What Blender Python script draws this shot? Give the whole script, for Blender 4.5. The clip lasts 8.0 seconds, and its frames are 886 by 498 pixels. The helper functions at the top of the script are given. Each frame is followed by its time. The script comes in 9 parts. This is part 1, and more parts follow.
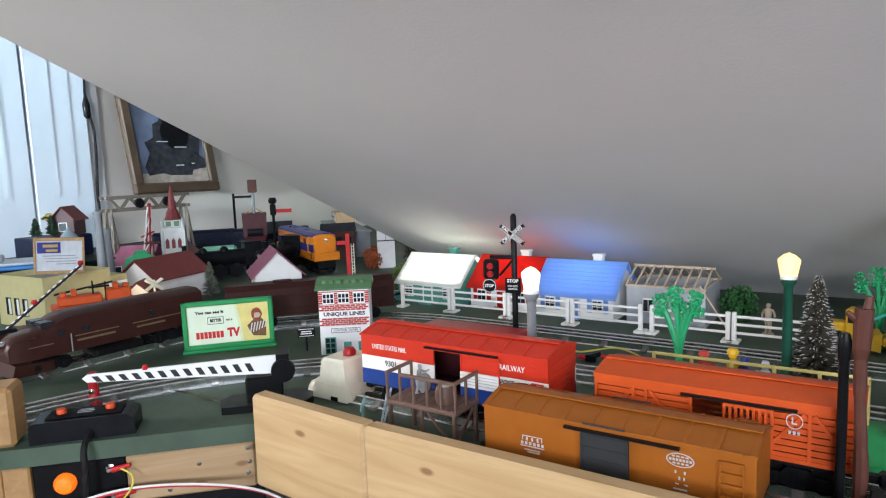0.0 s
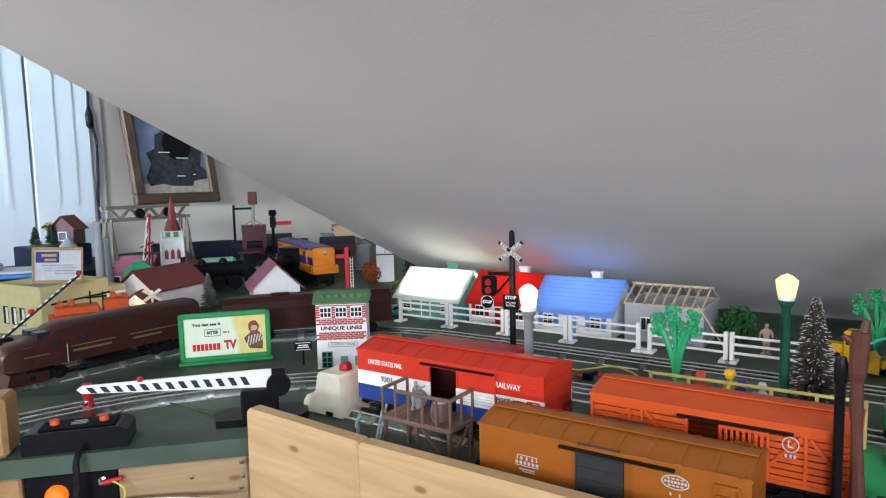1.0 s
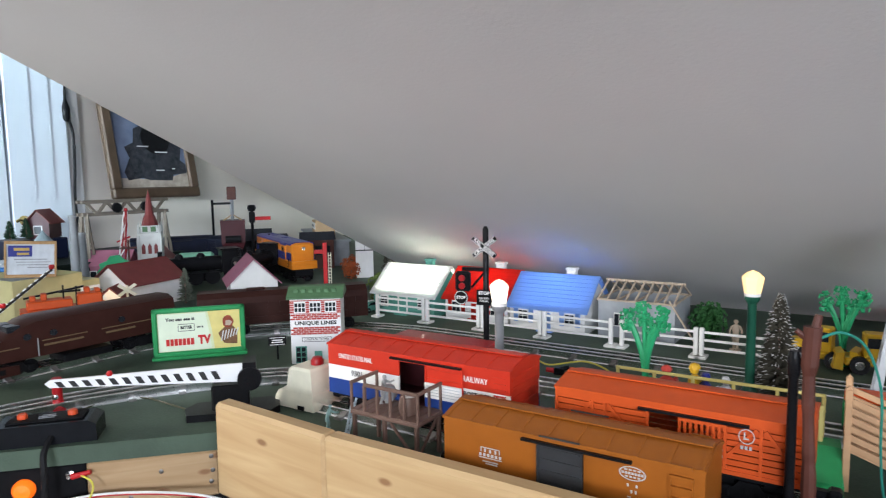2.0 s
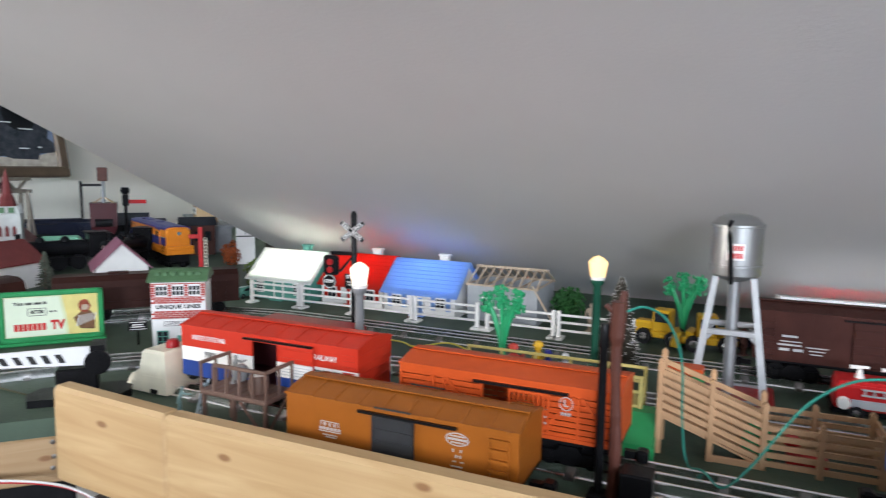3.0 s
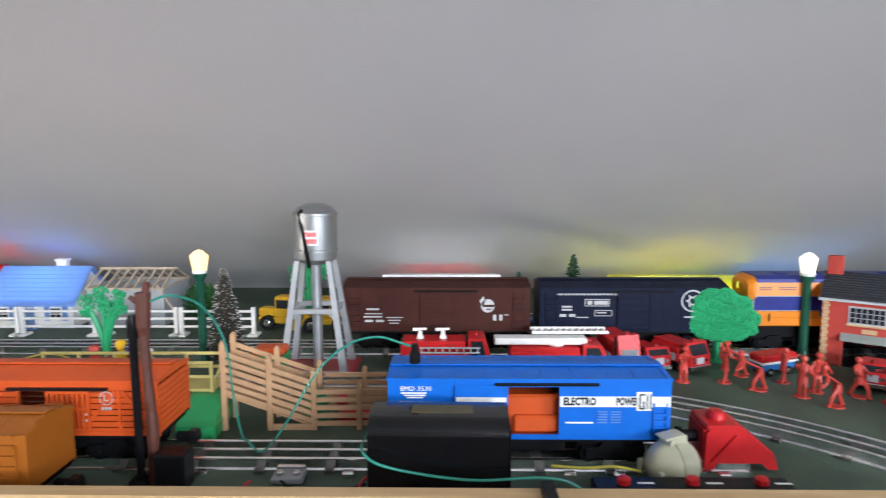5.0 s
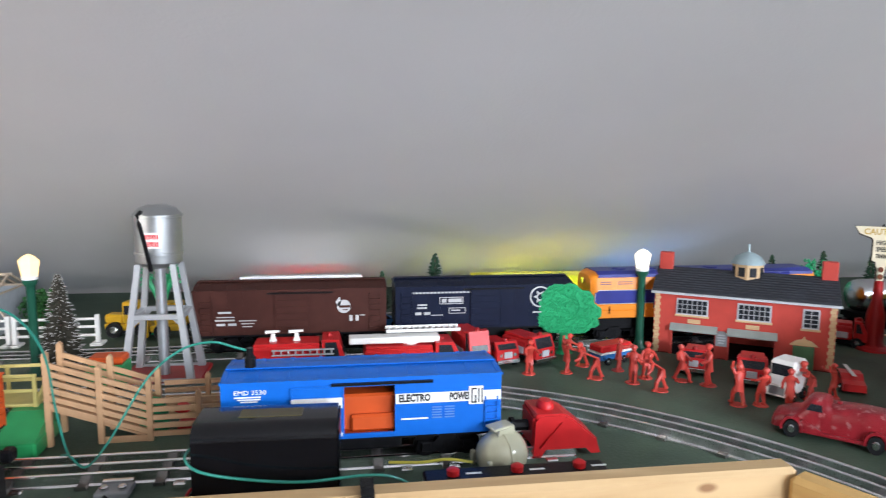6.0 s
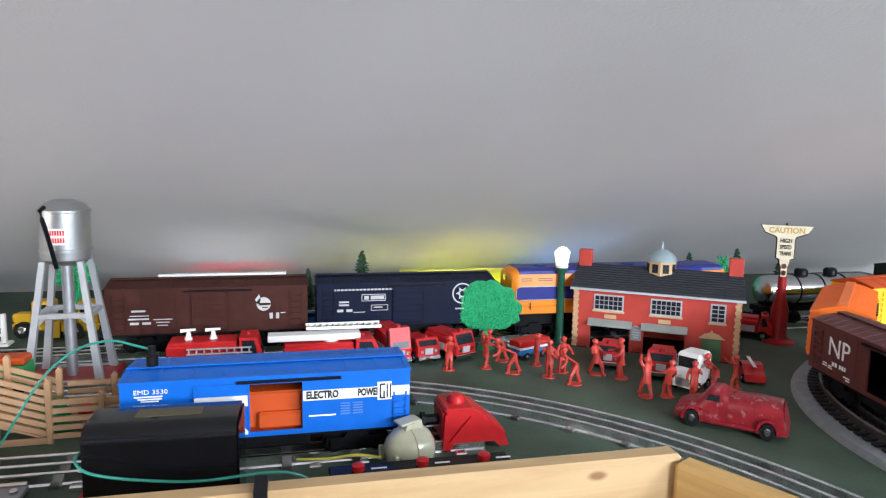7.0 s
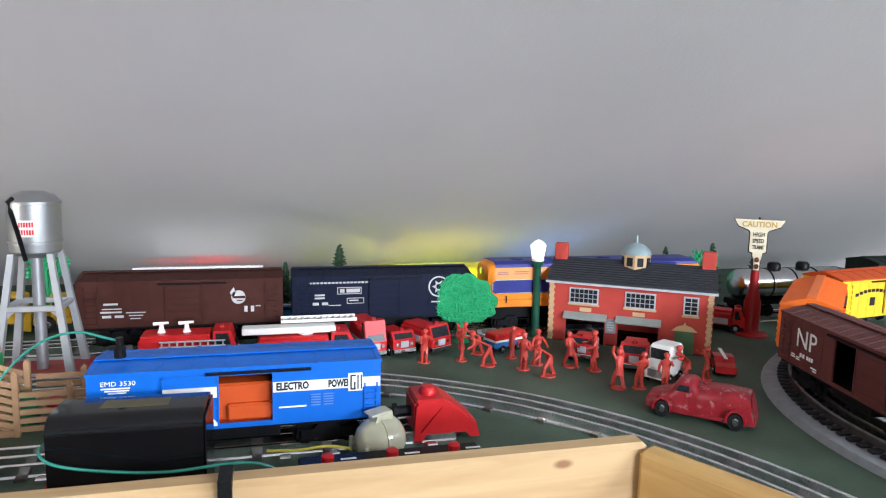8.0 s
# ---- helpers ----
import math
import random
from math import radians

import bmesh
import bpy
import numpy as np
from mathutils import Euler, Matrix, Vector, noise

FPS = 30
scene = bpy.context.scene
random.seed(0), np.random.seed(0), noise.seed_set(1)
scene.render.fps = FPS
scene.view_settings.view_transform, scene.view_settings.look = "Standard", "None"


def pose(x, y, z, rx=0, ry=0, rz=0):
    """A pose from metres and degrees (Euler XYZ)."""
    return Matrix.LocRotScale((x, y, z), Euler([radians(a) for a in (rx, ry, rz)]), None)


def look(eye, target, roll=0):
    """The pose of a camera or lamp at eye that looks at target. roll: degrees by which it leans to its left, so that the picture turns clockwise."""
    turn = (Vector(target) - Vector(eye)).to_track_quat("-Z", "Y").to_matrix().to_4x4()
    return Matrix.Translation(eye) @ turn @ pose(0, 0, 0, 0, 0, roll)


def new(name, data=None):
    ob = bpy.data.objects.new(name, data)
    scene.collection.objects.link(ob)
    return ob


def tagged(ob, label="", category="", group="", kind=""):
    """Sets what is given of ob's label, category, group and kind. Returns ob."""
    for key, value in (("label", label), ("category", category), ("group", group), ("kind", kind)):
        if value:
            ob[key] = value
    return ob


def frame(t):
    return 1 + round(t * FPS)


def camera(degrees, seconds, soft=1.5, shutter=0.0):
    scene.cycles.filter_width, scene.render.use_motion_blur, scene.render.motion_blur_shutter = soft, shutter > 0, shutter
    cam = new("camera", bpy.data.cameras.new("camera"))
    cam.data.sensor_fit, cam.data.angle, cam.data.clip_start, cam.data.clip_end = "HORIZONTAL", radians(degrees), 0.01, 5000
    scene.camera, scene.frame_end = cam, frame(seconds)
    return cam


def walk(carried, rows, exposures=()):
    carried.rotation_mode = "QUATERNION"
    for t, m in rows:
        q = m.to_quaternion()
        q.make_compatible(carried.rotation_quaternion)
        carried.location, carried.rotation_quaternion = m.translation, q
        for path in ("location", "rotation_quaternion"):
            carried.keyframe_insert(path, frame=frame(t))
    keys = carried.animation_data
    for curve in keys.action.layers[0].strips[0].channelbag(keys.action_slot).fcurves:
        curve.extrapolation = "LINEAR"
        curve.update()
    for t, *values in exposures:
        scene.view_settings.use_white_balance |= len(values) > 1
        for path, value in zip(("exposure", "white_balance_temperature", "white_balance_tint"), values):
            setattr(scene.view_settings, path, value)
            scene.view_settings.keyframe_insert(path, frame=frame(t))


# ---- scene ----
cam = camera(67.2, 8.0, soft=1.15, shutter=0.4)
METRES, EYE, TILT, LEAN, TURN = 0.321, 0.258, 0.0, 0.0, 34.2
ROWS = [
    (0.0, 0.0, 0.0, 0.0, -0.27, -7.13, 2.17),
    (0.5, 0.004, 0.006, 0.0029, -0.11, -6.27, 1.85),
    (1.0, 0.0066, 0.0001, 0.0068, -0.18, -5.93, 1.32),
    (2.5, 0.1103, -0.0414, -0.003, -4.04, -6.81, 0.12),
    (3.0, 0.196, -0.0889, -0.0187, -9.64, -7.01, -0.73),
    (3.5, 0.3088, -0.1567, -0.0115, -15.35, -7.2, -0.77),
    (4.0, 0.4315, -0.2283, -0.0189, -21.88, -7.13, -0.67),
    (4.5, 0.5172, -0.3044, -0.0184, -27.99, -7.23, -0.25),
    (5.0, 0.591, -0.3785, -0.0154, -33.38, -7.34, 0.14),
    (6.5, 0.7164, -0.52, -0.0037, -45.98, -7.48, -0.82),
    (7.0, 0.7428, -0.557, -0.0064, -47.52, -7.55, -1.05),
    (7.5, 0.7538, -0.5744, -0.0113, -48.37, -7.65, -1.27),
    (8.0, 0.7631, -0.5877, -0.0171, -48.81, -7.86, -1.29),
]
walk(cam, [(t, pose(0, 0, EYE, TILT, LEAN, TURN) @ pose(METRES * x, METRES * y, METRES * z, 90 + pitch, roll, yaw)) for t, x, y, z, yaw, pitch, roll in ROWS],
     exposures=[(0.0, -0.33), (2.5, -0.36), (3.0, -0.31), (5.0, -0.11), (6.5, 0.02), (8.0, 0.02)])

# ---- light ----
world = bpy.data.worlds.new("sky")
scene.world = world
world.use_nodes = True
sky = world.node_tree.nodes.new("ShaderNodeTexSky")
sky.sky_type, sky.sun_disc, sky.sun_elevation, sky.sun_rotation = "NISHITA", False, radians(40), radians(150)
world.node_tree.links.new(sky.outputs[0], world.node_tree.nodes["Background"].inputs[0])
world.node_tree.nodes["Background"].inputs[1].default_value = 0.12


def area_lamp(name, place, target, w, h, power, colour):
    data = bpy.data.lights.new(name, "AREA")
    data.shape, data.size, data.size_y, data.energy, data.color = "RECTANGLE", w, h, power, colour
    ob = new(name, data)
    ob.matrix_world = look(place, target)
    return ob


area_lamp("window_light_rear", (1.45, -3.48, 0.88), (0.9, 1.0, 0.1), 1.5, 0.50, 176, (0.83, 0.905, 1.03))
area_lamp("window_light_east", (2.33, -1.50, 0.90), (0.65, 0.85, 0.0), 0.75, 0.50, 62, (0.83, 0.908, 1.03))
# unseen fill: narrow bluish beam added to brighten the end wall and doors
side = area_lamp("fill_light_side", (-1.2, -3.48, 0.70), (-2.0, 1.30, 0.72), 0.8, 0.7, 17, (0.70, 0.87, 1.0))
side.data.spread = radians(19)
west = area_lamp("window_light_west", (-2.00, -0.56, 0.42), (0.02, 0.86, 0.16), 0.18, 0.18, 2.2, (1.0, 0.94, 0.89))
west.data.spread = radians(44)


def bulb_lamp(name, place, power, colour, radius=0.006):
    data = bpy.data.lights.new(name, "POINT")
    data.energy, data.color, data.shadow_soft_size = power, colour, radius
    ob = new(name, data)
    ob.location = place
    return ob


# ---- materials ----
def paint(name, colour, rough=0.5, metal=0.0, vary=0.12, size=60.0, bump=0.15, grain=900.0, coat=0.0, worn=None, worn_at=0.62):
    """A painted or moulded surface: tone drifts at one scale, fine grain at another, and optional worn patches."""
    m = bpy.data.materials.new(name)
    m.use_nodes = True
    nt = m.node_tree
    b = nt.nodes["Principled BSDF"]
    b.inputs["Metallic"].default_value = metal
    b.inputs["Coat Weight"].default_value = coat
    b.inputs["Specular IOR Level"].default_value = 0.3
    co = nt.nodes.new("ShaderNodeTexCoord")
    n1 = nt.nodes.new("ShaderNodeTexNoise")
    n1.inputs["Scale"].default_value, n1.inputs["Detail"].default_value = size, 4
    nt.links.new(co.outputs["Object"], n1.inputs["Vector"])
    n2 = nt.nodes.new("ShaderNodeTexNoise")
    n2.inputs["Scale"].default_value, n2.inputs["Detail"].default_value = grain, 2
    nt.links.new(co.outputs["Object"], n2.inputs["Vector"])
    ramp = nt.nodes.new("ShaderNodeMapRange")
    ramp.inputs["From Min"].default_value, ramp.inputs["From Max"].default_value = 0.25, 0.75
    ramp.inputs["To Min"].default_value, ramp.inputs["To Max"].default_value = 1 - vary, 1 + vary
    nt.links.new(n1.outputs["Fac"], ramp.inputs["Value"])
    mul = nt.nodes.new("ShaderNodeMix")
    mul.data_type, mul.blend_type = "RGBA", "MULTIPLY"
    mul.inputs[0].default_value = 1.0
    mul.inputs[6].default_value = (*colour, 1)
    nt.links.new(ramp.outputs[0], mul.inputs[7])
    last = mul.outputs[2]
    if worn:
        n3 = nt.nodes.new("ShaderNodeTexNoise")
        n3.inputs["Scale"].default_value, n3.inputs["Detail"].default_value, n3.inputs["Roughness"].default_value = size * 2.5, 6, 0.7
        nt.links.new(co.outputs["Object"], n3.inputs["Vector"])
        edge = nt.nodes.new("ShaderNodeMapRange")
        edge.inputs["From Min"].default_value, edge.inputs["From Max"].default_value = worn_at, worn_at + 0.05
        nt.links.new(n3.outputs["Fac"], edge.inputs["Value"])
        mix = nt.nodes.new("ShaderNodeMix")
        mix.data_type = "RGBA"
        mix.inputs[7].default_value = (*worn, 1)
        nt.links.new(edge.outputs[0], mix.inputs[0])
        nt.links.new(last, mix.inputs[6])
        last = mix.outputs[2]
    nt.links.new(last, b.inputs["Base Color"])
    rr = nt.nodes.new("ShaderNodeMapRange")
    rr.inputs["To Min"].default_value, rr.inputs["To Max"].default_value = max(0.03, rough - 0.1), min(1, rough + 0.1)
    nt.links.new(n2.outputs["Fac"], rr.inputs["Value"])
    nt.links.new(rr.outputs[0], b.inputs["Roughness"])
    if bump:
        bp = nt.nodes.new("ShaderNodeBump")
        bp.inputs["Strength"].default_value, bp.inputs["Distance"].default_value = bump, 0.0006
        nt.links.new(n2.outputs["Fac"], bp.inputs["Height"])
        nt.links.new(bp.outputs[0], b.inputs["Normal"])
    return m


def timber(name, pale, dark, along="X", knots=True, scale=1.0):
    """Planed softwood: stretched growth lines and dark knots."""
    m = bpy.data.materials.new(name)
    m.use_nodes = True
    nt = m.node_tree
    b = nt.nodes["Principled BSDF"]
    co = nt.nodes.new("ShaderNodeTexCoord")
    mp = nt.nodes.new("ShaderNodeMapping")
    mp.inputs["Scale"].default_value = {"X": (5 * scale, 60 * scale, 60 * scale), "Y": (60 * scale, 5 * scale, 60 * scale), "Z": (60 * scale, 60 * scale, 5 * scale)}[along]
    nt.links.new(co.outputs["Object"], mp.inputs["Vector"])
    n1 = nt.nodes.new("ShaderNodeTexNoise")
    n1.inputs["Scale"].default_value, n1.inputs["Detail"].default_value, n1.inputs["Distortion"].default_value = 1.3, 6, 0.8
    nt.links.new(mp.outputs[0], n1.inputs["Vector"])
    cr = nt.nodes.new("ShaderNodeValToRGB")
    cr.color_ramp.elements[0].position, cr.color_ramp.elements[1].position = 0.3, 0.7
    cr.color_ramp.elements[0].color, cr.color_ramp.elements[1].color = (*dark, 1), (*pale, 1)
    nt.links.new(n1.outputs["Fac"], cr.inputs["Fac"])
    last = cr.outputs["Color"]
    if knots:
        mk = nt.nodes.new("ShaderNodeMapping")
        mk.inputs["Scale"].default_value = {"X": (9, 19, 19), "Y": (14, 8, 14), "Z": (14, 14, 8)}[along]
        nt.links.new(co.outputs["Object"], mk.inputs["Vector"])
        v = nt.nodes.new("ShaderNodeTexVoronoi")
        v.inputs["Scale"].default_value = 1.0
        if along == "X":
            mk.inputs["Rotation"].default_value = (radians(90), 0, 0)
            v.voronoi_dimensions = "2D"
        nt.links.new(mk.outputs[0], v.inputs["Vector"])
        kr = nt.nodes.new("ShaderNodeMapRange")
        kr.inputs["From Min"].default_value, kr.inputs["From Max"].default_value = 0.035, 0.075
        kr.inputs["To Min"].default_value, kr.inputs["To Max"].default_value = 0.85, 0.0
        nt.links.new(v.outputs["Distance"], kr.inputs["Value"])
        mix = nt.nodes.new("ShaderNodeMix")
        mix.data_type = "RGBA"
        mix.inputs[7].default_value = (0.20, 0.085, 0.03, 1)
        nt.links.new(kr.outputs[0], mix.inputs[0])
        nt.links.new(last, mix.inputs[6])
        last = mix.outputs[2]
    nt.links.new(last, b.inputs["Base Color"])
    b.inputs["Roughness"].default_value = 0.55
    bp = nt.nodes.new("ShaderNodeBump")
    bp.inputs["Strength"].default_value, bp.inputs["Distance"].default_value = 0.25, 0.0008
    nt.links.new(n1.outputs["Fac"], bp.inputs["Height"])
    nt.links.new(bp.outputs[0], b.inputs["Normal"])
    return m


def glow(name, colour, strength):
    m = bpy.data.materials.new(name)
    m.use_nodes = True
    b = m.node_tree.nodes["Principled BSDF"]
    b.inputs["Base Color"].default_value = (*colour, 1)
    b.inputs["Emission Color"].default_value = (*colour, 1)
    b.inputs["Emission Strength"].default_value = strength
    b.inputs["Roughness"].default_value = 0.35
    return m


M = {}


def P(key, *a, **k):
    M[key] = paint(key, *a, **k)
    return M[key]


P("plaster", (0.67, 0.655, 0.65), 0.9, vary=0.07, size=2.2, bump=0.35, grain=260)
P("cream_wall", (0.84, 0.78, 0.69), 0.85, vary=0.05, size=4, bump=0.2, grain=220)
P("white_paint", (0.80, 0.80, 0.79), 0.45, vary=0.04, size=8, bump=0.1)
P("carpet", (0.16, 0.13, 0.11), 0.95, vary=0.3, size=40, bump=0.8, grain=400)
P("table_green", (0.064, 0.096, 0.066), 0.60, vary=0.4, size=9, bump=0.5, grain=300, worn=(0.061, 0.091, 0.068), worn_at=0.68)
P("olive_wire", (0.060, 0.058, 0.025), 0.5)
P("button_red", (0.62, 0.075, 0.020), 0.4)
P("red_gate", (0.36, 0.010, 0.014), 0.35)
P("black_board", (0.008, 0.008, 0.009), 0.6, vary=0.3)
P("rail_steel", (0.92, 0.92, 0.93), 0.20, 1.0, vary=0.12, size=30, bump=0.0)
P("rail_mid", (0.80, 0.80, 0.81), 0.30, 1.0, vary=0.25, size=60, bump=0.0)
P("rail_dull", (0.25, 0.24, 0.23), 0.42, 1.0, vary=0.25, size=120)
P("tie_black", (0.025, 0.024, 0.026), 0.5, 0.3)
P("red_mail", (0.50, 0.028, 0.011), 0.42, vary=0.08)
P("blue_mail", (0.012, 0.045, 0.22), 0.42, vary=0.1)
P("white_plastic", (0.78, 0.77, 0.74), 0.4, vary=0.05)
P("ivory_plastic", (0.76, 0.72, 0.56), 0.4, vary=0.07)
P("orange_brown", (0.285, 0.084, 0.009), 0.42, vary=0.07)
P("stock_orange", (0.52, 0.072, 0.012), 0.45, vary=0.08)
P("emd_blue", (0.004, 0.115, 0.50), 0.36, vary=0.06)
P("emd_print", (0.10, 0.22, 0.50), 0.5, bump=0)
P("tuscan", (0.068, 0.024, 0.020), 0.45, vary=0.15)
P("box_brown", (0.050, 0.017, 0.013), 0.5, vary=0.15)
P("np_brown", (0.105, 0.029, 0.026), 0.5, vary=0.12)
P("maroon_box", (0.055, 0.011, 0.014), 0.45, vary=0.12)
P("navy", (0.006, 0.009, 0.024), 0.4, vary=0.15)
P("dark_green_box", (0.014, 0.021, 0.017), 0.5, vary=0.2)
P("hopper_orange", (0.80, 0.16, 0.02), 0.4, vary=0.05)
P("reefer_yellow", (0.75, 0.50, 0.03), 0.4, vary=0.06)
P("loco_orange", (0.70, 0.215, 0.015), 0.38, vary=0.07)
P("loco_blue", (0.02, 0.028, 0.19), 0.35, vary=0.1)
P("black_plastic", (0.008, 0.008, 0.009), 0.3, vary=0.2)
P("black_gloss", (0.010, 0.011, 0.013), 0.2, vary=0.2, bump=0.05)
P("black_matt", (0.006, 0.006, 0.007), 0.65, vary=0.3)
P("door_grey", (0.030, 0.031, 0.033), 0.5, vary=0.2)
P("grey_plastic", (0.25, 0.26, 0.27), 0.45)
P("ladder_blue", (0.42, 0.52, 0.58), 0.45)
P("grey_light", (0.42, 0.44, 0.46), 0.5)
P("silver_paint", (0.40, 0.41, 0.42), 0.42, 0.45, vary=0.12, size=40)
P("tank_silver", (0.55, 0.56, 0.57), 0.2, 1.0, vary=0.15, size=30)
P("chrome", (0.7, 0.7, 0.71), 0.14, 1.0, vary=0.05)
P("green_plastic", (0.022, 0.27, 0.085), 0.38, vary=0.1)
P("palm_green", (0.02, 0.30, 0.12), 0.42, vary=0.1)
P("lamp_green", (0.012, 0.075, 0.045), 0.35, vary=0.15)
P("lamp_grey", (0.27, 0.27, 0.28), 0.42, 0.3)
P("red_plastic", (0.50, 0.016, 0.018), 0.36, vary=0.1)
P("red_dark", (0.30, 0.012, 0.014), 0.32, vary=0.15)
P("red_figure", (0.48, 0.050, 0.036), 0.4, vary=0.12)
P("red_diecast", (0.25, 0.014, 0.021), 0.30, vary=0.3, size=40, worn=(0.33, 0.12, 0.12), worn_at=0.575)
P("brick_red", (0.42, 0.048, 0.035), 0.6, vary=0.1)
P("stone_tan", (0.52, 0.36, 0.20), 0.6, vary=0.1)
P("roof_black", (0.022, 0.024, 0.030), 0.6, vary=0.25)
P("tan_plastic", (0.47, 0.28, 0.15), 0.5, vary=0.1)
P("brown_plastic", (0.14, 0.085, 0.065), 0.5, vary=0.15)
P("brown_red", (0.085, 0.028, 0.019), 0.5, vary=0.2)
P("wall_green", (0.09, 0.30, 0.24), 0.5)
P("wall_teal", (0.10, 0.22, 0.21), 0.5)
P("wall_grey", (0.35, 0.37, 0.39), 0.6)
P("raw_wood", (0.50, 0.40, 0.30), 0.6, vary=0.15)
P("yellow_plastic", (0.75, 0.55, 0.03), 0.4, vary=0.06)
P("truck_yellow", (0.62, 0.36, 0.02), 0.35, vary=0.08)
P("trestle_yellow", (0.55, 0.46, 0.16), 0.5, vary=0.1)
P("teal_wire", (0.025, 0.22, 0.165), 0.4)
P("yellow_wire", (0.62, 0.55, 0.08), 0.4)
P("red_wire", (0.5, 0.03, 0.04), 0.4)
P("black_rubber", (0.015, 0.015, 0.016), 0.6)
P("glass_dark", (0.016, 0.019, 0.024), 0.26)
P("grey_ballast", (0.30, 0.31, 0.32), 0.85, vary=0.15, size=90, bump=0.7)
P("gauge_cream", (0.40, 0.39, 0.28), 0.15, vary=0.14, size=40, coat=0.6)
P("brass_plate", (0.13, 0.105, 0.04), 0.4, 0.5)
P("lettering_white", (0.80, 0.80, 0.78), 0.5, bump=0)
P("lettering_dim", (0.44, 0.44, 0.44), 0.5, bump=0)
P("loco_print", (0.075, 0.075, 0.12), 0.5, bump=0)
P("herald_pink", (0.62, 0.25, 0.20), 0.5, bump=0)
P("lettering_black", (0.02, 0.02, 0.02), 0.5, bump=0)
P("lettering_gold", (0.45, 0.30, 0.08), 0.5, bump=0)
P("lettering_red", (0.55, 0.02, 0.02), 0.5, bump=0)
P("poster_cream", (0.66, 0.72, 0.45), 0.5, vary=0.06)
P("poster_light", (0.72, 0.80, 0.62), 0.5, vary=0.05)
P("picture_brown", (0.16, 0.075, 0.03), 0.5, vary=0.3, size=200)
P("picture_hair", (0.28, 0.05, 0.02), 0.5, vary=0.4, size=300)
P("poster_stripe", (0.62, 0.42, 0.22), 0.5, vary=0.2)
P("yellow_pale", (0.72, 0.62, 0.22), 0.5, vary=0.1)
P("moss_green", (0.075, 0.16, 0.075), 0.55, vary=0.15)
P("figure_teal", (0.20, 0.33, 0.32), 0.6)
P("figure_grey", (0.30, 0.30, 0.29), 0.6)
P("figure_tan", (0.45, 0.36, 0.27), 0.6)
P("transformer_black", (0.004, 0.004, 0.005), 0.14, vary=0.2, bump=0.0, grain=200, coat=0.0)
P("figure_white", (0.6, 0.6, 0.62), 0.5)
P("figure_brown", (0.20, 0.075, 0.05), 0.5)
P("silver_dull", (0.42, 0.43, 0.44), 0.4, 0.6, vary=0.15)
P("tank_silver_soft", (0.34, 0.35, 0.35), 0.34, 0.8, vary=0.10, size=40)
P("tree_dark", (0.045, 0.040, 0.028), 0.85, vary=0.5)
P("tree_green", (0.020, 0.055, 0.028), 0.8, vary=0.4)
P("leaf_green", (0.025, 0.105, 0.025), 0.7, vary=0.4)
P("moss_leaf", (0.11, 0.16, 0.035), 0.7, vary=0.4)
P("leaf_rust", (0.30, 0.07, 0.02), 0.7, vary=0.4)
P("dome_grey", (0.28, 0.36, 0.38), 0.4, 0.3, vary=0.15)
P("cream_sign", (0.66, 0.60, 0.44), 0.45, vary=0.08)
P("blue_toy", (0.03, 0.16, 0.42), 0.4)
P("tuscan_gloss", (0.038, 0.014, 0.011), 0.38, vary=0.15)
P("door_white", (0.74, 0.81, 0.87), 0.4, vary=0.03, size=8, bump=0.1)
P("brass", (0.72, 0.52, 0.18), 0.22, 1.0, vary=0.1)
P("frame_wood", (0.085, 0.055, 0.035), 0.4, vary=0.25, size=25)
P("picture_sky", (0.17, 0.21, 0.31), 0.25, vary=0.6, size=9)
P("picture_ground", (0.42, 0.36, 0.30), 0.25, vary=0.35, size=40)
P("picture_dark", (0.035, 0.037, 0.045), 0.25, vary=0.6, size=50)
P("picture_smoke", (0.36, 0.39, 0.46), 0.25, vary=0.5, size=22)
P("roof_maroon", (0.16, 0.030, 0.028), 0.55, vary=0.12)
P("roof_pink", (0.36, 0.13, 0.19), 0.55, vary=0.1)
P("stripe_white", (0.62, 0.62, 0.60), 0.5)
P("cream_plastic", (0.48, 0.425, 0.21), 0.5, vary=0.06)
P("church_white", (0.50, 0.51, 0.48), 0.55, vary=0.1)
P("grey_wood", (0.19, 0.16, 0.125), 0.65, vary=0.25)
P("mint", (0.20, 0.45, 0.30), 0.45)
P("tree_grey", (0.10, 0.115, 0.085), 0.8, vary=0.4)
P("dull_gold", (0.15, 0.10, 0.05), 0.5)
P("snow_grey", (0.46, 0.44, 0.42), 0.85)
P("awning_grey", (0.24, 0.27, 0.25), 0.55)
M["pine"] = timber("pine", (0.54, 0.375, 0.195), (0.42, 0.265, 0.12), "X", knots=True)
P("notice_paper", (0.50, 0.53, 0.56), 0.5)
M["pine_y"] = timber("pine_y", (0.42, 0.255, 0.105), (0.31, 0.165, 0.06), "Y")
M["pine_gold"] = timber("pine_gold", (0.60, 0.37, 0.13), (0.46, 0.25, 0.075), "X")
M["plywood"] = timber("plywood", (0.43, 0.295, 0.16), (0.32, 0.195, 0.09), "X")
M["transformer_black"].node_tree.nodes["Principled BSDF"].inputs["Specular IOR Level"].default_value = 0.4
for k in ("black_plastic", "black_matt", "black_board", "black_rubber", "black_gloss", "tuscan_gloss", "navy", "box_brown", "dark_green_box"):
    M[k].node_tree.nodes["Principled BSDF"].inputs["Specular IOR Level"].default_value = 0.10
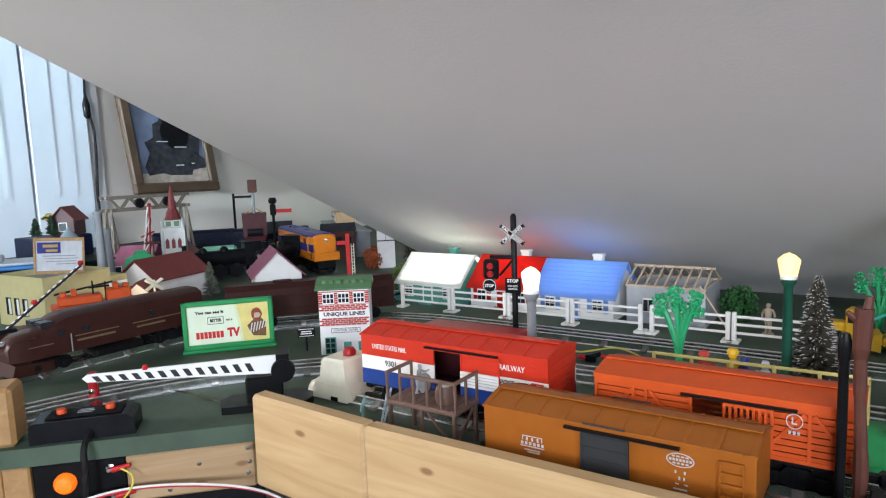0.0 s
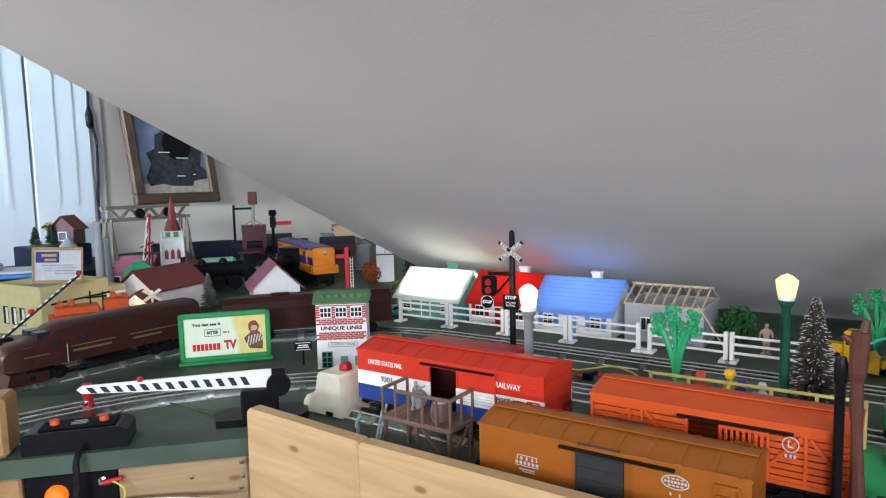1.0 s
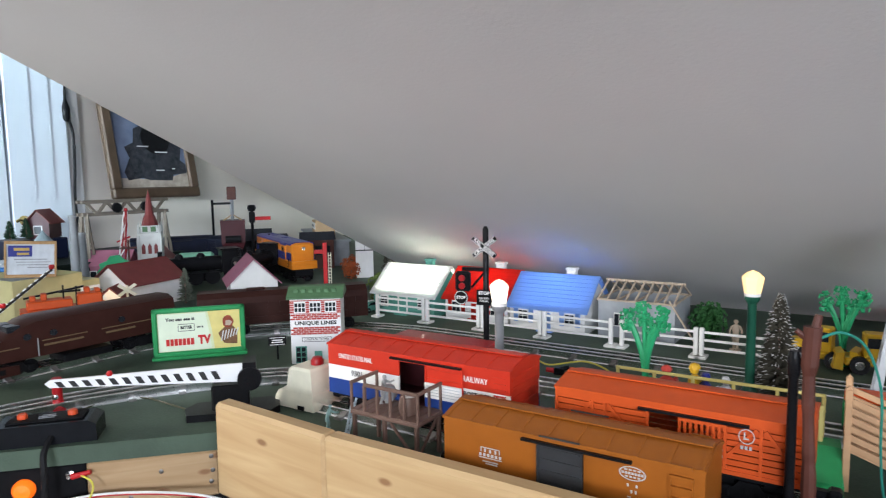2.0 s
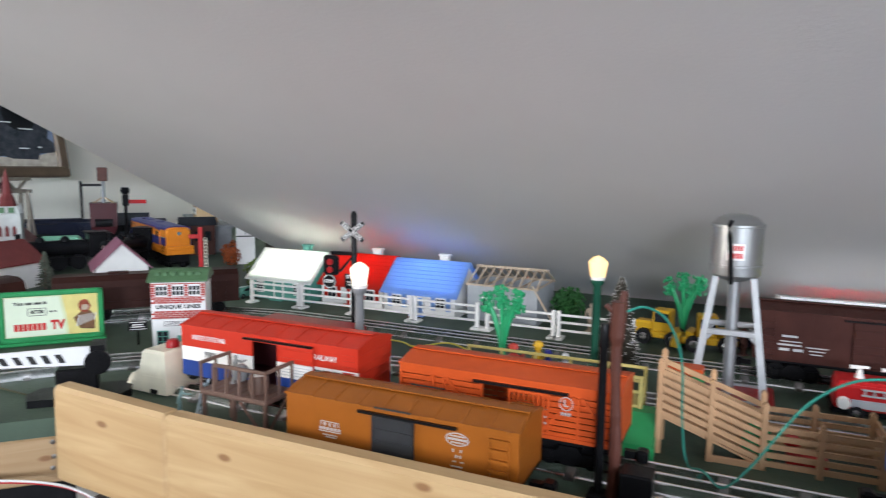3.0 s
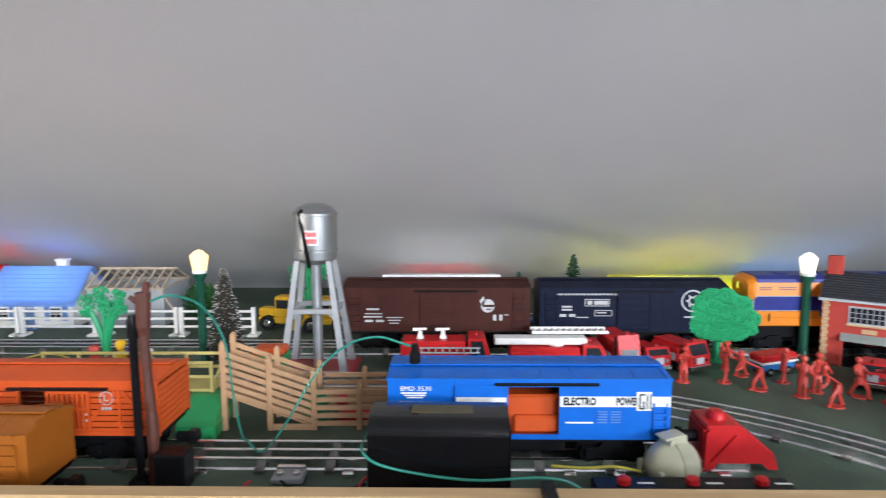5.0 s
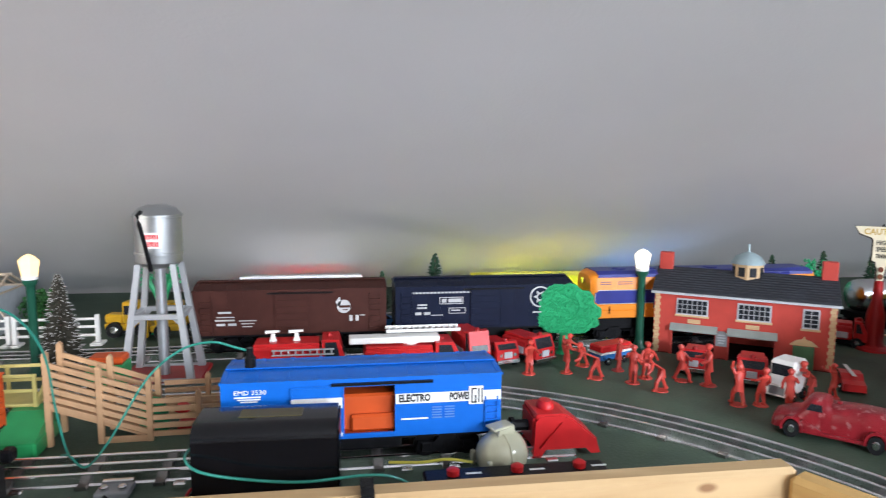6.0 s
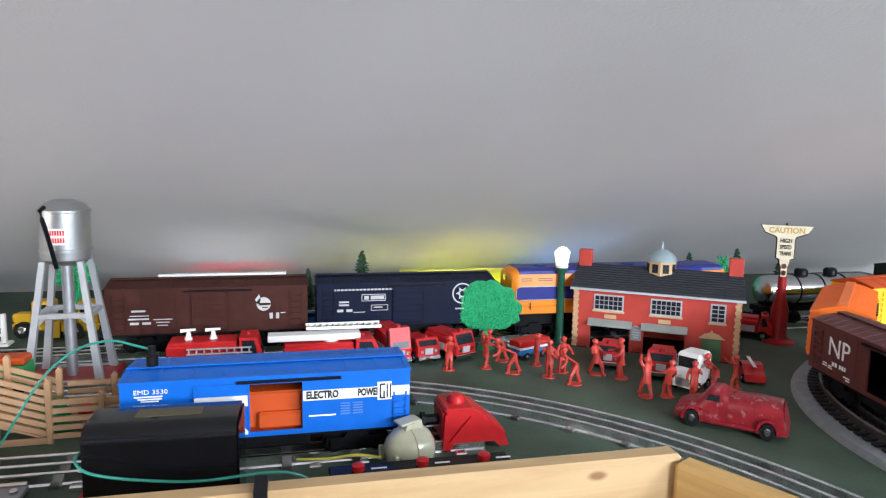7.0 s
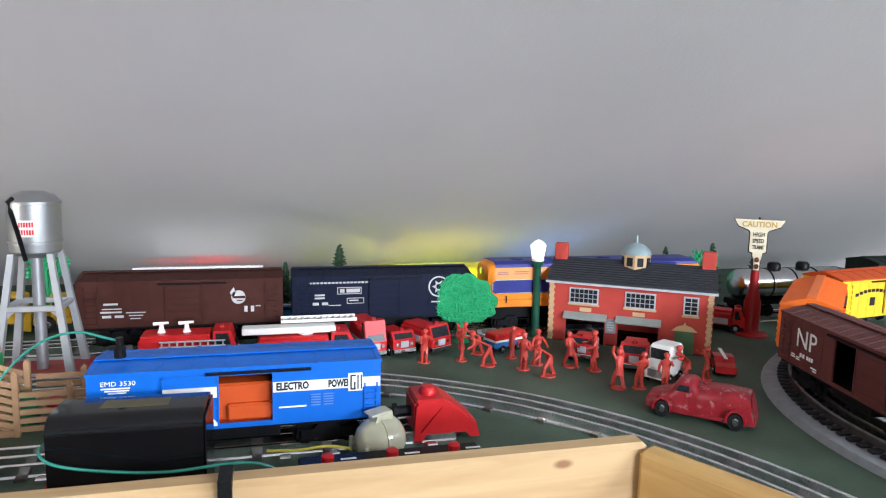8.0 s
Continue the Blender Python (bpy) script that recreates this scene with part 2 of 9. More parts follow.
def translucent(key, colour, share=0.55):
    """Thin plastic that lets the bulb inside shine through."""
    m = P(key, colour, 0.5, vary=0.04)
    nt = m.node_tree
    b = nt.nodes["Principled BSDF"]
    tr = nt.nodes.new("ShaderNodeBsdfTranslucent")
    tr.inputs["Color"].default_value = (*colour, 1)
    mix = nt.nodes.new("ShaderNodeMixShader")
    mix.inputs[0].default_value = share
    nt.links.new(b.outputs[0], mix.inputs[1])
    nt.links.new(tr.outputs[0], mix.inputs[2])
    nt.links.new(mix.outputs[0], nt.nodes["Material Output"].inputs["Surface"])
    return m


translucent("roof_white", (0.86, 0.86, 0.86), 0.65)
translucent("roof_white_thick", (0.86, 0.86, 0.86), 0.05)
translucent("red_glow_plastic", (0.75, 0.10, 0.08), 0.7)
translucent("roof_red", (0.68, 0.035, 0.02), 0.6)
translucent("roof_blue", (0.30, 0.50, 0.88), 0.6)
translucent("yellow_glow_plastic", (0.82, 0.84, 0.22), 0.7)
translucent("yellow_roof", (0.84, 0.80, 0.16), 0.12)
translucent("blue_roof_thick", (0.30, 0.52, 0.82), 0.10)
translucent("sky_roof", (0.25, 0.50, 0.80))
M["lamp_glow"] = glow("lamp_glow", (1.0, 0.66, 0.30), 1.3)
M["lamp_glow_white"] = glow("lamp_glow_white", (1.0, 0.88, 0.70), 1.15)
M["orange_lamp"] = glow("orange_lamp", (1.0, 0.16, 0.01), 1.1)
M["window_glow"] = glow("window_glow", (1.0, 0.72, 0.38), 3.0)


# ---- mesh building ----
class Mesh:
    """Gathers simple solids into one mesh."""

    def __init__(self):
        self.v, self.f = [], []

    def add(self, verts, faces):
        n = len(self.v)
        self.v += [tuple(p) for p in verts]
        self.f += [tuple(n + i for i in face) for face in faces]
        return self

    def box(self, x0, x1, y0, y1, z0, z1, m=None):
        vs = [Vector((x, y, z)) for z in (z0, z1) for y in (y0, y1) for x in (x0, x1)]
        if m is not None:
            vs = [m @ v for v in vs]
        return self.add(vs, [(0, 2, 3, 1), (4, 5, 7, 6), (0, 1, 5, 4), (2, 6, 7, 3), (0, 4, 6, 2), (1, 3, 7, 5)])

    def bev(self, x0, x1, y0, y1, z0, z1, r=0.001, m=None):
        """A box with chamfered edges."""
        r = min(r, 0.45 * (x1 - x0), 0.45 * (y1 - y0), 0.45 * (z1 - z0))
        vs = []
        for sx in (0, 1):
            for sy in (0, 1):
                for sz in (0, 1):
                    X, Y, Z = (x1, x0)[sx == 0], (y1, y0)[sy == 0], (z1, z0)[sz == 0]
                    dx, dy, dz = (-r, r)[sx == 0], (-r, r)[sy == 0], (-r, r)[sz == 0]
                    vs += [(X, Y + dy, Z + dz), (X + dx, Y, Z + dz), (X + dx, Y + dy, Z)]
        k = lambda sx, sy, sz, a: (sx * 4 + sy * 2 + sz) * 3 + a
        fs = []
        for s in (0, 1):
            fs.append([k(s, 0, 0, 0), k(s, 1, 0, 0), k(s, 1, 1, 0), k(s, 0, 1, 0)][:: 1 if s else -1])
            fs.append([k(0, s, 0, 1), k(0, s, 1, 1), k(1, s, 1, 1), k(1, s, 0, 1)][:: 1 if s else -1])
            fs.append([k(0, 0, s, 2), k(1, 0, s, 2), k(1, 1, s, 2), k(0, 1, s, 2)][:: 1 if s else -1])
        for a in (0, 1):
            for b in (0, 1):
                fs.append([k(0, a, b, 1), k(1, a, b, 1), k(1, a, b, 2), k(0, a, b, 2)])
                fs.append([k(a, 0, b, 0), k(a, 1, b, 0), k(a, 1, b, 2), k(a, 0, b, 2)])
                fs.append([k(a, b, 0, 0), k(a, b, 1, 0), k(a, b, 1, 1), k(a, b, 0, 1)])
                for c in (0, 1):
                    fs.append([k(a, b, c, 0), k(a, b, c, 1), k(a, b, c, 2)])
        vs = [Vector(v) for v in vs]
        if m is not None:
            vs = [m @ v for v in vs]
        return self.add(vs, fs)

    def rings(self, rings, close=True):
        """Skins a list of rings with equal counts; caps the ends."""
        n = len(rings[0])
        vs = [p for ring in rings for p in ring]
        fs = []
        for i in range(len(rings) - 1):
            for j in range(n):
                a, b = i * n + j, i * n + (j + 1) % n
                fs.append((a, b, b + n, a + n))
        if close:
            fs.append(tuple(range(n))[::-1])
            fs.append(tuple((len(rings) - 1) * n + j for j in range(n)))
        return self.add(vs, fs)

    def lathe(self, profile, x=0.0, y=0.0, z=0.0, n=14, m=None):
        """Turns (radius, height) pairs about the upright through (x, y)."""
        rr = [[Vector((x + r * math.cos(2 * math.pi * j / n), y + r * math.sin(2 * math.pi * j / n), z + h)) for j in range(n)] for r, h in profile]
        if m is not None:
            rr = [[m @ p for p in ring] for ring in rr]
        return self.rings(rr)

    def rod(self, a, b, r0, r1=None, n=8):
        a, b = Vector(a), Vector(b)
        q = (b - a).to_track_quat("Z", "Y").to_matrix()
        r1 = r0 if r1 is None else r1
        rr = []
        for p, r in ((a, r0), (b, r1)):
            rr.append([p + q @ Vector((r * math.cos(2 * math.pi * j / n), r * math.sin(2 * math.pi * j / n), 0)) for j in range(n)])
        return self.rings(rr)

    def bar(self, a, b, w, h=None):
        """A square bar from a to b."""
        a, b = Vector(a), Vector(b)
        h = w if h is None else h
        q = (b - a).to_track_quat("Z", "Y").to_matrix()
        rr = [[p + q @ Vector((sx * w / 2, sy * h / 2, 0)) for sx, sy in ((-1, -1), (1, -1), (1, 1), (-1, 1))] for p in (a, b)]
        return self.rings(rr)

    def tube(self, pts, r, n=6):
        pts = [Vector(p) for p in pts]
        rr = []
        for i, p in enumerate(pts):
            d = (pts[min(i + 1, len(pts) - 1)] - pts[max(i - 1, 0)]).normalized()
            q = d.to_track_quat("Z", "Y").to_matrix()
            rr.append([p + q @ Vector((r * math.cos(2 * math.pi * j / n), r * math.sin(2 * math.pi * j / n), 0)) for j in range(n)])
        return self.rings(rr)

    def prism(self, outline, axis, a0, a1, m=None):
        """Extrudes a closed outline of (u, v) along an axis: 'x' takes (y, z), 'y' takes (x, z), 'z' takes (x, y)."""
        def place(u, v, a):
            return Vector({"x": (a, u, v), "y": (u, a, v), "z": (u, v, a)}[axis])
        rr = [[place(u, v, a) for u, v in outline] for a in (a0, a1)]
        if m is not None:
            rr = [[m @ p for p in ring] for ring in rr]
        return self.rings(rr)

    def ball(self, c, r, n=10, squash=1.0, rough=0.0, seed=0):
        rnd = random.Random(seed)
        k = max(4, n // 2)
        rr = []
        for i in range(1, k):
            th = math.pi * i / k
            rr.append([Vector((c[0] + (r + rnd.uniform(-rough, rough)) * math.sin(th) * math.cos(2 * math.pi * j / n), c[1] + (r + rnd.uniform(-rough, rough)) * math.sin(th) * math.sin(2 * math.pi * j / n), c[2] - r * squash * math.cos(th))) for j in range(n)])
        return self.rings(rr)

    def mesh(self, name, material, smooth=False):
        me = bpy.data.meshes.new(name)
        me.from_pydata(self.v, [], self.f)
        bm = bmesh.new()
        bm.from_mesh(me)
        bmesh.ops.recalc_face_normals(bm, faces=bm.faces)
        bm.to_mesh(me)
        bm.free()
        if smooth:
            for p in me.polygons:
                p.use_smooth = True
            me.set_sharp_from_angle(angle=radians(40))
        me.materials.append(material if not isinstance(material, str) else M[material])
        return me


def part(name, mesh, material, parent=None, label="", smooth=False, at=None):
    """Links a mesh as one object under its thing."""
    ob = new(name, mesh.mesh(name, material, smooth) if isinstance(mesh, Mesh) else mesh)
    if parent is not None:
        ob.parent = parent
    if at is not None:
        ob.matrix_basis = at
    if label:
        tagged(ob, label)
    return ob


def thing(name, m, label, category, group="", kind=""):
    """An Empty at a thing's base, to hang its parts on."""
    ob = new(name)
    ob.empty_display_size = 0.02
    ob.matrix_world = m
    return tagged(ob, label, category, group, kind)


def solid(name, mesh, material, m, label, category, group="", kind="", smooth=False):
    ob = new(name, mesh.mesh(name, material, smooth))
    ob.matrix_world = m
    return tagged(ob, label, category, group, kind)


def writing(text, size, material, parent, at, width=None, bold=0.0, name="lettering"):
    """Raised lettering in the built-in font, centred, standing in the local xz plane."""
    cu = bpy.data.curves.new("words", "FONT")
    cu.body, cu.size, cu.align_x, cu.align_y, cu.extrude, cu.resolution_u = text, size, "CENTER", "CENTER", 0.0002, 2
    cu.offset = bold
    tmp = bpy.data.objects.new("words", cu)
    scene.collection.objects.link(tmp)
    bpy.context.view_layer.update()
    me = bpy.data.meshes.new_from_object(tmp.evaluated_get(bpy.context.evaluated_depsgraph_get()))
    w = tmp.dimensions.x
    bpy.data.objects.remove(tmp)
    me.materials.clear()
    me.materials.append(M[material])
    ob = new(name, me)
    ob.parent = parent
    s = width / w if width and w > 0 else 1.0
    ob.matrix_basis = at @ pose(0, 0, 0, 90, 0, 0) @ Matrix.Diagonal((s, 1, 1, 1))
    return ob


def bars_of_print(rows, material, parent, at, name="print"):
    """Unreadable small print: bars (x, z, w, h) proud of the local xz plane."""
    for x, z, w, h in rows:
        part(name, Mesh().box(x - w / 2, x + w / 2, -0.0003, 0.0003, z - h / 2, z + h / 2), material, parent, at=at)


# ---- room ----
def sheet(name, outline, axis, a0, a1, material, label, m=Matrix(), category=""):
    return solid(name, Mesh().prism(outline, axis, a0, a1), material, m, label, category or name.split("_")[0], kind="structure")


EDGE_X, FOOT_Y, SLOPE = -0.90, 1.368, 0.444


def slope_z(y):
    return SLOPE * (FOOT_Y - y)


sheet("floor", [(-2.1, -3.6), (2.4, -3.6), (2.4, 3.1), (-2.1, 3.1)], "z", -1.0, -0.95, "carpet", "brown carpet floor under the train table")
sheet("ceiling_slope", [(1.42, slope_z(1.42)), (-1.35, slope_z(-1.35)), (-1.35, slope_z(-1.35) + 0.12), (1.42, slope_z(1.42) + 0.12)], "x", EDGE_X, 2.4, "plaster", "grey-white plastered sloping ceiling low behind the layout", category="ceiling")
sheet("ceiling_flat", [(-2.1, -3.6), (2.4, -3.6), (2.4, -1.3), (-2.1, -1.3)], "z", slope_z(-1.35), slope_z(-1.35) + 0.1, "plaster", "flat white ceiling above the aisle", category="ceiling")
sheet("ceiling_left", [(-2.1, -1.3), (EDGE_X, -1.3), (EDGE_X, 3.1), (-2.1, 3.1)], "z", slope_z(-1.35), slope_z(-1.35) + 0.1, "plaster", "flat white ceiling of the dormer", category="ceiling")
wall_west = Mesh()
for y0, y1, z0, z1 in ((-3.6, -0.75, -0.95, 1.25), (-0.20, 3.1, -0.95, 1.25), (-0.75, -0.20, -0.95, 0.05), (-0.75, -0.20, 0.70, 1.25)):
    wall_west.box(-2.10, -2.02, y0, y1, z0, z1)
solid("wall_west", wall_west, "cream_wall", Matrix(), "cream painted end wall with a door and picture", "wall", kind="structure")
sheet("wall_north", [(-2.02, -0.95), (EDGE_X, -0.95), (EDGE_X, 1.25), (-2.02, 1.25)], "y", 3.0, 3.08, "cream_wall", "cream painted wall of the dormer", category="wall")
sheet("wall_dormer", [(1.5, -0.95), (3.0, -0.95), (3.0, 1.25), (1.5, 1.25)], "x", EDGE_X, EDGE_X + 0.08, "cream_wall", "cream painted side wall of the dormer", category="wall")
sheet("wall_knee", [(EDGE_X, -0.95), (2.4, -0.95), (2.4, 0.0), (EDGE_X, 0.0)], "y", 1.42, 1.5, "plaster", "low knee wall under the sloping ceiling", category="wall")
wall_east = Mesh()
for y0, y1, z0, z1 in ((-3.6, -2.0, -0.95, 1.25), (-1.1, 1.5, -0.95, 1.25), (-2.0, -1.1, -0.95, 0.62), (-2.0, -1.1, 1.18, 1.25)):
    wall_east.box(2.4, 2.48, y0, y1, z0, z1)
solid("wall_east", wall_east, "plaster", Matrix(), "plain grey-white wall with a window opening", "wall", kind="structure")
wall_south = Mesh()
for x0, x1, z0, z1 in ((-2.1, -1.65, -0.95, 1.25), (-0.75, 0.85, -0.95, 1.25), (2.25, 2.4, -0.95, 1.25), (-1.65, -0.75, -0.95, 0.30), (0.85, 2.25, -0.95, 0.30)):
    wall_south.box(x0, x1, -3.62, -3.54, z0, z1)
solid("wall_south", wall_south, "plaster", Matrix(), "plain wall with two window openings", "wall", kind="structure")

# ---- train table ----
TABLE = [(-2.0, -1.2), (-0.80, -1.2), (-0.78, 0.04), (-0.707, 0.266), (-0.539, 0.438), (-0.505, 0.416), (0.565, 0.384), (0.66, 0.22), (0.72, -0.3), (0.72, -1.2), (1.7, -1.2), (1.7, 1.35), (-0.88, 1.35), (-0.905, 1.36), (-0.905, 2.95), (-2.0, 2.95)]
solid("train_table", Mesh().prism(TABLE, "z", -0.019, 0.0), "table_green", Matrix(), "dark green painted plywood train table top", "table", kind="structure")


# ---- tracks ----
RAIL = [(-0.0032, 0.0), (0.0032, 0.0), (0.0032, 0.0012), (0.0008, 0.0022), (0.0008, 0.0075), (0.0016, 0.0085), (0.0016, 0.0104), (0.0006, 0.0112), (-0.0006, 0.0112), (-0.0016, 0.0104), (-0.0016, 0.0085), (-0.0008, 0.0075), (-0.0008, 0.0022), (-0.0032, 0.0012)]


def headings(path):
    out = []
    for i in range(len(path)):
        a, b = path[max(i - 1, 0)], path[min(i + 1, len(path) - 1)]
        d = Vector((b[0] - a[0], b[1] - a[1])).normalized()
        out.append(d)
    return out


def rail_run(path, off):
    ms = Mesh()
    rings = []
    for p, d in zip(path, headings(path)):
        nx, ny = -d.y, d.x
        rings.append([Vector((p[0] + nx * (off + u), p[1] + ny * (off + u), v)) for u, v in RAIL])
    return ms.rings(rings)


TIE = None


def track(path, label, every=0.058, z=0.0, gauge=0.0345, bright="rail_steel"):
    """Three-rail tinplate track along a path, with pressed metal ties."""
    global TIE
    tr = thing("train_track", pose(0, 0, z), label, "track", "tinplate tracks")
    for off, mat in ((-gauge / 2, bright), (0.0, bright), (gauge / 2, bright)):
        part("rail", rail_run(path, off), mat, tr, smooth=True)
    if TIE is None:
        TIE = Mesh().prism([(-0.0045, 0.0), (0.0045, 0.0), (0.0038, 0.0028), (-0.0038, 0.0028)], "y", -0.0255, 0.0255).mesh("tie", "rail_dull")
    walked, due = 0.0, 0.02
    hd = headings(path)
    for i in range(1, len(path)):
        a, b = Vector(path[i - 1]), Vector(path[i])
        seg = (b - a).length
        while walked + seg >= due:
            p = a.lerp(b, (due - walked) / seg)
            d = hd[i]
            part("tie", TIE, None, tr, at=pose(p.x, p.y, 0.0002, 0, 0, math.degrees(math.atan2(d.y, d.x))))
            due += every
        walked += seg
    return tr


def line(a, b, n=2):
    return [(a[0] + (b[0] - a[0]) * i / (n - 1), a[1] + (b[1] - a[1]) * i / (n - 1)) for i in range(n)]


def arc(cx, cy, r, a0, a1, n=24):
    return [(cx + r * math.cos(radians(a0 + (a1 - a0) * i / (n - 1))), cy + r * math.sin(radians(a0 + (a1 - a0) * i / (n - 1)))) for i in range(n)]


Y_MAIN, Y_SIDE, Y_INNER, Y_BACK = 0.549, 0.462, 0.7285, 0.885
track(line((-0.535, Y_MAIN), (0.47, Y_MAIN), 12), "straight three-rail tinplate track with bright steel rails")
track(line((-0.36, Y_SIDE), (-0.015, Y_SIDE), 6), "short three-rail siding of tinplate track")
R = 0.528
track(arc(-0.27, Y_INNER - R, R, 178, 91, 26) + line((-0.26, Y_INNER), (0.19, Y_INNER), 8) + arc(0.20, Y_INNER - R, R, 89, 2, 26), "three-rail tinplate track bending round the aisle", bright="rail_mid")
track(line((-0.955, 0.10), (-0.935, 0.50), 6) + arc(-0.575, Y_BACK - 0.36, 0.36, 176, 92, 22) + line((-0.56, Y_BACK), (1.66, Y_BACK), 16), "long three-rail tinplate track along the back")


# ---- rolling stock ----
def wheelset(parent, x):
    ms = Mesh()
    for s in (-1, 1):
        ms.lathe([(0.0, -0.0025), (0.0105, -0.0025), (0.0105, -0.001), (0.0085, 0.0), (0.0085, 0.0025), (0.003, 0.003), (0.0, 0.003)], n=14, m=pose(x, s * 0.0165, 0.0195, 90 * s, 0, 0))
    ms.rod((x, -0.017, 0.0195), (x, 0.017, 0.0195), 0.0017)
    return part("wheel", ms, "black_plastic", parent, smooth=True)


def truck(car, x):
    ms = Mesh()
    for s in (-1, 1):
        y0, y1 = sorted((s * 0.0215, s * 0.0245))
        ms.prism([(x - 0.026, 0.017), (x - 0.021, 0.0135), (x - 0.008, 0.0150), (x - 0.005, 0.0125), (x + 0.005, 0.0125), (x + 0.008, 0.0150), (x + 0.021, 0.0135), (x + 0.026, 0.017), (x + 0.024, 0.0245), (x + 0.011, 0.0235), (x + 0.007, 0.0285), (x - 0.007, 0.0285), (x - 0.011, 0.0235), (x - 0.024, 0.0245)], "y", y0, y1)
        for dx in (-0.018, 0.018):
            ms.bev(x + dx - 0.0045, x + dx + 0.0045, *sorted((s * 0.0235, s * 0.0265)), 0.0155, 0.0240, 0.001)
        for dx in (-0.003, 0.0, 0.003):
            ms.rod((x + dx, s * 0.0235, 0.016), (x + dx, s * 0.0235, 0.025), 0.0014, n=6)
    ms.box(x - 0.007, x + 0.007, -0.022, 0.022, 0.021, 0.029)
    tk = part("truck", ms, "black_matt", car)
    for dx in (-0.018, 0.018):
        wheelset(tk, x + dx)
    return tk


def coupler(car, x, s):
    ms = Mesh().box(*sorted((x, x + s * 0.012)), -0.003, 0.003, 0.019, 0.025).bev(*sorted((x + s * 0.010, x + s * 0.020)), -0.006, 0.006, 0.0165, 0.0275, 0.002)
    return part("coupler", ms, "black_plastic", car)


def boxcar(m, label, body_mat, roof_mat=None, L=0.225, group="", door_x=0.0, door_mat=None, door_open=0.0, stripes=None, ribs=True, detail=True, name="boxcar", W=0.031, z0=0.033, z1=0.085, peak=0.0925, inside="black_matt", roof_ribs=9, dw=0.021, ladders=(-1, 1)):
    """A house car: sides with a real doorway, ribbed roof, sliding door, ladders, trucks."""
    car = thing(name, m, label, "train car", group)
    h = L / 2
    bands = stripes or [(z0, z1, body_mat)]
    for lo, hi, mat in bands:
        for s in (-1, 1):
            for a, b in ((-h, door_x - dw), (door_x + dw, h)):
                part("side_panel", Mesh().box(a, b, *sorted((s * W, s * (W - 0.002))), lo, hi), mat, car)
            part("end_panel", Mesh().box(*sorted((s * h, s * (h - 0.002))), -W + 0.002, W - 0.002, lo, hi), body_mat, car)
    for s in (-1, 1):
        part("lintel", Mesh().box(door_x - dw, door_x + dw, *sorted((s * W, s * (W - 0.002))), z1 - 0.006, z1), body_mat, car)
        part("door_sill", Mesh().box(door_x - dw, door_x + dw, *sorted((s * W, s * (W - 0.002))), z0, z0 + 0.004), body_mat, car)
    if ribs:
        n = 12
        rib = Mesh().box(-0.0005, 0.0005, -0.0003, 0.0003, 0, z1 - z0 - 0.001).mesh("rib", stripes[-1][2] if stripes else body_mat)
        end_rib = Mesh().box(-0.0006, 0.0006, -W + 0.004, W - 0.004, 0, 0.003).mesh("end_rib", body_mat)
        for s in (-1, 1):
            if not stripes:
                for i in range(n + 1):
                    x = -h + L * i / n
                    if abs(x - door_x) > dw + 0.004:
                        part("rib", rib, None, car, at=pose(x, s * W, z0))
            for k in range(5):
                part("end_rib", end_rib, None, car, at=pose(s * h, 0, z0 + 0.007 + k * 0.009))
    # floor and doorway inside
    part("floor_board", Mesh().box(-h, h, -W + 0.0021, W - 0.0021, z0, z0 + 0.002), inside, car)
    part("lining", Mesh().box(-h + 0.0025, h - 0.0025, W - 0.0046, W - 0.0026, z0 + 0.002, z1 - 0.001), inside, car)
    roof = Mesh()
    ov = 0.0012
    up = peak - z1
    bow = [(W + ov, z1 + 0.0012), (W * 0.90, z1 + 0.26 * up), (W * 0.62, z1 + 0.60 * up), (W * 0.32, z1 + 0.88 * up), (0.004, peak)]
    bow = bow + [(-y, z) for y, z in reversed(bow)]
    roof.prism([(-W - ov, z1 - 0.0005), (W + ov, z1 - 0.0005)] + bow, "x", -h - 0.001, h + 0.001)
    rf = part("roof", roof, roof_mat or body_mat, car, smooth=True)
    n = roof_ribs
    for i in range(n + 1):
        x = -h + 0.002 + (L - 0.004) * i / n
        part("roof_rib", Mesh().prism([(-W - ov, z1 + 0.0006), (W + ov, z1 + 0.0006)] + [(y * 1.004, z + 0.0005) for y, z in bow], "x", x - min(0.0016, 0.16 * L / n), x + min(0.0016, 0.16 * L / n)), roof_mat or body_mat, rf)
    part("roof_walk", Mesh().bev(-h, h, -0.0055, 0.0055, peak + 0.0006, peak + 0.0018, 0.0004), roof_mat or body_mat, rf)
    for s in (-1, 1):
        dx = door_x + (door_open if s < 0 else 0)
        ys = sorted((s * (W + 0.0006), s * (W + 0.0022)))
        d = part("door", Mesh().bev(dx - dw, dx + dw, *ys, z0 + 0.003, z1 - 0.004, 0.0006), door_mat or body_mat, car)
        yo = sorted((s * (W + 0.0022), s * (W + 0.0030)))
        for k in range(5):
            z = z0 + 0.009 + k * 0.0085
            part("door_rib", Mesh().box(dx - dw + 0.002, dx + dw - 0.002, *yo, z, z + 0.0012), door_mat or body_mat, d)
        for xd in (dx - dw, dx + dw - 0.0014):
            part("door_stile", Mesh().box(xd, xd + 0.0014, *yo, z0 + 0.004, z1 - 0.005), door_mat or body_mat, d)
        part("door_track", Mesh().box(door_x - 0.030, door_x + 0.052, *sorted((s * (W + 0.0002), s * (W + 0.0034))), z1 - 0.0042, z1 - 0.0024), "black_plastic", car)
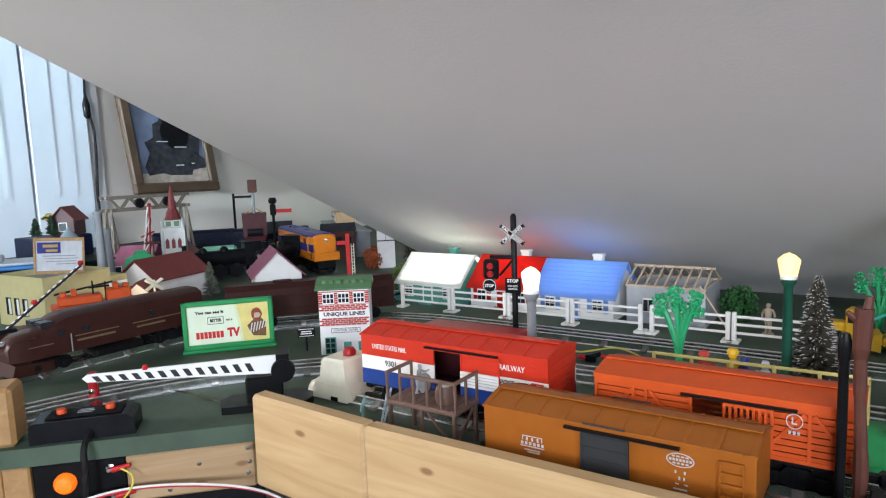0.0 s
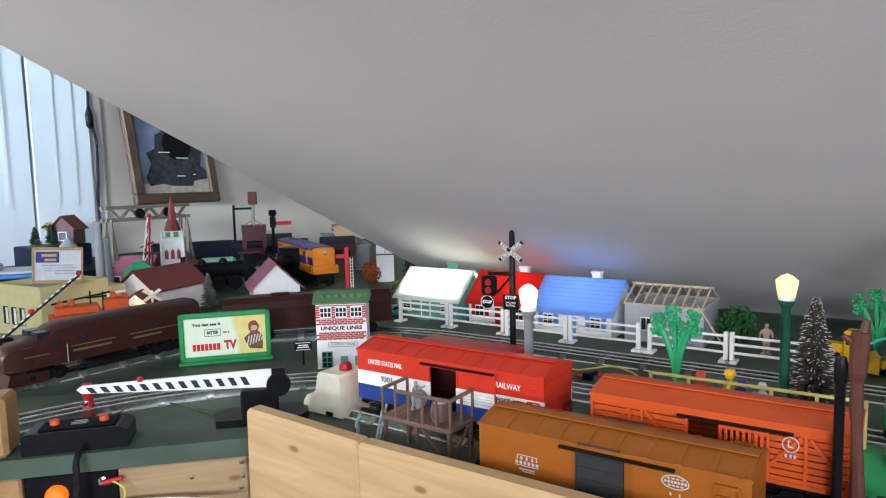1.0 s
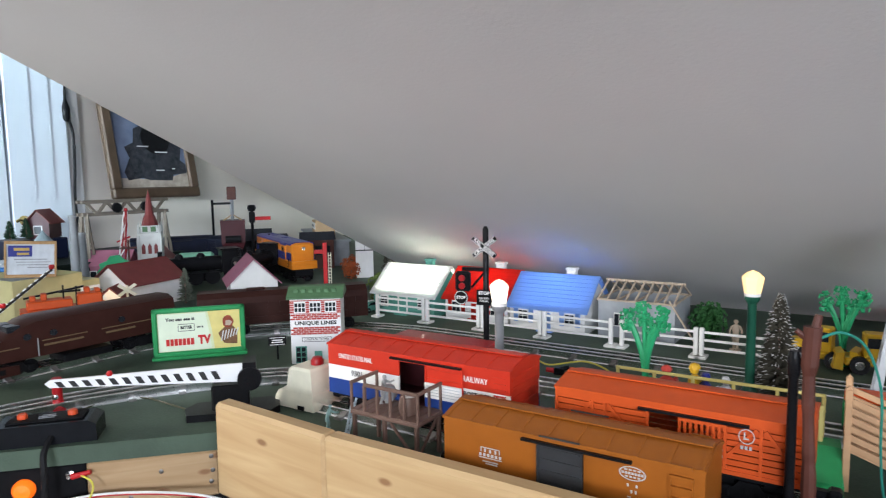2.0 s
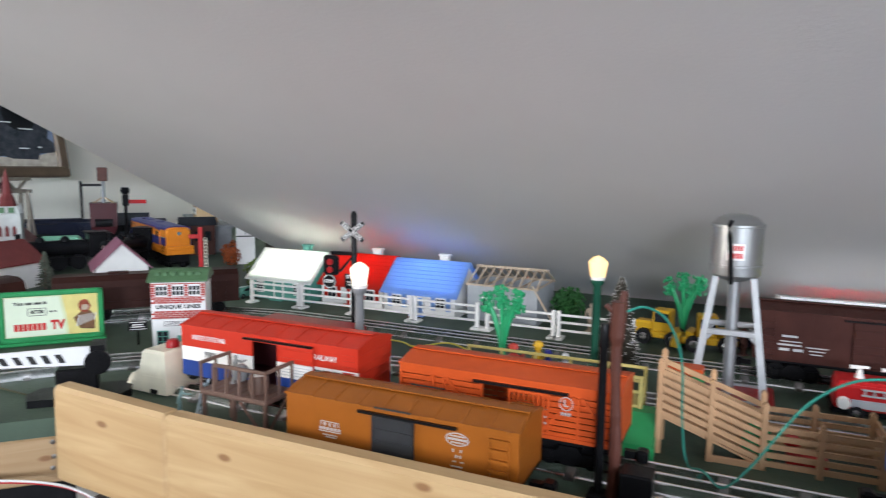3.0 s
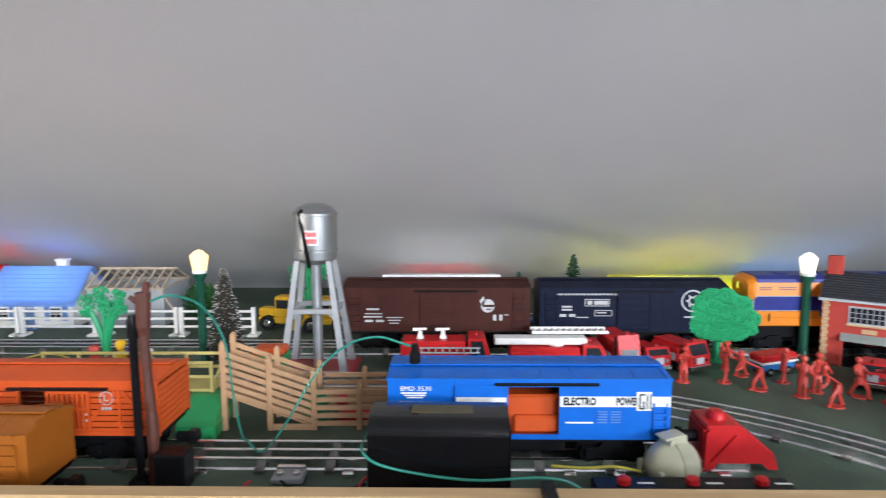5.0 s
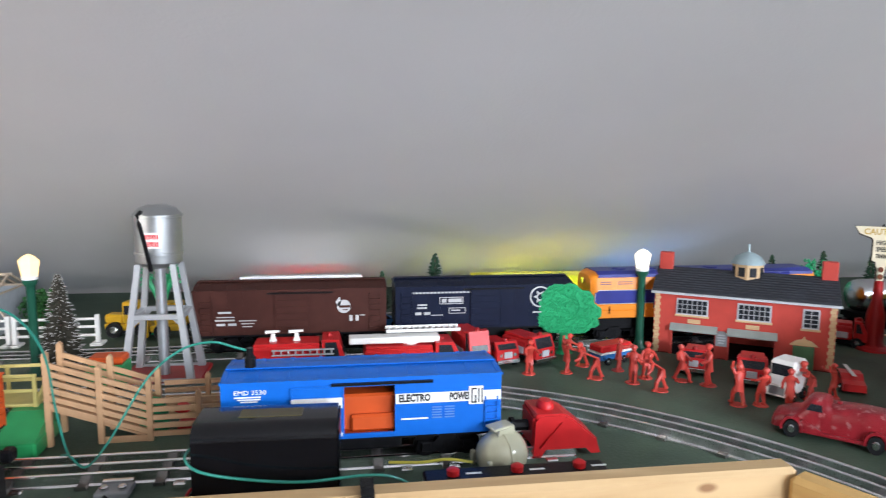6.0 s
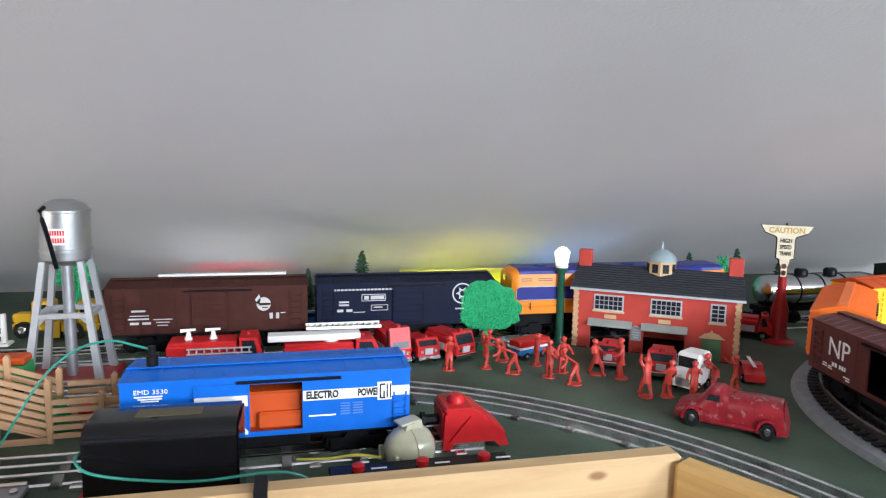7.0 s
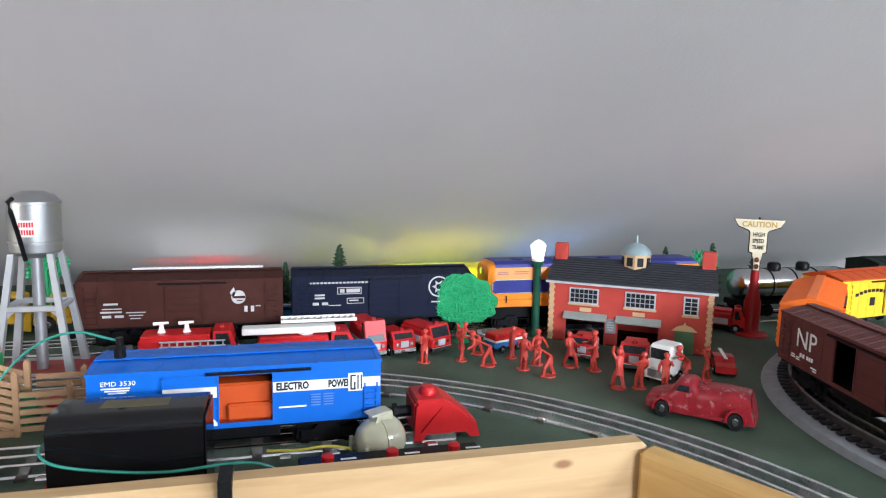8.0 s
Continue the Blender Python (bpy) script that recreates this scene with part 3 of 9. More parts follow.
        for e in ladders:
            xa = e * (h - 0.0145)
            for xl in (xa - 0.0075, xa + 0.0068):
                part("ladder_rail", Mesh().box(xl - 0.0003, xl + 0.0010, *sorted((s * W, s * (W + 0.0016))), z0 + 0.001, z1 - 0.006), body_mat, car)
            for k in range(6):
                z = z0 + 0.004 + k * 0.0075
                part("ladder_rung", Mesh().box(xa - 0.0068, xa + 0.0068, *sorted((s * (W + 0.0002), s * (W + 0.0027))), z, z + 0.0021), body_mat, car)
    fr = Mesh().box(-h + 0.004, h - 0.004, -0.006, 0.006, 0.026, z0).box(-h + 0.002, h - 0.002, -W + 0.003, W - 0.003, z0 - 0.003, z0)
    fr.box(-0.03, 0.03, -0.024, -0.012, 0.021, z0).rod((0.035, 0.015, 0.026), (0.06, 0.015, 0.026), 0.006)
    part("underframe", fr, "black_matt", car)
    for e in (-1, 1):
        truck(car, e * (h - 0.044))
        coupler(car, e * h, e)
    return car


def side_text(car, text, x, z, size, material, width=None, y=-0.0318, bold=0.0):
    return writing(text, size, material, car, pose(x, y, z), width, bold)


# the red, white and blue mail car
mail = boxcar(pose(-0.3535, Y_MAIN, 0), "red white and blue mail boxcar with an open side door", "red_mail", "red_mail", L=0.215, door_open=0.033, door_x=0.006, ladders=(), group="cars on the main track",
              stripes=[(0.033, 0.0492, "blue_mail"), (0.0492, 0.0638, "white_plastic"), (0.0638, 0.085, "red_mail")], inside="maroon_box")
side_text(mail, "UNITED STATES MAIL", -0.070, 0.0742, 0.0072, "lettering_white", 0.044)
side_text(mail, "9301", -0.068, 0.0578, 0.0085, "lettering_black", 0.014)
side_text(mail, "RAILWAY", 0.072, 0.0730, 0.0076, "lettering_white", 0.026)
side_text(mail, "POST OFFICE", 0.078, 0.0585, 0.0076, "lettering_black", 0.036)
part("door_band", Mesh().box(0.018, 0.0595, -0.0346, -0.0333, 0.0492, 0.0638), "white_plastic", mail)
part("door_foot", Mesh().box(0.018, 0.0595, -0.0346, -0.0333, 0.0365, 0.0492), "blue_mail", mail)
bars_of_print([(0.039, 0.0523 + 0.0028 * i, 0.038, 0.0004) for i in range(4)], "grey_light", mail, pose(0, -0.0347, 0), "door_seam")
bars_of_print([(0.0975, 0.062 + 0.0055 * i, 0.012, 0.0012) for i in range(4)], "red_mail", mail, pose(0, -0.0318, 0), "ladder_rung")
bars_of_print([(0.0975, 0.040 + 0.0055 * i, 0.012, 0.0012) for i in range(2)], "blue_mail", mail, pose(0, -0.0318, 0), "ladder_rung")

# the brown-orange boxcar on the siding
nyc = boxcar(pose(-0.163, Y_SIDE, 0), "brown-orange plastic boxcar with a dark grey door", "orange_brown", door_mat="door_grey", ladders=(1,), group="cars on the siding", L=0.197, W=0.0280, z0=0.028, z1=0.0695, peak=0.0765, ribs=False, dw=0.0175)
bars_of_print([(-0.057, 0.0520, 0.016, 0.0005), (-0.057, 0.0440, 0.020, 0.0005), (-0.0650, 0.0503, 0.0006, 0.0034), (-0.0490, 0.0503, 0.0006, 0.0034), (-0.0615, 0.0497, 0.0013, 0.0026), (-0.0570, 0.0497, 0.0013, 0.0026), (-0.0525, 0.0497, 0.0013, 0.0026)] + [(-0.0655 + 0.0034 * i, 0.0462, 0.0019, 0.0022) for i in range(6)] + [(-0.057, 0.0412, 0.013, 0.0008), (-0.056, 0.0395, 0.010, 0.0008), (0.0490, 0.0495, 0.0011, 0.0020), (0.0550, 0.0495, 0.0011, 0.0020), (0.0515, 0.0452, 0.0012, 0.0022), (0.0545, 0.0452, 0.0010, 0.0022), (0.0500, 0.0412, 0.0024, 0.0008), (0.0560, 0.0412, 0.0024, 0.0008), (0.052, 0.0375, 0.009, 0.0009), (0.053, 0.0345, 0.008, 0.0014)], "lettering_dim", nyc, pose(0, -0.0282, 0))
oval = Mesh().rings([[Vector((0.052 + a * math.cos(2 * math.pi * j / 24), -0.0283, 0.058 + b * math.sin(2 * math.pi * j / 24))) for j in range(24)] for a, b in ((0.0092, 0.0050), (0.0084, 0.0043))], close=False)
part("badge", oval, "lettering_dim", nyc)
bars_of_print([(0.0475 + 0.0030 * i, 0.0604, 0.0020, 0.0010) for i in range(4)] + [(0.0455 + 0.0022 * i, 0.0580, 0.0015, 0.0016) for i in range(7)] + [(0.0480 + 0.0028 * i, 0.0556, 0.0018, 0.0010) for i in range(4)], "lettering_dim", nyc, pose(0, -0.0282, 0), "badge_print")

# the blue power car
emd = boxcar(pose(0.286, Y_MAIN, 0), "bright blue boxcar with white band and open door, orange inside", "emd_blue", L=0.225, door_x=0.003, door_open=-0.041, group="cars on the main track",
             inside="stock_orange", z1=0.0825, peak=0.0855, ribs=False, ladders=())
part("white_band", Mesh().box(0.0245, 0.1120, -0.0318, -0.0311, 0.0605, 0.0690), "white_plastic", emd)
part("door_band", Mesh().box(-0.0585, -0.0185, -0.0346, -0.0333, 0.0605, 0.0690).prism([(-0.0320, 0.0370), (-0.0185, 0.0370), (-0.0185, 0.0390), (-0.0260, 0.0490), (-0.0280, 0.0490)], "y", -0.0346, -0.0333), "white_plastic", emd)
part("generator", Mesh().bev(-0.03, 0.04, -0.02, 0.02, 0.035, 0.066, 0.002).bev(-0.012, 0.03, -0.025, -0.015, 0.036, 0.050, 0.002), "stock_orange", emd, "orange plastic works behind the door")
side_text(emd, "ELECTRO", 0.040, 0.0648, 0.0085, "lettering_black", 0.026, bold=0.0004)
side_text(emd, "POWER", 0.078, 0.0648, 0.0085, "lettering_black", 0.019, bold=0.0004)
side_text(emd, "EMD 3530", -0.090, 0.0755, 0.0052, "lettering_white", 0.0245, y=-0.0326)
part("badge", Mesh().bev(0.0850, 0.0970, -0.0322, -0.0312, 0.0575, 0.0730, 0.0003), "white_plastic", emd, "white square badge")
for k in range(5):
    part("ladder_rung", Mesh().box(0.0995, 0.1095, -0.0332, -0.0312, 0.0375 + 0.0055 * k, 0.0390 + 0.0055 * k), "emd_blue", emd)
for x in (0.0990, 0.1092):
    part("ladder_rail", Mesh().box(x - 0.0006, x + 0.0006, -0.0326, -0.0312, 0.0350, 0.0640), "emd_blue", emd)
bars_of_print([(0.0905, 0.0668, 0.0012, 0.012), (0.0925, 0.0725, 0.004, 0.0012), (0.0925, 0.0610, 0.004, 0.0012), (0.0935, 0.064, 0.0012, 0.006), (0.0962, 0.0668, 0.0010, 0.012), (0.0990, 0.0668, 0.0010, 0.012)], "lettering_black", emd, pose(-0.003, -0.0324, -0.0015), "badge_mark")
bars_of_print([(-0.092, 0.0716, 0.0205, 0.0010), (-0.091, 0.0697, 0.0175, 0.0010), (-0.091, 0.0679, 0.0130, 0.0010)], "lettering_white", emd, pose(0, -0.0316, 0))
bars_of_print([(0.0585 + 0.0105 * (i % 2), 0.0565 - 0.0022 * (i // 2), 0.008, 0.0009) for i in range(10)], "emd_print", emd, pose(0, -0.0316, 0))
bars_of_print([(0.040, 0.0475, 0.022, 0.0012), (0.106, 0.0663, 0.008, 0.0006)], "lettering_white", emd, pose(0, -0.0316, 0))
part("antenna", Mesh().lathe([(0.0045, 0), (0.0045, 0.008), (0.0028, 0.010), (0.0028, 0.016), (0.0, 0.016)], -0.092, -0.010, 0.090, n=12), "black_plastic", emd, "black plug on the roof")


def stock_car(m):
    car = thing("stock_car", m, "orange slatted stock car with a half-open slatted door", "train car", "cars on the main track")
    L, W, z0, z1, pk = 0.199, 0.030, 0.035, 0.0795, 0.0860
    h = L / 2
    dx0, dx1 = -0.018, 0.030
    for k in range(8):
        z = z0 + 0.002 + k * 0.0050
        for a, b in ((-h, dx0), (dx1, h)):
            part("slat", Mesh().box(a, b, -W, -W + 0.0015, z, z + 0.0040), "stock_orange", car)
        part("slat", Mesh().box(-h, h, W - 0.0015, W, z, z + 0.0040), "stock_orange", car)
        for e in (-1, 1):
            part("end_slat", Mesh().box(*sorted((e * h, e * (h - 0.0015))), -W + 0.0016, W - 0.0016, z, z + 0.0043), "stock_orange", car)
    fm = Mesh()
    for s in (-1, 1):
        yy = sorted((s * (W - 0.0003), s * (W + 0.0012)))
        fm.box(-h, h, *yy, z0, z0 + 0.003).box(-h, h, *yy, z1 - 0.006, z1)
        for x in (-h + 0.0012, -h + 0.034, -0.055, dx0 - 0.001, dx1 + 0.001, 0.066, h - 0.0012):
            fm.box(x - 0.0012, x + 0.0012, *yy, z0 + 0.003, z1 - 0.006)
        for xa, xb, up in ((-h + 0.004, -h + 0.033, 1), (-0.052, dx0 - 0.003, -1), (dx1 + 0.003, 0.063, 1), (0.069, h - 0.003, -1)):
            fm.bar((xa, s * (W + 0.0008), z0 + 0.003 if up > 0 else z1 - 0.007), (xb, s * (W + 0.0008), z1 - 0.007 if up > 0 else z0 + 0.003), 0.0012, 0.0026)
    part("framing", fm, "stock_orange", car)
    part("floor_board", Mesh().box(-h, h, -W + 0.0016, W - 0.0016, z0, z0 + 0.002), "black_matt", car)
    rf = part("roof", Mesh().prism([(-W - 0.0015, z1 - 0.0004), (W + 0.0015, z1 - 0.0004), (W + 0.0015, z1 + 0.0015), (0.006, pk), (-0.006, pk), (-W - 0.0015, z1 + 0.0015)], "x", -h - 0.001, h + 0.001), "stock_orange", car)
    part("roof_walk", Mesh().bev(-h, h, -0.005, 0.005, pk + 0.0004, pk + 0.0018, 0.0004), "stock_orange", rf)
    a, b = dx0 + 0.024, dx1 + 0.012
    dr = part("door", Mesh().bev(a, b, -W - 0.0032, -W - 0.0014, z0 + 0.004, z0 + 0.0062, 0.0003), "stock_orange", car, "slatted sliding door left ajar")
    for z in (z0 + 0.022, z1 - 0.009):
        part("door_rail", Mesh().box(a, b, -W - 0.0032, -W - 0.0014, z, z + 0.0022), "stock_orange", dr)
    for k in range(9):
        x = a + 0.001 + k * (b - a - 0.002) / 8
        part("door_slat", Mesh().box(x - 0.0011, x + 0.0011, -W - 0.0028, -W - 0.0015, z0 + 0.005, z1 - 0.008), "stock_orange", dr)
    part("door_track", Mesh().box(dx0 - 0.008, dx1 + 0.028, -W - 0.0040, -W - 0.0010, z1 - 0.0060, z1 - 0.0040), "black_plastic", car)
    part("underframe", Mesh().box(-h + 0.003, h - 0.003, -W + 0.003, W - 0.003, z0 - 0.004, z0).box(-0.03, 0.03, -0.02, 0.0, 0.020, z0), "black_matt", car)
    disc = Mesh().rings([[Vector((0.056 + r * math.cos(2 * math.pi * j / 20), -W - 0.0016, 0.0665 + r * math.sin(2 * math.pi * j / 20))) for j in range(20)] for r in (0.0058, 0.0051)], close=False)
    part("badge", disc, "lettering_dim", car)
    bars_of_print([(0.0546, 0.0670, 0.0010, 0.0055), (0.0562, 0.0648, 0.0032, 0.0010), (0.0530, 0.0580, 0.0018, 0.0026), (0.0560, 0.0580, 0.0018, 0.0026), (0.0590, 0.0580, 0.0018, 0.0026), (0.038, 0.0585, 0.005, 0.0018), (0.0375, 0.0530, 0.004, 0.0018), (0.0375, 0.0480, 0.005, 0.0018)], "lettering_dim", car, pose(0, -W - 0.0016, 0))
    for e in (-1, 1):
        truck(car, e * (h - 0.042))
        coupler(car, e * h, e)
    return car


stock_car(pose(-0.107, Y_MAIN, 0) @ Matrix.Diagonal((0.965, 1, 1, 1)))

# cars on the back track
def back_car(x, mat, label, marks, **k):
    c = boxcar(pose(x, Y_BACK, 0), label, mat, group="cars on the back track", **k)
    if marks:
        bars_of_print(marks, "lettering_white", c, pose(0, -0.0316, 0))
    return c


BACK = dict(L=0.241, W=0.0325, z0=0.036, z1=0.0925, peak=0.0995, ribs=True, roof_ribs=13)
brown = back_car(0.2045, "box_brown", "brown boxcar with small white lettering behind the water tower", [], **BACK)
bars_of_print([(-0.083, 0.0655, 0.016, 0.0024), (-0.082, 0.0595, 0.022, 0.0012), (-0.083, 0.0555, 0.024, 0.0020), (-0.088, 0.0500, 0.010, 0.0030), (-0.074, 0.0500, 0.010, 0.0030), (-0.055, 0.0545, 0.022, 0.0012), (-0.055, 0.0508, 0.016, 0.0012), (-0.0555, 0.0470, 0.012, 0.0012), (-0.003, 0.0620, 0.014, 0.0010), (-0.003, 0.0590, 0.020, 0.0010), (0.075, 0.0545, 0.004, 0.0075), (0.083, 0.0545, 0.004, 0.0075), (0.090, 0.0580, 0.006, 0.0012)], "lettering_dim", brown, pose(0, -0.0332, 0))
emblem = part("emblem", Mesh().lathe([(0, 0), (0.0088, 0), (0.0088, 0.0006), (0, 0.0006)], n=20, m=pose(0.066, -0.0327, 0.0700, 90, 0, 0)).prism([(0.0555, 0.0760), (0.0605, 0.0830), (0.0625, 0.0770), (0.0600, 0.0680)], "y", -0.0333, -0.0327), "lettering_dim", brown, "white statue-like emblem on a disc")
part("emblem_bar", Mesh().box(0.0605, 0.0745, -0.0338, -0.0332, 0.0685, 0.0715).box(0.064, 0.071, -0.0338, -0.0332, 0.0650, 0.0662), "box_brown", emblem)
nv = back_car(0.4585, "navy", "navy blue boxcar with white lettering and a round badge", [], **BACK)
bars_of_print([(-0.098 + 0.0049 * i, 0.0852, 0.0036, 0.0022) for i in range(18)] + [(-0.086, 0.0690, 0.013, 0.0022), (-0.086, 0.0650, 0.013, 0.0022), (-0.091, 0.0575, 0.008, 0.0036), (-0.079, 0.0575, 0.008, 0.0036), (-0.066, 0.0550, 0.016, 0.0010), (-0.047, 0.0785, 0.032, 0.0009), (-0.047, 0.0700, 0.032, 0.0009), (-0.0625, 0.0742, 0.0009, 0.0085), (-0.0315, 0.0742, 0.0009, 0.0085), (-0.0565, 0.0742, 0.006, 0.0050), (-0.042, 0.0742, 0.018, 0.0050), (-0.039, 0.0640, 0.022, 0.0008), (-0.039, 0.0570, 0.022, 0.0008), (-0.0500, 0.0605, 0.0008, 0.0075), (-0.0280, 0.0605, 0.0008, 0.0075), (-0.041, 0.0610, 0.012, 0.0016), (0.072, 0.0555, 0.014, 0.0018)], "lettering_dim", nv, pose(0, -0.0332, 0))
bd_ = part("badge", Mesh().rings([[Vector((0.075 + r * math.cos(2 * math.pi * j / 28), -0.0331, 0.0765 + r * math.sin(2 * math.pi * j / 28))) for j in range(28)] for r in (0.0145, 0.0125)], close=False), "lettering_dim", nv, "round white railway badge")
part("badge_star", Mesh().prism([(0.075 + (0.0095 if j % 2 else 0.0050) * math.sin(math.pi * j / 6), 0.0765 + (0.0095 if j % 2 else 0.0050) * math.cos(math.pi * j / 6)) for j in range(12)], "y", -0.0333, -0.0328), "lettering_dim", bd_)
part("badge_heart", Mesh().rod((0.075, -0.0336, 0.0765), (0.075, -0.0330, 0.0765), 0.0036, n=14), "navy", bd_)
back_car(1.405, "dark_green_box", "dark green weathered boxcar at the far end", [(-0.055, 0.066, 0.016, 0.003), (-0.055, 0.060, 0.012, 0.002)], **BACK)


def diesel(m, group="cars on the back track"):
    """A long full-width road diesel: blue roof, orange hood with a silver-edged blue band, set-in cab and stepped orange sill."""
    d = thing("diesel_locomotive", m, "orange and blue toy diesel locomotive with silver trim", "train engine", group)
    L, W = 0.360, 0.0295
    h = L / 2
    ends = h - 0.009
    hood = Mesh()
    rings = []
    for x, k, t in ((-ends, 0.86, 0.006), (-ends + 0.004, 0.96, 0.002), (-ends + 0.010, 1.0, 0.0), (ends - 0.010, 1.0, 0.0), (ends - 0.004, 0.96, 0.002), (ends, 0.86, 0.006)):
        w = (W - 0.001) * k
        rings.append([Vector((x, y, z)) for y, z in ((-w, 0.058), (w, 0.058), (w, 0.0985 - t), (w * 0.94, 0.1030 - t), (w * 0.60, 0.1065 - t), (-w * 0.60, 0.1065 - t), (-w * 0.94, 0.1030 - t), (-w, 0.0985 - t))])
    part("hood", hood.rings(rings), "loco_orange", d, smooth=True)
    rf = part("roof", Mesh().prism([(-W - 0.0002, 0.1000), (W + 0.0002, 0.1000), (W - 0.0012, 0.1040), (W * 0.60, 0.1075), (-W * 0.60, 0.1075), (-W + 0.0012, 0.1040)], "x", -ends + 0.010, ends - 0.008), "loco_blue", d)
    for x in (-0.12, -0.075, 0.02):
        part("fan", Mesh().lathe([(0.010, 0), (0.010, 0.0012), (0.008, 0.0018), (0, 0.0018)], x, 0, 0.1072, n=16), "loco_blue", rf)
    part("roof_bell", Mesh().lathe([(0.003, 0), (0.003, 0.002), (0.0015, 0.004), (0, 0.004)], -0.092, -0.012, 0.1068, n=10), "black_plastic", rf)
    # sill: deep at both ends, shallow along the middle
    part("sill", Mesh().bev(-h, h, -W - 0.002, W + 0.002, 0.043, 0.0545, 0.0012).bev(-h, -0.080, -W - 0.0018, W + 0.0018, 0.0540, 0.0625, 0.0010).bev(0.062, h, -W - 0.0018, W + 0.0018, 0.0540, 0.0625, 0.0010), "loco_orange", d)
    for s in (-1, 1):
        ys = sorted((s * (W - 0.0012), s * (W - 0.0002)))
        band = [(-ends + 0.006, 0.0660), (-ends + 0.010, 0.0632), (-0.080, 0.0632), (-0.080, 0.0555), (0.062, 0.0555), (0.062, 0.0632), (0.084, 0.0632), (0.084, 0.0820), (-ends + 0.012, 0.0820), (-ends + 0.006, 0.0780)]
        bn = part("side_band", Mesh().prism(band, "y", *ys), "loco_blue", d)
        part("side_band", Mesh().bev(0.126, ends - 0.005, *ys, 0.0632, 0.0820, 0.0006), "loco_blue", d)
        yo = sorted((s * (W - 0.0006), s * (W + 0.0003)))
        tr = Mesh().box(-ends + 0.010, 0.084, *yo, 0.0816, 0.0826).box(-ends + 0.012, -0.080, *yo, 0.0628, 0.0637).box(-0.080, 0.055, *yo, 0.0552, 0.0560).box(0.127, ends - 0.006, *yo, 0.0816, 0.0826)
        tr.box(-ends + 0.0055, -ends + 0.0065, *yo, 0.067, 0.078)
        part("trim", tr, "silver_paint", d)
        lou = Mesh()
        for i in range(22):
            x = -0.076 + i * 0.0068
            lou.box(x, x + 0.0030, *sorted((s * (W - 0.0004), s * (W + 0.0002))), 0.0600, 0.0625)
        part("louvre", lou, "loco_blue", bn)
        bars_of_print([(-0.072 + i * 0.0076, 0.0735, 0.0048, 0.0044) for i in range(19) if i not in (5, 11)], "loco_print", d, pose(0, s * (W - 0.0001), 0))
        bars_of_print([(-0.150, 0.0935, 0.016, 0.0010), (-0.150, 0.0905, 0.016, 0.0010), (-0.122, 0.0935, 0.022, 0.0010), (-0.122, 0.0905, 0.022, 0.0010)], "loco_print", d, pose(0, s * (W - 0.0008), 0), "vent_line")
        part("herald", Mesh().rod((-0.098, s * (W - 0.0012), 0.0915), (-0.098, s * (W - 0.0002), 0.0915), 0.0052, n=16), "herald_pink", d, "small red and white round herald")
        for x, z0_, z1_ in ((-0.163, 0.048, 0.056), (0.150, 0.048, 0.056)):
            part("step", Mesh().box(x - 0.005, x + 0.005, *sorted((s * (W + 0.0018), s * (W + 0.0026))), z0_, z0_ + 0.0012).box(x - 0.005, x + 0.005, *sorted((s * (W + 0.0018), s * (W + 0.0026))), z1_, z1_ + 0.0012), "black_matt", d)
        part("grab_rail", Mesh().rod((0.158, s * (W + 0.003), 0.050), (0.158, s * (W + 0.003), 0.068), 0.0007, n=5).rod((-0.145, s * (W + 0.003), 0.050), (-0.145, s * (W + 0.003), 0.060), 0.0007, n=5), "black_matt", d)
    cb = part("cab", Mesh().bev(0.085, 0.125, -W - 0.0012, W + 0.0012, 0.0600, 0.1000, 0.0010), "loco_orange", d)
    part("cab_roof", Mesh().bev(0.083, 0.127, -W - 0.0020, W + 0.0020, 0.0965, 0.1035, 0.0016), "loco_blue", cb)
    for s in (-1, 1):
        ys = sorted((s * (W + 0.0010), s * (W + 0.0018)))
        part("cab_panel", Mesh().box(0.0870, 0.1235, *ys, 0.0630, 0.0815), "loco_blue", cb)
        for x in (0.0985, 0.1085):
            part("cab_window", Mesh().box(x - 0.0036, x + 0.0036, *sorted((s * (W + 0.0008), s * (W + 0.0016))), 0.0820, 0.0935), "glass_dark", cb)
        part("cab_number", Mesh().box(0.099, 0.112, *sorted((s * (W + 0.0016), s * (W + 0.0022))), 0.0690, 0.0735), "loco_print", cb)
    part("horn", Mesh().rod((0.128, -0.022, 0.1020), (0.143, -0.022, 0.1020), 0.0016, 0.0030, 10), "chrome", d)
    part("fuel_tank", Mesh().bev(-0.045, 0.045, -0.024, 0.024, 0.018, 0.043, 0.003), "black_matt", d)
    part("underframe", Mesh().box(-h + 0.006, h - 0.006, -0.022, 0.022, 0.026, 0.0432), "black_matt", d)
    for e in (-1, 1):
        for dx in (0.0, 0.036):
            truck(d, e * (h - 0.046 - dx))
        coupler(d, e * h, e)
        part("headlight", Mesh().rod((e * (ends - 0.002), 0, 0.092), (e * (ends + 0.003), 0, 0.092), 0.0045, n=12), "chrome", d)
    return d


diesel(pose(0.778, Y_BACK, 0))


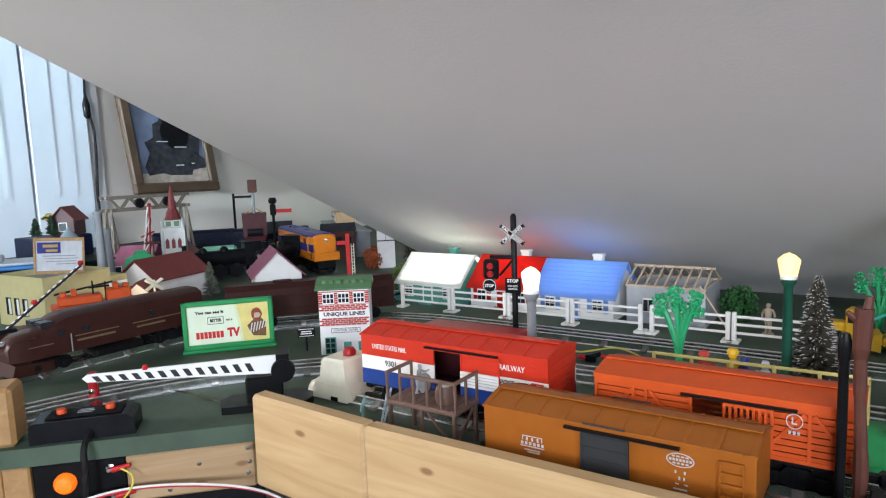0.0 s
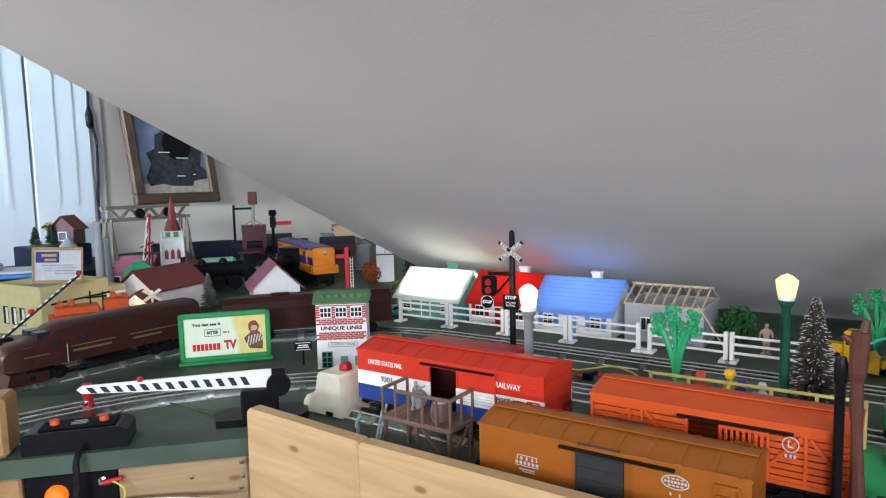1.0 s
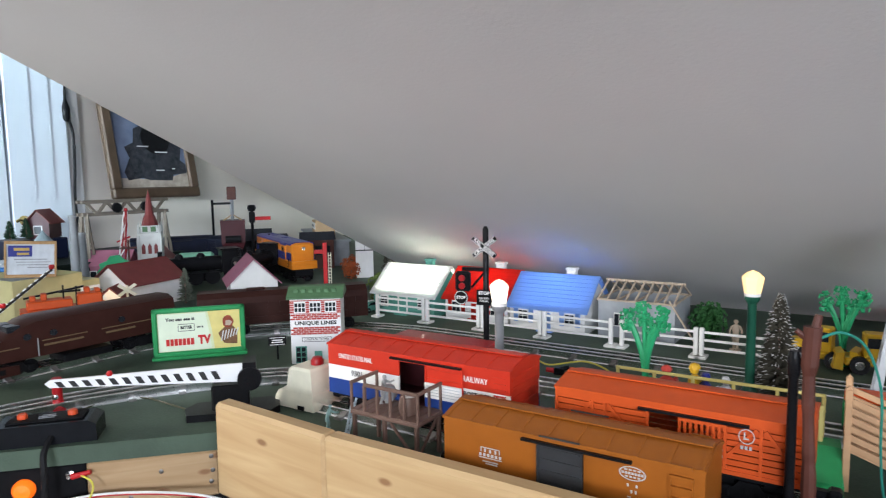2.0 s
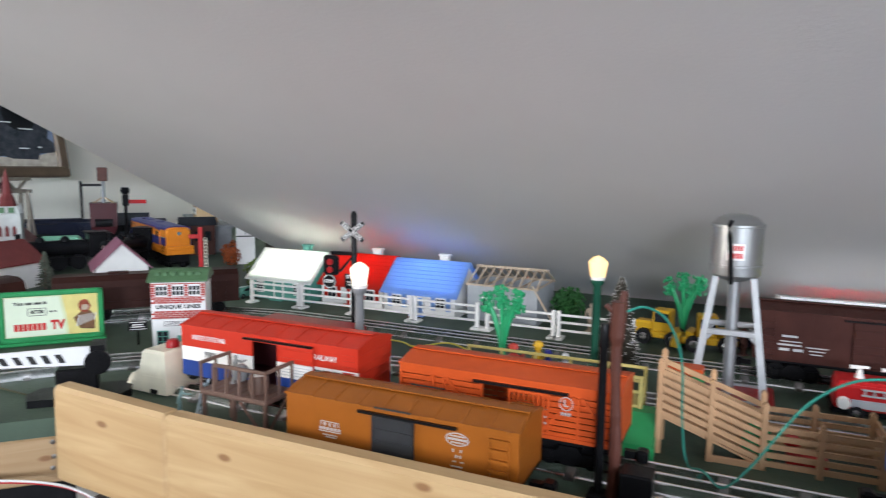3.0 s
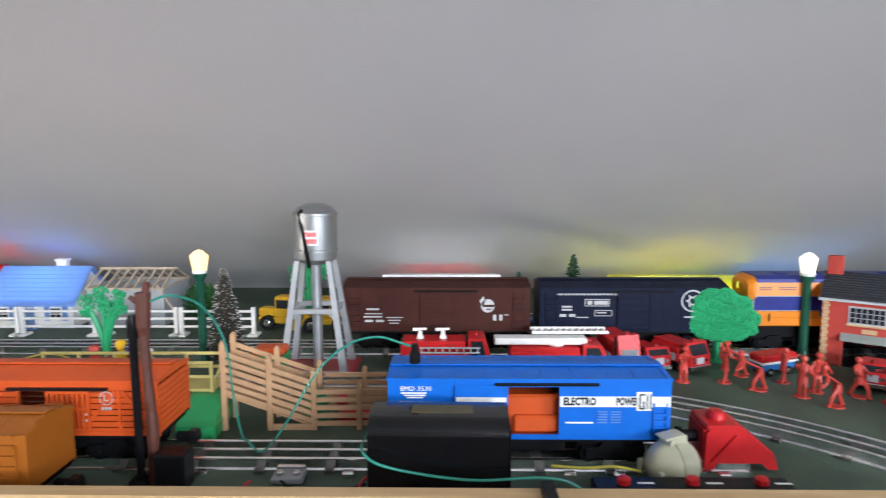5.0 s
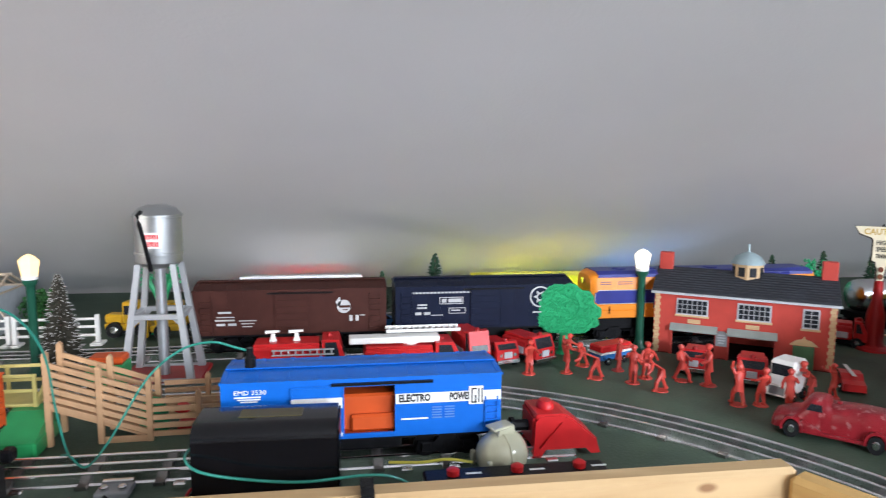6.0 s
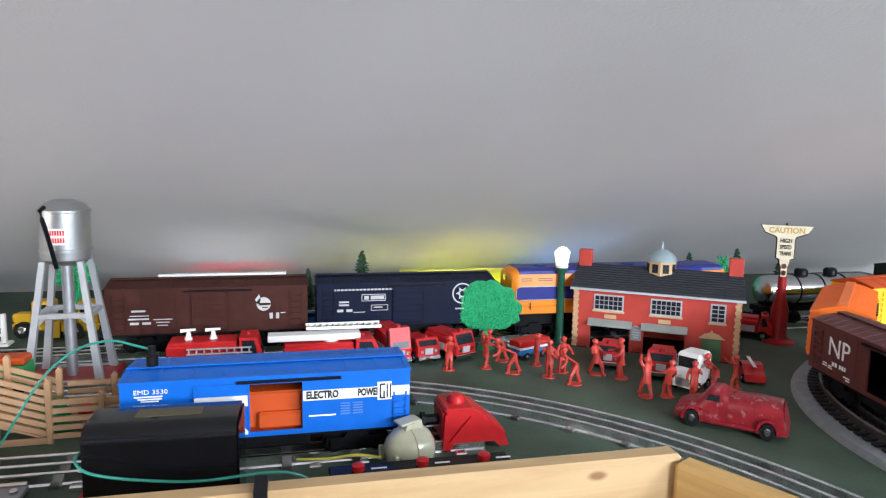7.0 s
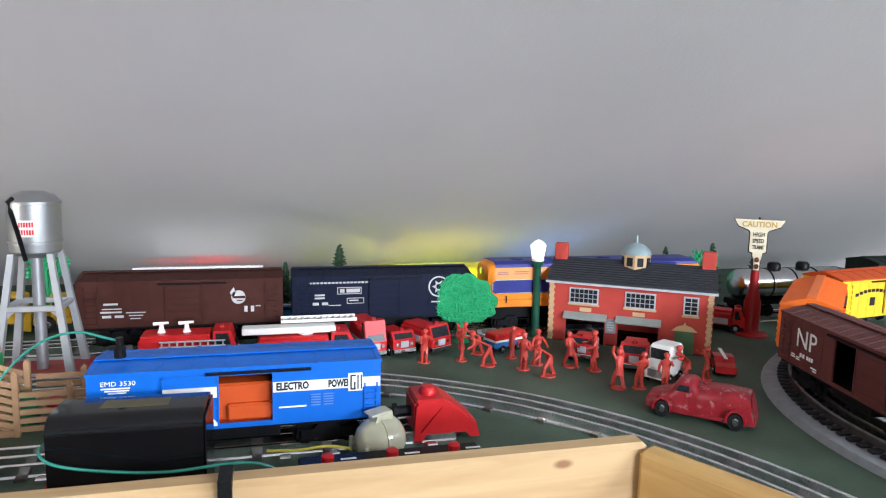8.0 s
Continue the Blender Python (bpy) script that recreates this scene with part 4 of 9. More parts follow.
def tank_car(m):
    t = thing("tank_car", m, "shiny silver tank car with two black domes", "train car", "cars on the back track")
    tank = Mesh().lathe([(0, -0.103), (0.014, -0.103), (0.022, -0.099), (0.0245, -0.092), (0.0245, 0.092), (0.022, 0.099), (0.014, 0.103), (0, 0.103)], n=24, m=pose(0, 0, 0.060, 0, 90, 0))
    part("tank", tank, "tank_silver", t, smooth=True)
    for x in (-0.045, 0.0, 0.045):
        part("band", Mesh().lathe([(0.0249, -0.001), (0.0253, -0.001), (0.0253, 0.001), (0.0249, 0.001)], n=24, m=pose(x, 0, 0.060, 0, 90, 0)), "black_plastic", t)
    for x in (-0.028, 0.028):
        part("dome", Mesh().lathe([(0.0105, 0), (0.0105, 0.010), (0.0075, 0.0135), (0, 0.014)], x, 0, 0.081, n=14), "black_plastic", t, smooth=True)
    part("underframe", Mesh().box(-0.108, 0.108, -0.014, 0.014, 0.028, 0.0365), "black_matt", t)
    for e in (-1, 1):
        truck(t, e * 0.068)
        coupler(t, e * 0.108, e)
    return t


tank_car(pose(1.135, Y_BACK, 0))

# the loop at the far end of the table
LX, LY, LR = 1.15, 0.40, 0.310
bed = solid("roadbed", Mesh().rings([[Vector((LX + r * math.cos(radians(a)), LY + r * math.sin(radians(a)), z)) for r, z in ((LR - 0.047, 0.0), (LR - 0.043, 0.006), (LR + 0.043, 0.006), (LR + 0.047, 0.0))] for a in range(40, 262, 4)]), "grey_ballast", Matrix(), "grey moulded roadbed ring under the loop track", "track bed", kind="structure")


def loop_track():
    tr = thing("loop_track", pose(0, 0, 0.006), "curved grey-railed track with black ties on roadbed", "track")
    path = arc(LX, LY, LR, 42, 258, 60)
    for off in (-0.0172, 0.0, 0.0172):
        part("rail", rail_run(path, off), "rail_dull", tr)
    tie = Mesh().bev(-0.0035, 0.0035, -0.030, 0.030, 0.0, 0.003, 0.0008).mesh("tie", "tie_black")
    for i in range(100):
        a = 42 + 216 * (i + 0.5) / 100
        part("tie", tie, None, tr, at=pose(LX + LR * math.cos(radians(a)), LY + LR * math.sin(radians(a)), 0.0002, 0, 0, a + 90))


loop_track()


npc = boxcar(pose(0.866, 0.467, 0.006, 0, 0, -102.6), "brown boxcar with large white letters and an open door", "np_brown", door_open=0.036, group="cars on the loop", L=0.235, roof_ribs=17)
side_text(npc, "NP", -0.066, 0.0640, 0.028, "lettering_white", 0.035, bold=0.0)
bars_of_print([(-0.074, 0.0475, 0.003, 0.004), (-0.069, 0.0475, 0.003, 0.004), (-0.062, 0.0475, 0.0025, 0.004), (-0.058, 0.0475, 0.0025, 0.004), (-0.054, 0.0475, 0.0025, 0.004), (-0.088, 0.0450, 0.006, 0.0012), (-0.088, 0.0425, 0.008, 0.0012), (-0.0785, 0.0440, 0.006, 0.0012), (-0.0785, 0.0418, 0.007, 0.0012), (-0.050, 0.0400, 0.010, 0.0014), (-0.048, 0.0375, 0.006, 0.0014)], "lettering_white", npc, pose(0, -0.0316, 0))
boxcar(pose(0.983, 0.668, 0.006, 0, 0, 223), "bright orange plastic boxcar with a finely ribbed roof", "hopper_orange", group="cars on the loop", L=0.195, z1=0.084, peak=0.0935, roof_ribs=22)
ry = boxcar(pose(1.183, 0.768, 0.006, 0, 0, 189), "yellow boxcar with orange-red roof", "reefer_yellow", "stock_orange", group="cars on the loop", L=0.225, z1=0.088, peak=0.096)
bars_of_print([(0.012 + i * 0.0085, 0.072 - 0.0012 * (i - 4) ** 2 * 0.25, 0.006, 0.0045) for i in range(9)] + [(0.046, 0.056, 0.010, 0.012)], "lettering_black", ry, pose(0, 0.0316, 0))
bars_of_print([(0.012 + i * 0.0085, 0.072 - 0.0012 * (i - 4) ** 2 * 0.25, 0.006, 0.0045) for i in range(9)] + [(0.046, 0.056, 0.010, 0.012)], "lettering_black", ry, pose(0, -0.0316, 0))


# ---- guard boards along the aisle ----
def plank(m, L, label, mat="pine", h0=-0.030, h1=0.062, t=0.019):
    return solid("guard_board", Mesh().bev(0, L, -t, 0, h0, h1, 0.0035), mat, m, label, "board", "guard boards", smooth=False)


plank(pose(-0.498, 0.417, -0.0113, 0, 1.2, -1.4), 0.1425, "short knotty pine guard board on the table edge")
plank(pose(-0.355, 0.4135, -0.0143, 0, -0.9, -1.92), 0.916, "long knotty pine guard board along the table edge")
plank(pose(0.564, 0.369, 0, 0, 0, -62), 0.60, "yellowed pine guard board turning along the aisle", "pine_gold", h1=0.060)
strap = solid("cable_strap", Mesh().box(-0.004, 0.004, -0.0210, 0.0012, 0.02, 0.0630), "black_plastic", pose(0.282, 0.3860, 0), "black strap wrapped over the pine board", "strap")

# table front under the diagonal edge
DIAG = pose(-0.707, 0.266, 0, 0, 0, 45.7)
solid("fascia_board", Mesh().bev(0.1105, 0.236, 0.0005, 0.036, -0.068, -0.0195, 0.002), "plywood", DIAG, "unfinished pine fascia under the green table top", "board")
solid("fascia_board", Mesh().bev(-0.21, 0.0, 0.0, 0.019, -0.16, -0.0195, 0.002), "pine_y", pose(-0.707, 0.266, 0, 0, 0, 72), "pine side board under the table corner", "board")
solid("fascia_post", Mesh().bev(-0.014, 0.0225, 0.001, 0.034, -0.9, -0.0195, 0.002), "pine_y", DIAG, "pine post under the table edge", "post")
# black sheet added behind the fascia in place of the under-table shade
solid("under_shade", Mesh().bev(0.023, 0.24, 0.037, 0.050, -0.30, -0.0195, 0.002), "black_board", DIAG, "black board standing in for the shade under the table", "board")
for dx, dz in ((0.229, -0.025), (0.230, -0.040), (0.228, -0.052), (0.180, -0.036), (0.150, -0.060)):
    solid("screw", Mesh().lathe([(0, 0), (0.0024, 0), (0.0024, 0.0008), (0.0012, 0.0014), (0, 0.0014)], n=10, m=pose(dx, 0.0007, dz, 90, 0, 0)), "rail_dull", DIAG, "steel screw in the pine fascia", "screw", "screws in the fascia")

panel = thing("terminal_box", DIAG, "black electrical box with orange lamp under the table edge", "control panel")
part("plate", Mesh().bev(0.0235, 0.1100, 0.004, 0.030, -0.078, -0.0200, 0.002), "black_matt", panel)
part("orange_lamp", Mesh().lathe([(0.0105, 0), (0.0105, 0.004), (0.0075, 0.008), (0, 0.009)], n=18, m=pose(0.053, 0.004, -0.041, 90, 0, 0)), "orange_lamp", panel, smooth=True)
for x, z in ((0.0955, -0.030), (0.0975, -0.058)):
    part("terminal", Mesh().lathe([(0, 0), (0.0042, 0), (0.0042, 0.003), (0.002, 0.004), (0.002, 0.009), (0, 0.009)], n=10, m=pose(x, 0.004, z, 90, 0, 0)), "chrome", panel)
    part("clip", Mesh().rod((x + 0.003, -0.004, z), (x + 0.021, -0.006, z + 0.004), 0.0030, 0.0022), "red_plastic", panel)


def wire(name, pts, r, mat, label):
    """A loose wire through the given points, smoothed."""
    cu = []
    n = len(pts)
    for i in range(n - 1):
        p0, p1, p2, p3 = (Vector(pts[max(i - 1, 0)]), Vector(pts[i]), Vector(pts[i + 1]), Vector(pts[min(i + 2, n - 1)]))
        for k in range(8):
            t = k / 8
            cu.append(0.5 * ((2 * p1) + (p2 - p0) * t + (2 * p0 - 5 * p1 + 4 * p2 - p3) * t * t + (3 * p1 - p0 - 3 * p2 + p3) * t ** 3))
    cu.append(Vector(pts[-1]))
    return solid(name, Mesh().tube(cu, r), mat, Matrix(), label, "wire", smooth=True)


wire("wire", [(-0.70, 0.19, -0.10), (-0.675, 0.245, -0.070), (-0.65, 0.292, -0.056), (-0.615, 0.340, -0.048), (-0.56, 0.385, -0.050), (-0.500, 0.408, -0.052), (-0.44, 0.41, -0.060)], 0.0015, "red_wire", "red wire hanging under the table edge")
wire("wire", [(-0.70, 0.188, -0.098), (-0.675, 0.243, -0.068), (-0.65, 0.290, -0.0535), (-0.615, 0.338, -0.0462), (-0.56, 0.383, -0.0478), (-0.500, 0.4065, -0.0502), (-0.44, 0.408, -0.058)], 0.0012, "white_plastic", "white wire hanging under the table edge")
wire("wire", [(-0.628, 0.338, -0.028), (-0.615, 0.342, -0.034), (-0.612, 0.338, -0.046), (-0.625, 0.326, -0.066)], 0.0010, "yellow_wire", "yellow wire looped from a terminal")

# ---- near the left bend ----
cb = thing("switch_controller", pose(-0.677, 0.336, 0, 0, 0, 48) @ Matrix.Diagonal((0.88, 0.9, 1.0, 1)), "black switch controller with two orange-red buttons on the table edge", "controller")
part("case", Mesh().prism([(-0.055, 0), (0.055, 0), (0.0545, 0.017), (0.046, 0.0215), (-0.050, 0.0215), (-0.0545, 0.019)], "y", -0.022, 0.022), "black_gloss", cb)
part("face_plate", Mesh().bev(-0.040, 0.040, -0.014, 0.014, 0.0217, 0.0235, 0.0006), "black_matt", cb)
part("print", Mesh().box(-0.008, 0.008, -0.006, -0.004, 0.0235, 0.0237).box(-0.009, 0.009, -0.001, 0.001, 0.0235, 0.0237).box(-0.007, 0.007, 0.004, 0.006, 0.0235, 0.0237), "grey_light", cb)
for x in (-0.026, 0.026):
    part("button", Mesh().lathe([(0.0055, 0), (0.0055, 0.0035), (0.0042, 0.005), (0, 0.005)], x, 0.0, 0.0235, n=8), "button_red", cb, smooth=True)
wire("cable", [(-0.664, 0.334, 0.010), (-0.652, 0.3215, 0.0045), (-0.644, 0.313, -0.004), (-0.642, 0.311, -0.03), (-0.644, 0.309, -0.08), (-0.646, 0.306, -0.14)], 0.0032, "black_rubber", "black cable from the controller over the table edge")
wire("wire", [(-0.730, 0.398, 0.0012), (-0.733, 0.418, 0.0014), (-0.731, 0.433, 0.0012), (-0.722, 0.448, 0.0013), (-0.715, 0.457, 0.0012)], 0.0010, "olive_wire", "thin olive wire lying on the table beside the track")
wire("wire", [(-0.715, 0.456, 0.0012), (-0.696, 0.461, 0.0014), (-0.677, 0.462, 0.0012), (-0.650, 0.461, 0.0012), (-0.622, 0.460, 0.0013)], 0.0010, "olive_wire", "thin olive wire running to the crossing gate")
solid("wood_block", Mesh().bev(-0.036, 0.036, -0.020, 0.020, 0.0, 0.060, 0.004), "pine_y", pose(-0.741, 0.264, 0.0, 0, 0, 50), "worn pine block on the table corner", "block")

gate = thing("crossing_gate", pose(-0.572, 0.482, 0, 0, 0, 47), "black crossing gate with a striped white arm", "crossing gate")
part("base", Mesh().prism([(-0.048, -0.018), (0.040, -0.024), (0.050, -0.010), (0.050, 0.012), (0.040, 0.024), (-0.040, 0.024), (-0.052, 0.006)], "z", 0, 0.008), "black_plastic", gate)
part("motor_house", Mesh().bev(-0.022, 0.018, -0.013, 0.013, 0.007, 0.036, 0.002), "black_plastic", gate)
part("arm_bracket", Mesh().lathe([(0, -0.003), (0.013, -0.003), (0.013, 0.003), (0, 0.003)], n=18, m=pose(0.019, -0.014, 0.042, 90, 0, 0)).box(0.012, 0.026, -0.015, 0.015, 0.030, 0.060), "black_plastic", gate)
GA = pose(0.0, -0.009, 0.047, 0, 2.0, 0) @ Matrix.Diagonal((0.94, 1, 0.88, 1))
arm = part("arm", Mesh().prism([(0.026, -0.010), (0.026, 0.014), (0.0, 0.0135), (-0.19, 0.004), (-0.195, 0.000), (-0.19, -0.005), (0.0, -0.009)], "y", -0.0015, 0.0015), "white_paint", gate, at=GA)
for i in range(13):
    x = -0.180 + i * 0.0135
    top = 0.004 + (x + 0.19) / 0.19 * 0.0095
    part("stripe", Mesh().prism([(x, -0.0046), (x + 0.0062, -0.0048), (x + 0.0012, top * 0.45), (x - 0.0050, top * 0.45)], "y", -0.0022, 0.0022), "lettering_black", arm)
part("lantern", Mesh().lathe([(0.003, 0), (0.0035, 0.003), (0.002, 0.006), (0, 0.006)], -0.13, 0, 0.006, n=10), "red_plastic", arm)
rest = thing("gate_rest", pose(-0.752, 0.384, 0), "small red metal gate rest with a glass bull's-eye", "gate rest")
part("foot", Mesh().lathe([(0.010, 0), (0.0095, 0.003), (0.0062, 0.007), (0.0052, 0.018), (0.0056, 0.030), (0.0062, 0.036), (0.0050, 0.039), (0, 0.0395)], n=14), "red_gate", rest, smooth=True)
part("lens", Mesh().lathe([(0.0036, 0), (0.0030, 0.0018), (0, 0.0024)], n=14, m=pose(0.003, -0.0042, 0.018, 90, 0, 40)), "chrome", rest, smooth=True)


def billboard(m):
    b = thing("billboard", m, "green plastic billboard frame with a printed advertisement", "billboard")
    w, h = 0.064, 0.075
    fr = Mesh()
    fr.bev(-w, w, -0.004, 0.004, 0.004, 0.011, 0.0015).bev(-w, w, -0.004, 0.004, h - 0.007, h, 0.0015)
    fr.bev(-w, -w + 0.007, -0.004, 0.004, 0.004, h, 0.0015).bev(w - 0.007, w, -0.004, 0.004, 0.004, h, 0.0015)
    part("frame", fr, "green_plastic", b)
    part("foot", Mesh().bev(-w - 0.002, w + 0.002, -0.009, 0.009, 0, 0.005, 0.0015), "green_plastic", b)
    part("poster", Mesh().box(-w + 0.006, w - 0.006, 0.0, 0.0015, 0.010, h - 0.006), "poster_cream", b, "cream and yellow printed poster")
    writing("You can see it", 0.0060, "lettering_black", b, pose(-0.026, -0.0005, 0.058), 0.040, 0.0003)
    writing("on a", 0.0046, "lettering_black", b, pose(0.001, -0.0005, 0.0455), 0.009, 0.0002)
    bars_of_print([(-0.018, 0.0505, 0.022, 0.0007), (-0.018, 0.0405, 0.022, 0.0007), (-0.0290, 0.0455, 0.0007, 0.0100), (-0.0070, 0.0455, 0.0007, 0.0100)], "lettering_black", b, pose(0, -0.0005, 0))
    writing("BETTER", 0.006, "lettering_black", b, pose(-0.018, -0.0005, 0.0455), 0.016, 0.0003)
    writing("TV", 0.017, "lettering_red", b, pose(0.006, -0.0005, 0.0255), 0.018, 0.0010)
    bars_of_print([(-0.044 + i * 0.0056, 0.0245, 0.0046, 0.0098) for i in range(7)], "lettering_red", b, pose(0, -0.0005, 0), "brand_mark")
    part("picture_sun", Mesh().prism([(0.020, 0.011), (0.057, 0.011), (0.057, 0.068), (0.012, 0.068), (0.017, 0.040)], "y", -0.0004, 0.0), "yellow_pale", b)
    body_ = part("picture_body", Mesh().prism([(0.034, 0.018), (0.052, 0.016), (0.053, 0.036), (0.046, 0.044), (0.036, 0.043), (0.026, 0.034), (0.028, 0.028)], "y", -0.0010, 0.0), "picture_brown", b)
    for i in range(6):
        u = 0.029 + i * 0.0042
        part("picture_stripe", Mesh().prism([(u, 0.0215 + 0.0016 * i), (u + 0.0016, 0.0215 + 0.0016 * i), (u + 0.0050, 0.0370 + 0.0006 * i), (u + 0.0034, 0.0370 + 0.0006 * i)], "y", -0.0015, -0.0009), "stripe_white", body_)
    part("picture_head", Mesh().prism([(0.040 + (0.0085 + 0.0012 * math.sin(5 * k)) * math.cos(k * 0.5236), 0.0500 + (0.0090 + 0.0010 * math.sin(7 * k)) * math.sin(k * 0.5236)) for k in range(12)], "y", -0.0013, 0.0), "picture_hair", b)
    part("picture_face", Mesh().prism([(0.036, 0.0450), (0.043, 0.0445), (0.046, 0.0490), (0.043, 0.0525), (0.037, 0.0520)], "y", -0.0017, -0.0012), "figure_tan", b)
    part("picture_light", Mesh().prism([(-0.056, 0.012), (0.016, 0.012), (0.013, 0.040), (0.009, 0.066), (-0.056, 0.066)], "y", -0.0003, 0.0), "poster_light", b)
    return b


billboard(pose(-0.806, 0.617, 0, 0, 0, 49))

sg = thing("station_sign", pose(-0.695, 0.664, 0, 0, 0, 45), "small black track-side sign on a post", "sign")
part("post", Mesh().rod((0, 0, 0), (0, 0, 0.022), 0.0014), "black_plastic", sg)
part("board", Mesh().bev(-0.0125, 0.0125, -0.001, 0.001, 0.020, 0.034, 0.0005), "black_plastic", sg)
bars_of_print([(0, 0.032, 0.021, 0.0007), (0, 0.022, 0.021, 0.0007), (0, 0.0285, 0.014, 0.0014), (0, 0.0255, 0.016, 0.0014)], "lettering_white", sg, pose(0, -0.0014, 0))


def signal_tower(m):
    """Flat-fronted tinplate control tower: brick-printed upper floor, white ground floor."""
    t = thing("control_tower", m, "red brick and white toy control tower with a green roof", "tower")
    w, d = 0.0365, 0.030
    part("lower_wall", Mesh().bev(-w, w, -d, d, 0, 0.045, 0.0008), "white_paint", t)
    part("upper_wall", Mesh().bev(-w, w, -d, d, 0.0452, 0.102, 0.0008), "white_paint", t)
    bk = Mesh().box(-0.0034, 0.0034, -0.0005, 0.0005, -0.0012, 0.0012).mesh("brick", "brick_red")
    rows = [z for z in (0.0475, 0.0505, 0.0535, 0.0565, 0.0705, 0.0735, 0.0765, 0.0795, 0.0825, 0.0855, 0.0885, 0.0915)]
    for r, z in enumerate(rows):
        for i in range(10):
            x = -w + 0.004 + i * 0.0076 + (r % 2) * 0.0035
            if x > w - 0.003:
                continue
            if z > 0.078:
                continue
            part("brick", bk, None, t, at=pose(x, -d - 0.0004, z))
    part("sign_band", Mesh().box(-w, w, -d - 0.0012, -d, 0.0590, 0.0690), "white_paint", t)
    writing("UNIQUE LINES", 0.0078, "lettering_black", t, pose(0, -d - 0.0014, 0.064), 0.060, 0.0003)
    part("plate", Mesh().box(-0.020, 0.022, -d - 0.0010, -d, 0.0345, 0.0425), "white_paint", t)
    bars_of_print([(0.001, 0.0418, 0.042, 0.0006), (0.001, 0.0352, 0.042, 0.0006), (-0.0198, 0.0385, 0.0006, 0.007), (0.0218, 0.0385, 0.0006, 0.007)], "lettering_black", t, pose(0, -d - 0.0012, 0))
    writing("CONTROL TOWER", 0.0052, "lettering_black", t, pose(0.001, -d - 0.0012, 0.0385), 0.036)
    part("brick_panel", Mesh().box(-w, w, -d - 0.0008, -d, 0.0785, 0.0995), "brick_red", t)
    for k in range(6):
        part("mortar_line", Mesh().box(-w, w, -d - 0.0011, -d - 0.0007, 0.0795 + k * 0.0036, 0.0801 + k * 0.0036), "white_paint", t)
    for c in (-0.022, 0.0, 0.022):
        wd = part("window", Mesh().box(c - 0.0084, c + 0.0084, -d - 0.0016, -d, 0.0800, 0.0975), "white_paint", t)
        for i in (-1, 0, 1):
            for k in (0, 1):
                part("pane", Mesh().box(c + i * 0.0053 - 0.0020, c + i * 0.0053 + 0.0020, -d - 0.0024, -d - 0.0012, 0.0822 + k * 0.0073, 0.0880 + k * 0.0073), "glass_dark", wd)
    dw = part("window", Mesh().box(-0.030, -0.014, -d - 0.0010, -d, 0.002, 0.028), "wall_green", t)
    for i in (0, 1):
        for k in (0, 1, 2):
            part("pane", Mesh().box(-0.0288 + i * 0.0072, -0.0230 + i * 0.0072, -d - 0.0018, -d - 0.0008, 0.004 + k * 0.0080, 0.0105 + k * 0.0080), "glass_dark", dw)
    for x in (-0.003, 0.018):
        part("shutter", Mesh().bev(x, x + 0.011, -d - 0.0020, -d, 0.002, 0.020, 0.0006), "wall_green", t)
    rf = part("roof", Mesh().prism([(-d - 0.005, 0.1018), (d + 0.005, 0.1018), (d + 0.005, 0.1045), (0.010, 0.117), (-0.010, 0.117), (-d - 0.005, 0.1045)], "x", -w - 0.004, w + 0.004), "moss_green", t)
    for i in range(6):
        part("roof_tile", Mesh().bev(-0.032 + i * 0.011, -0.025 + i * 0.011, -0.024, -0.018, 0.1085, 0.1155, 0.001), "moss_green", rf)
    return t


signal_tower(pose(-0.648, 0.700, 0, 0, 0, 37) @ Matrix.Diagonal((0.96, 1, 0.91, 1)))


wb = thing("track_bumper", pose(-0.508, Y_MAIN, 0, 0, 0, 0) @ Matrix.Diagonal((0.82, 0.92, 0.92, 1)), "ivory plastic track bumper with a red lamp", "bumper")
part("shell", Mesh().rings([[Vector((x, y, z)) for x, y in ((x0, -w), (x1, -w), (x1, w), (x0, w))] for x0, x1, w, z in ((-0.053, 0.021, 0.0285, 0.002), (-0.051, 0.019, 0.0275, 0.014), (-0.046, 0.0175, 0.0260, 0.0215))])
     .rings([[Vector((x, y, z)) for x, y in ((x0, -w), (x1, -w), (x1, w), (x0, w))] for x0, x1, w, z in ((-0.045, 0.0172, 0.0255, 0.021), (-0.031, 0.0160, 0.0250, 0.0285), (-0.027, 0.0135, 0.0240, 0.0490), (-0.024, 0.0115, 0.0220, 0.0525))]), "ivory_plastic", wb)
part("foot_slot", Mesh().box(-0.008, 0.004, -0.0292, -0.0270, 0.0021, 0.007), "black_matt", wb)
part("lamp", Mesh().lathe([(0.0085, 0), (0.0085, 0.005), (0.006, 0.009), (0, 0.010)], 0.001, 0, 0.053, n=16), "red_dark", wb, smooth=True)

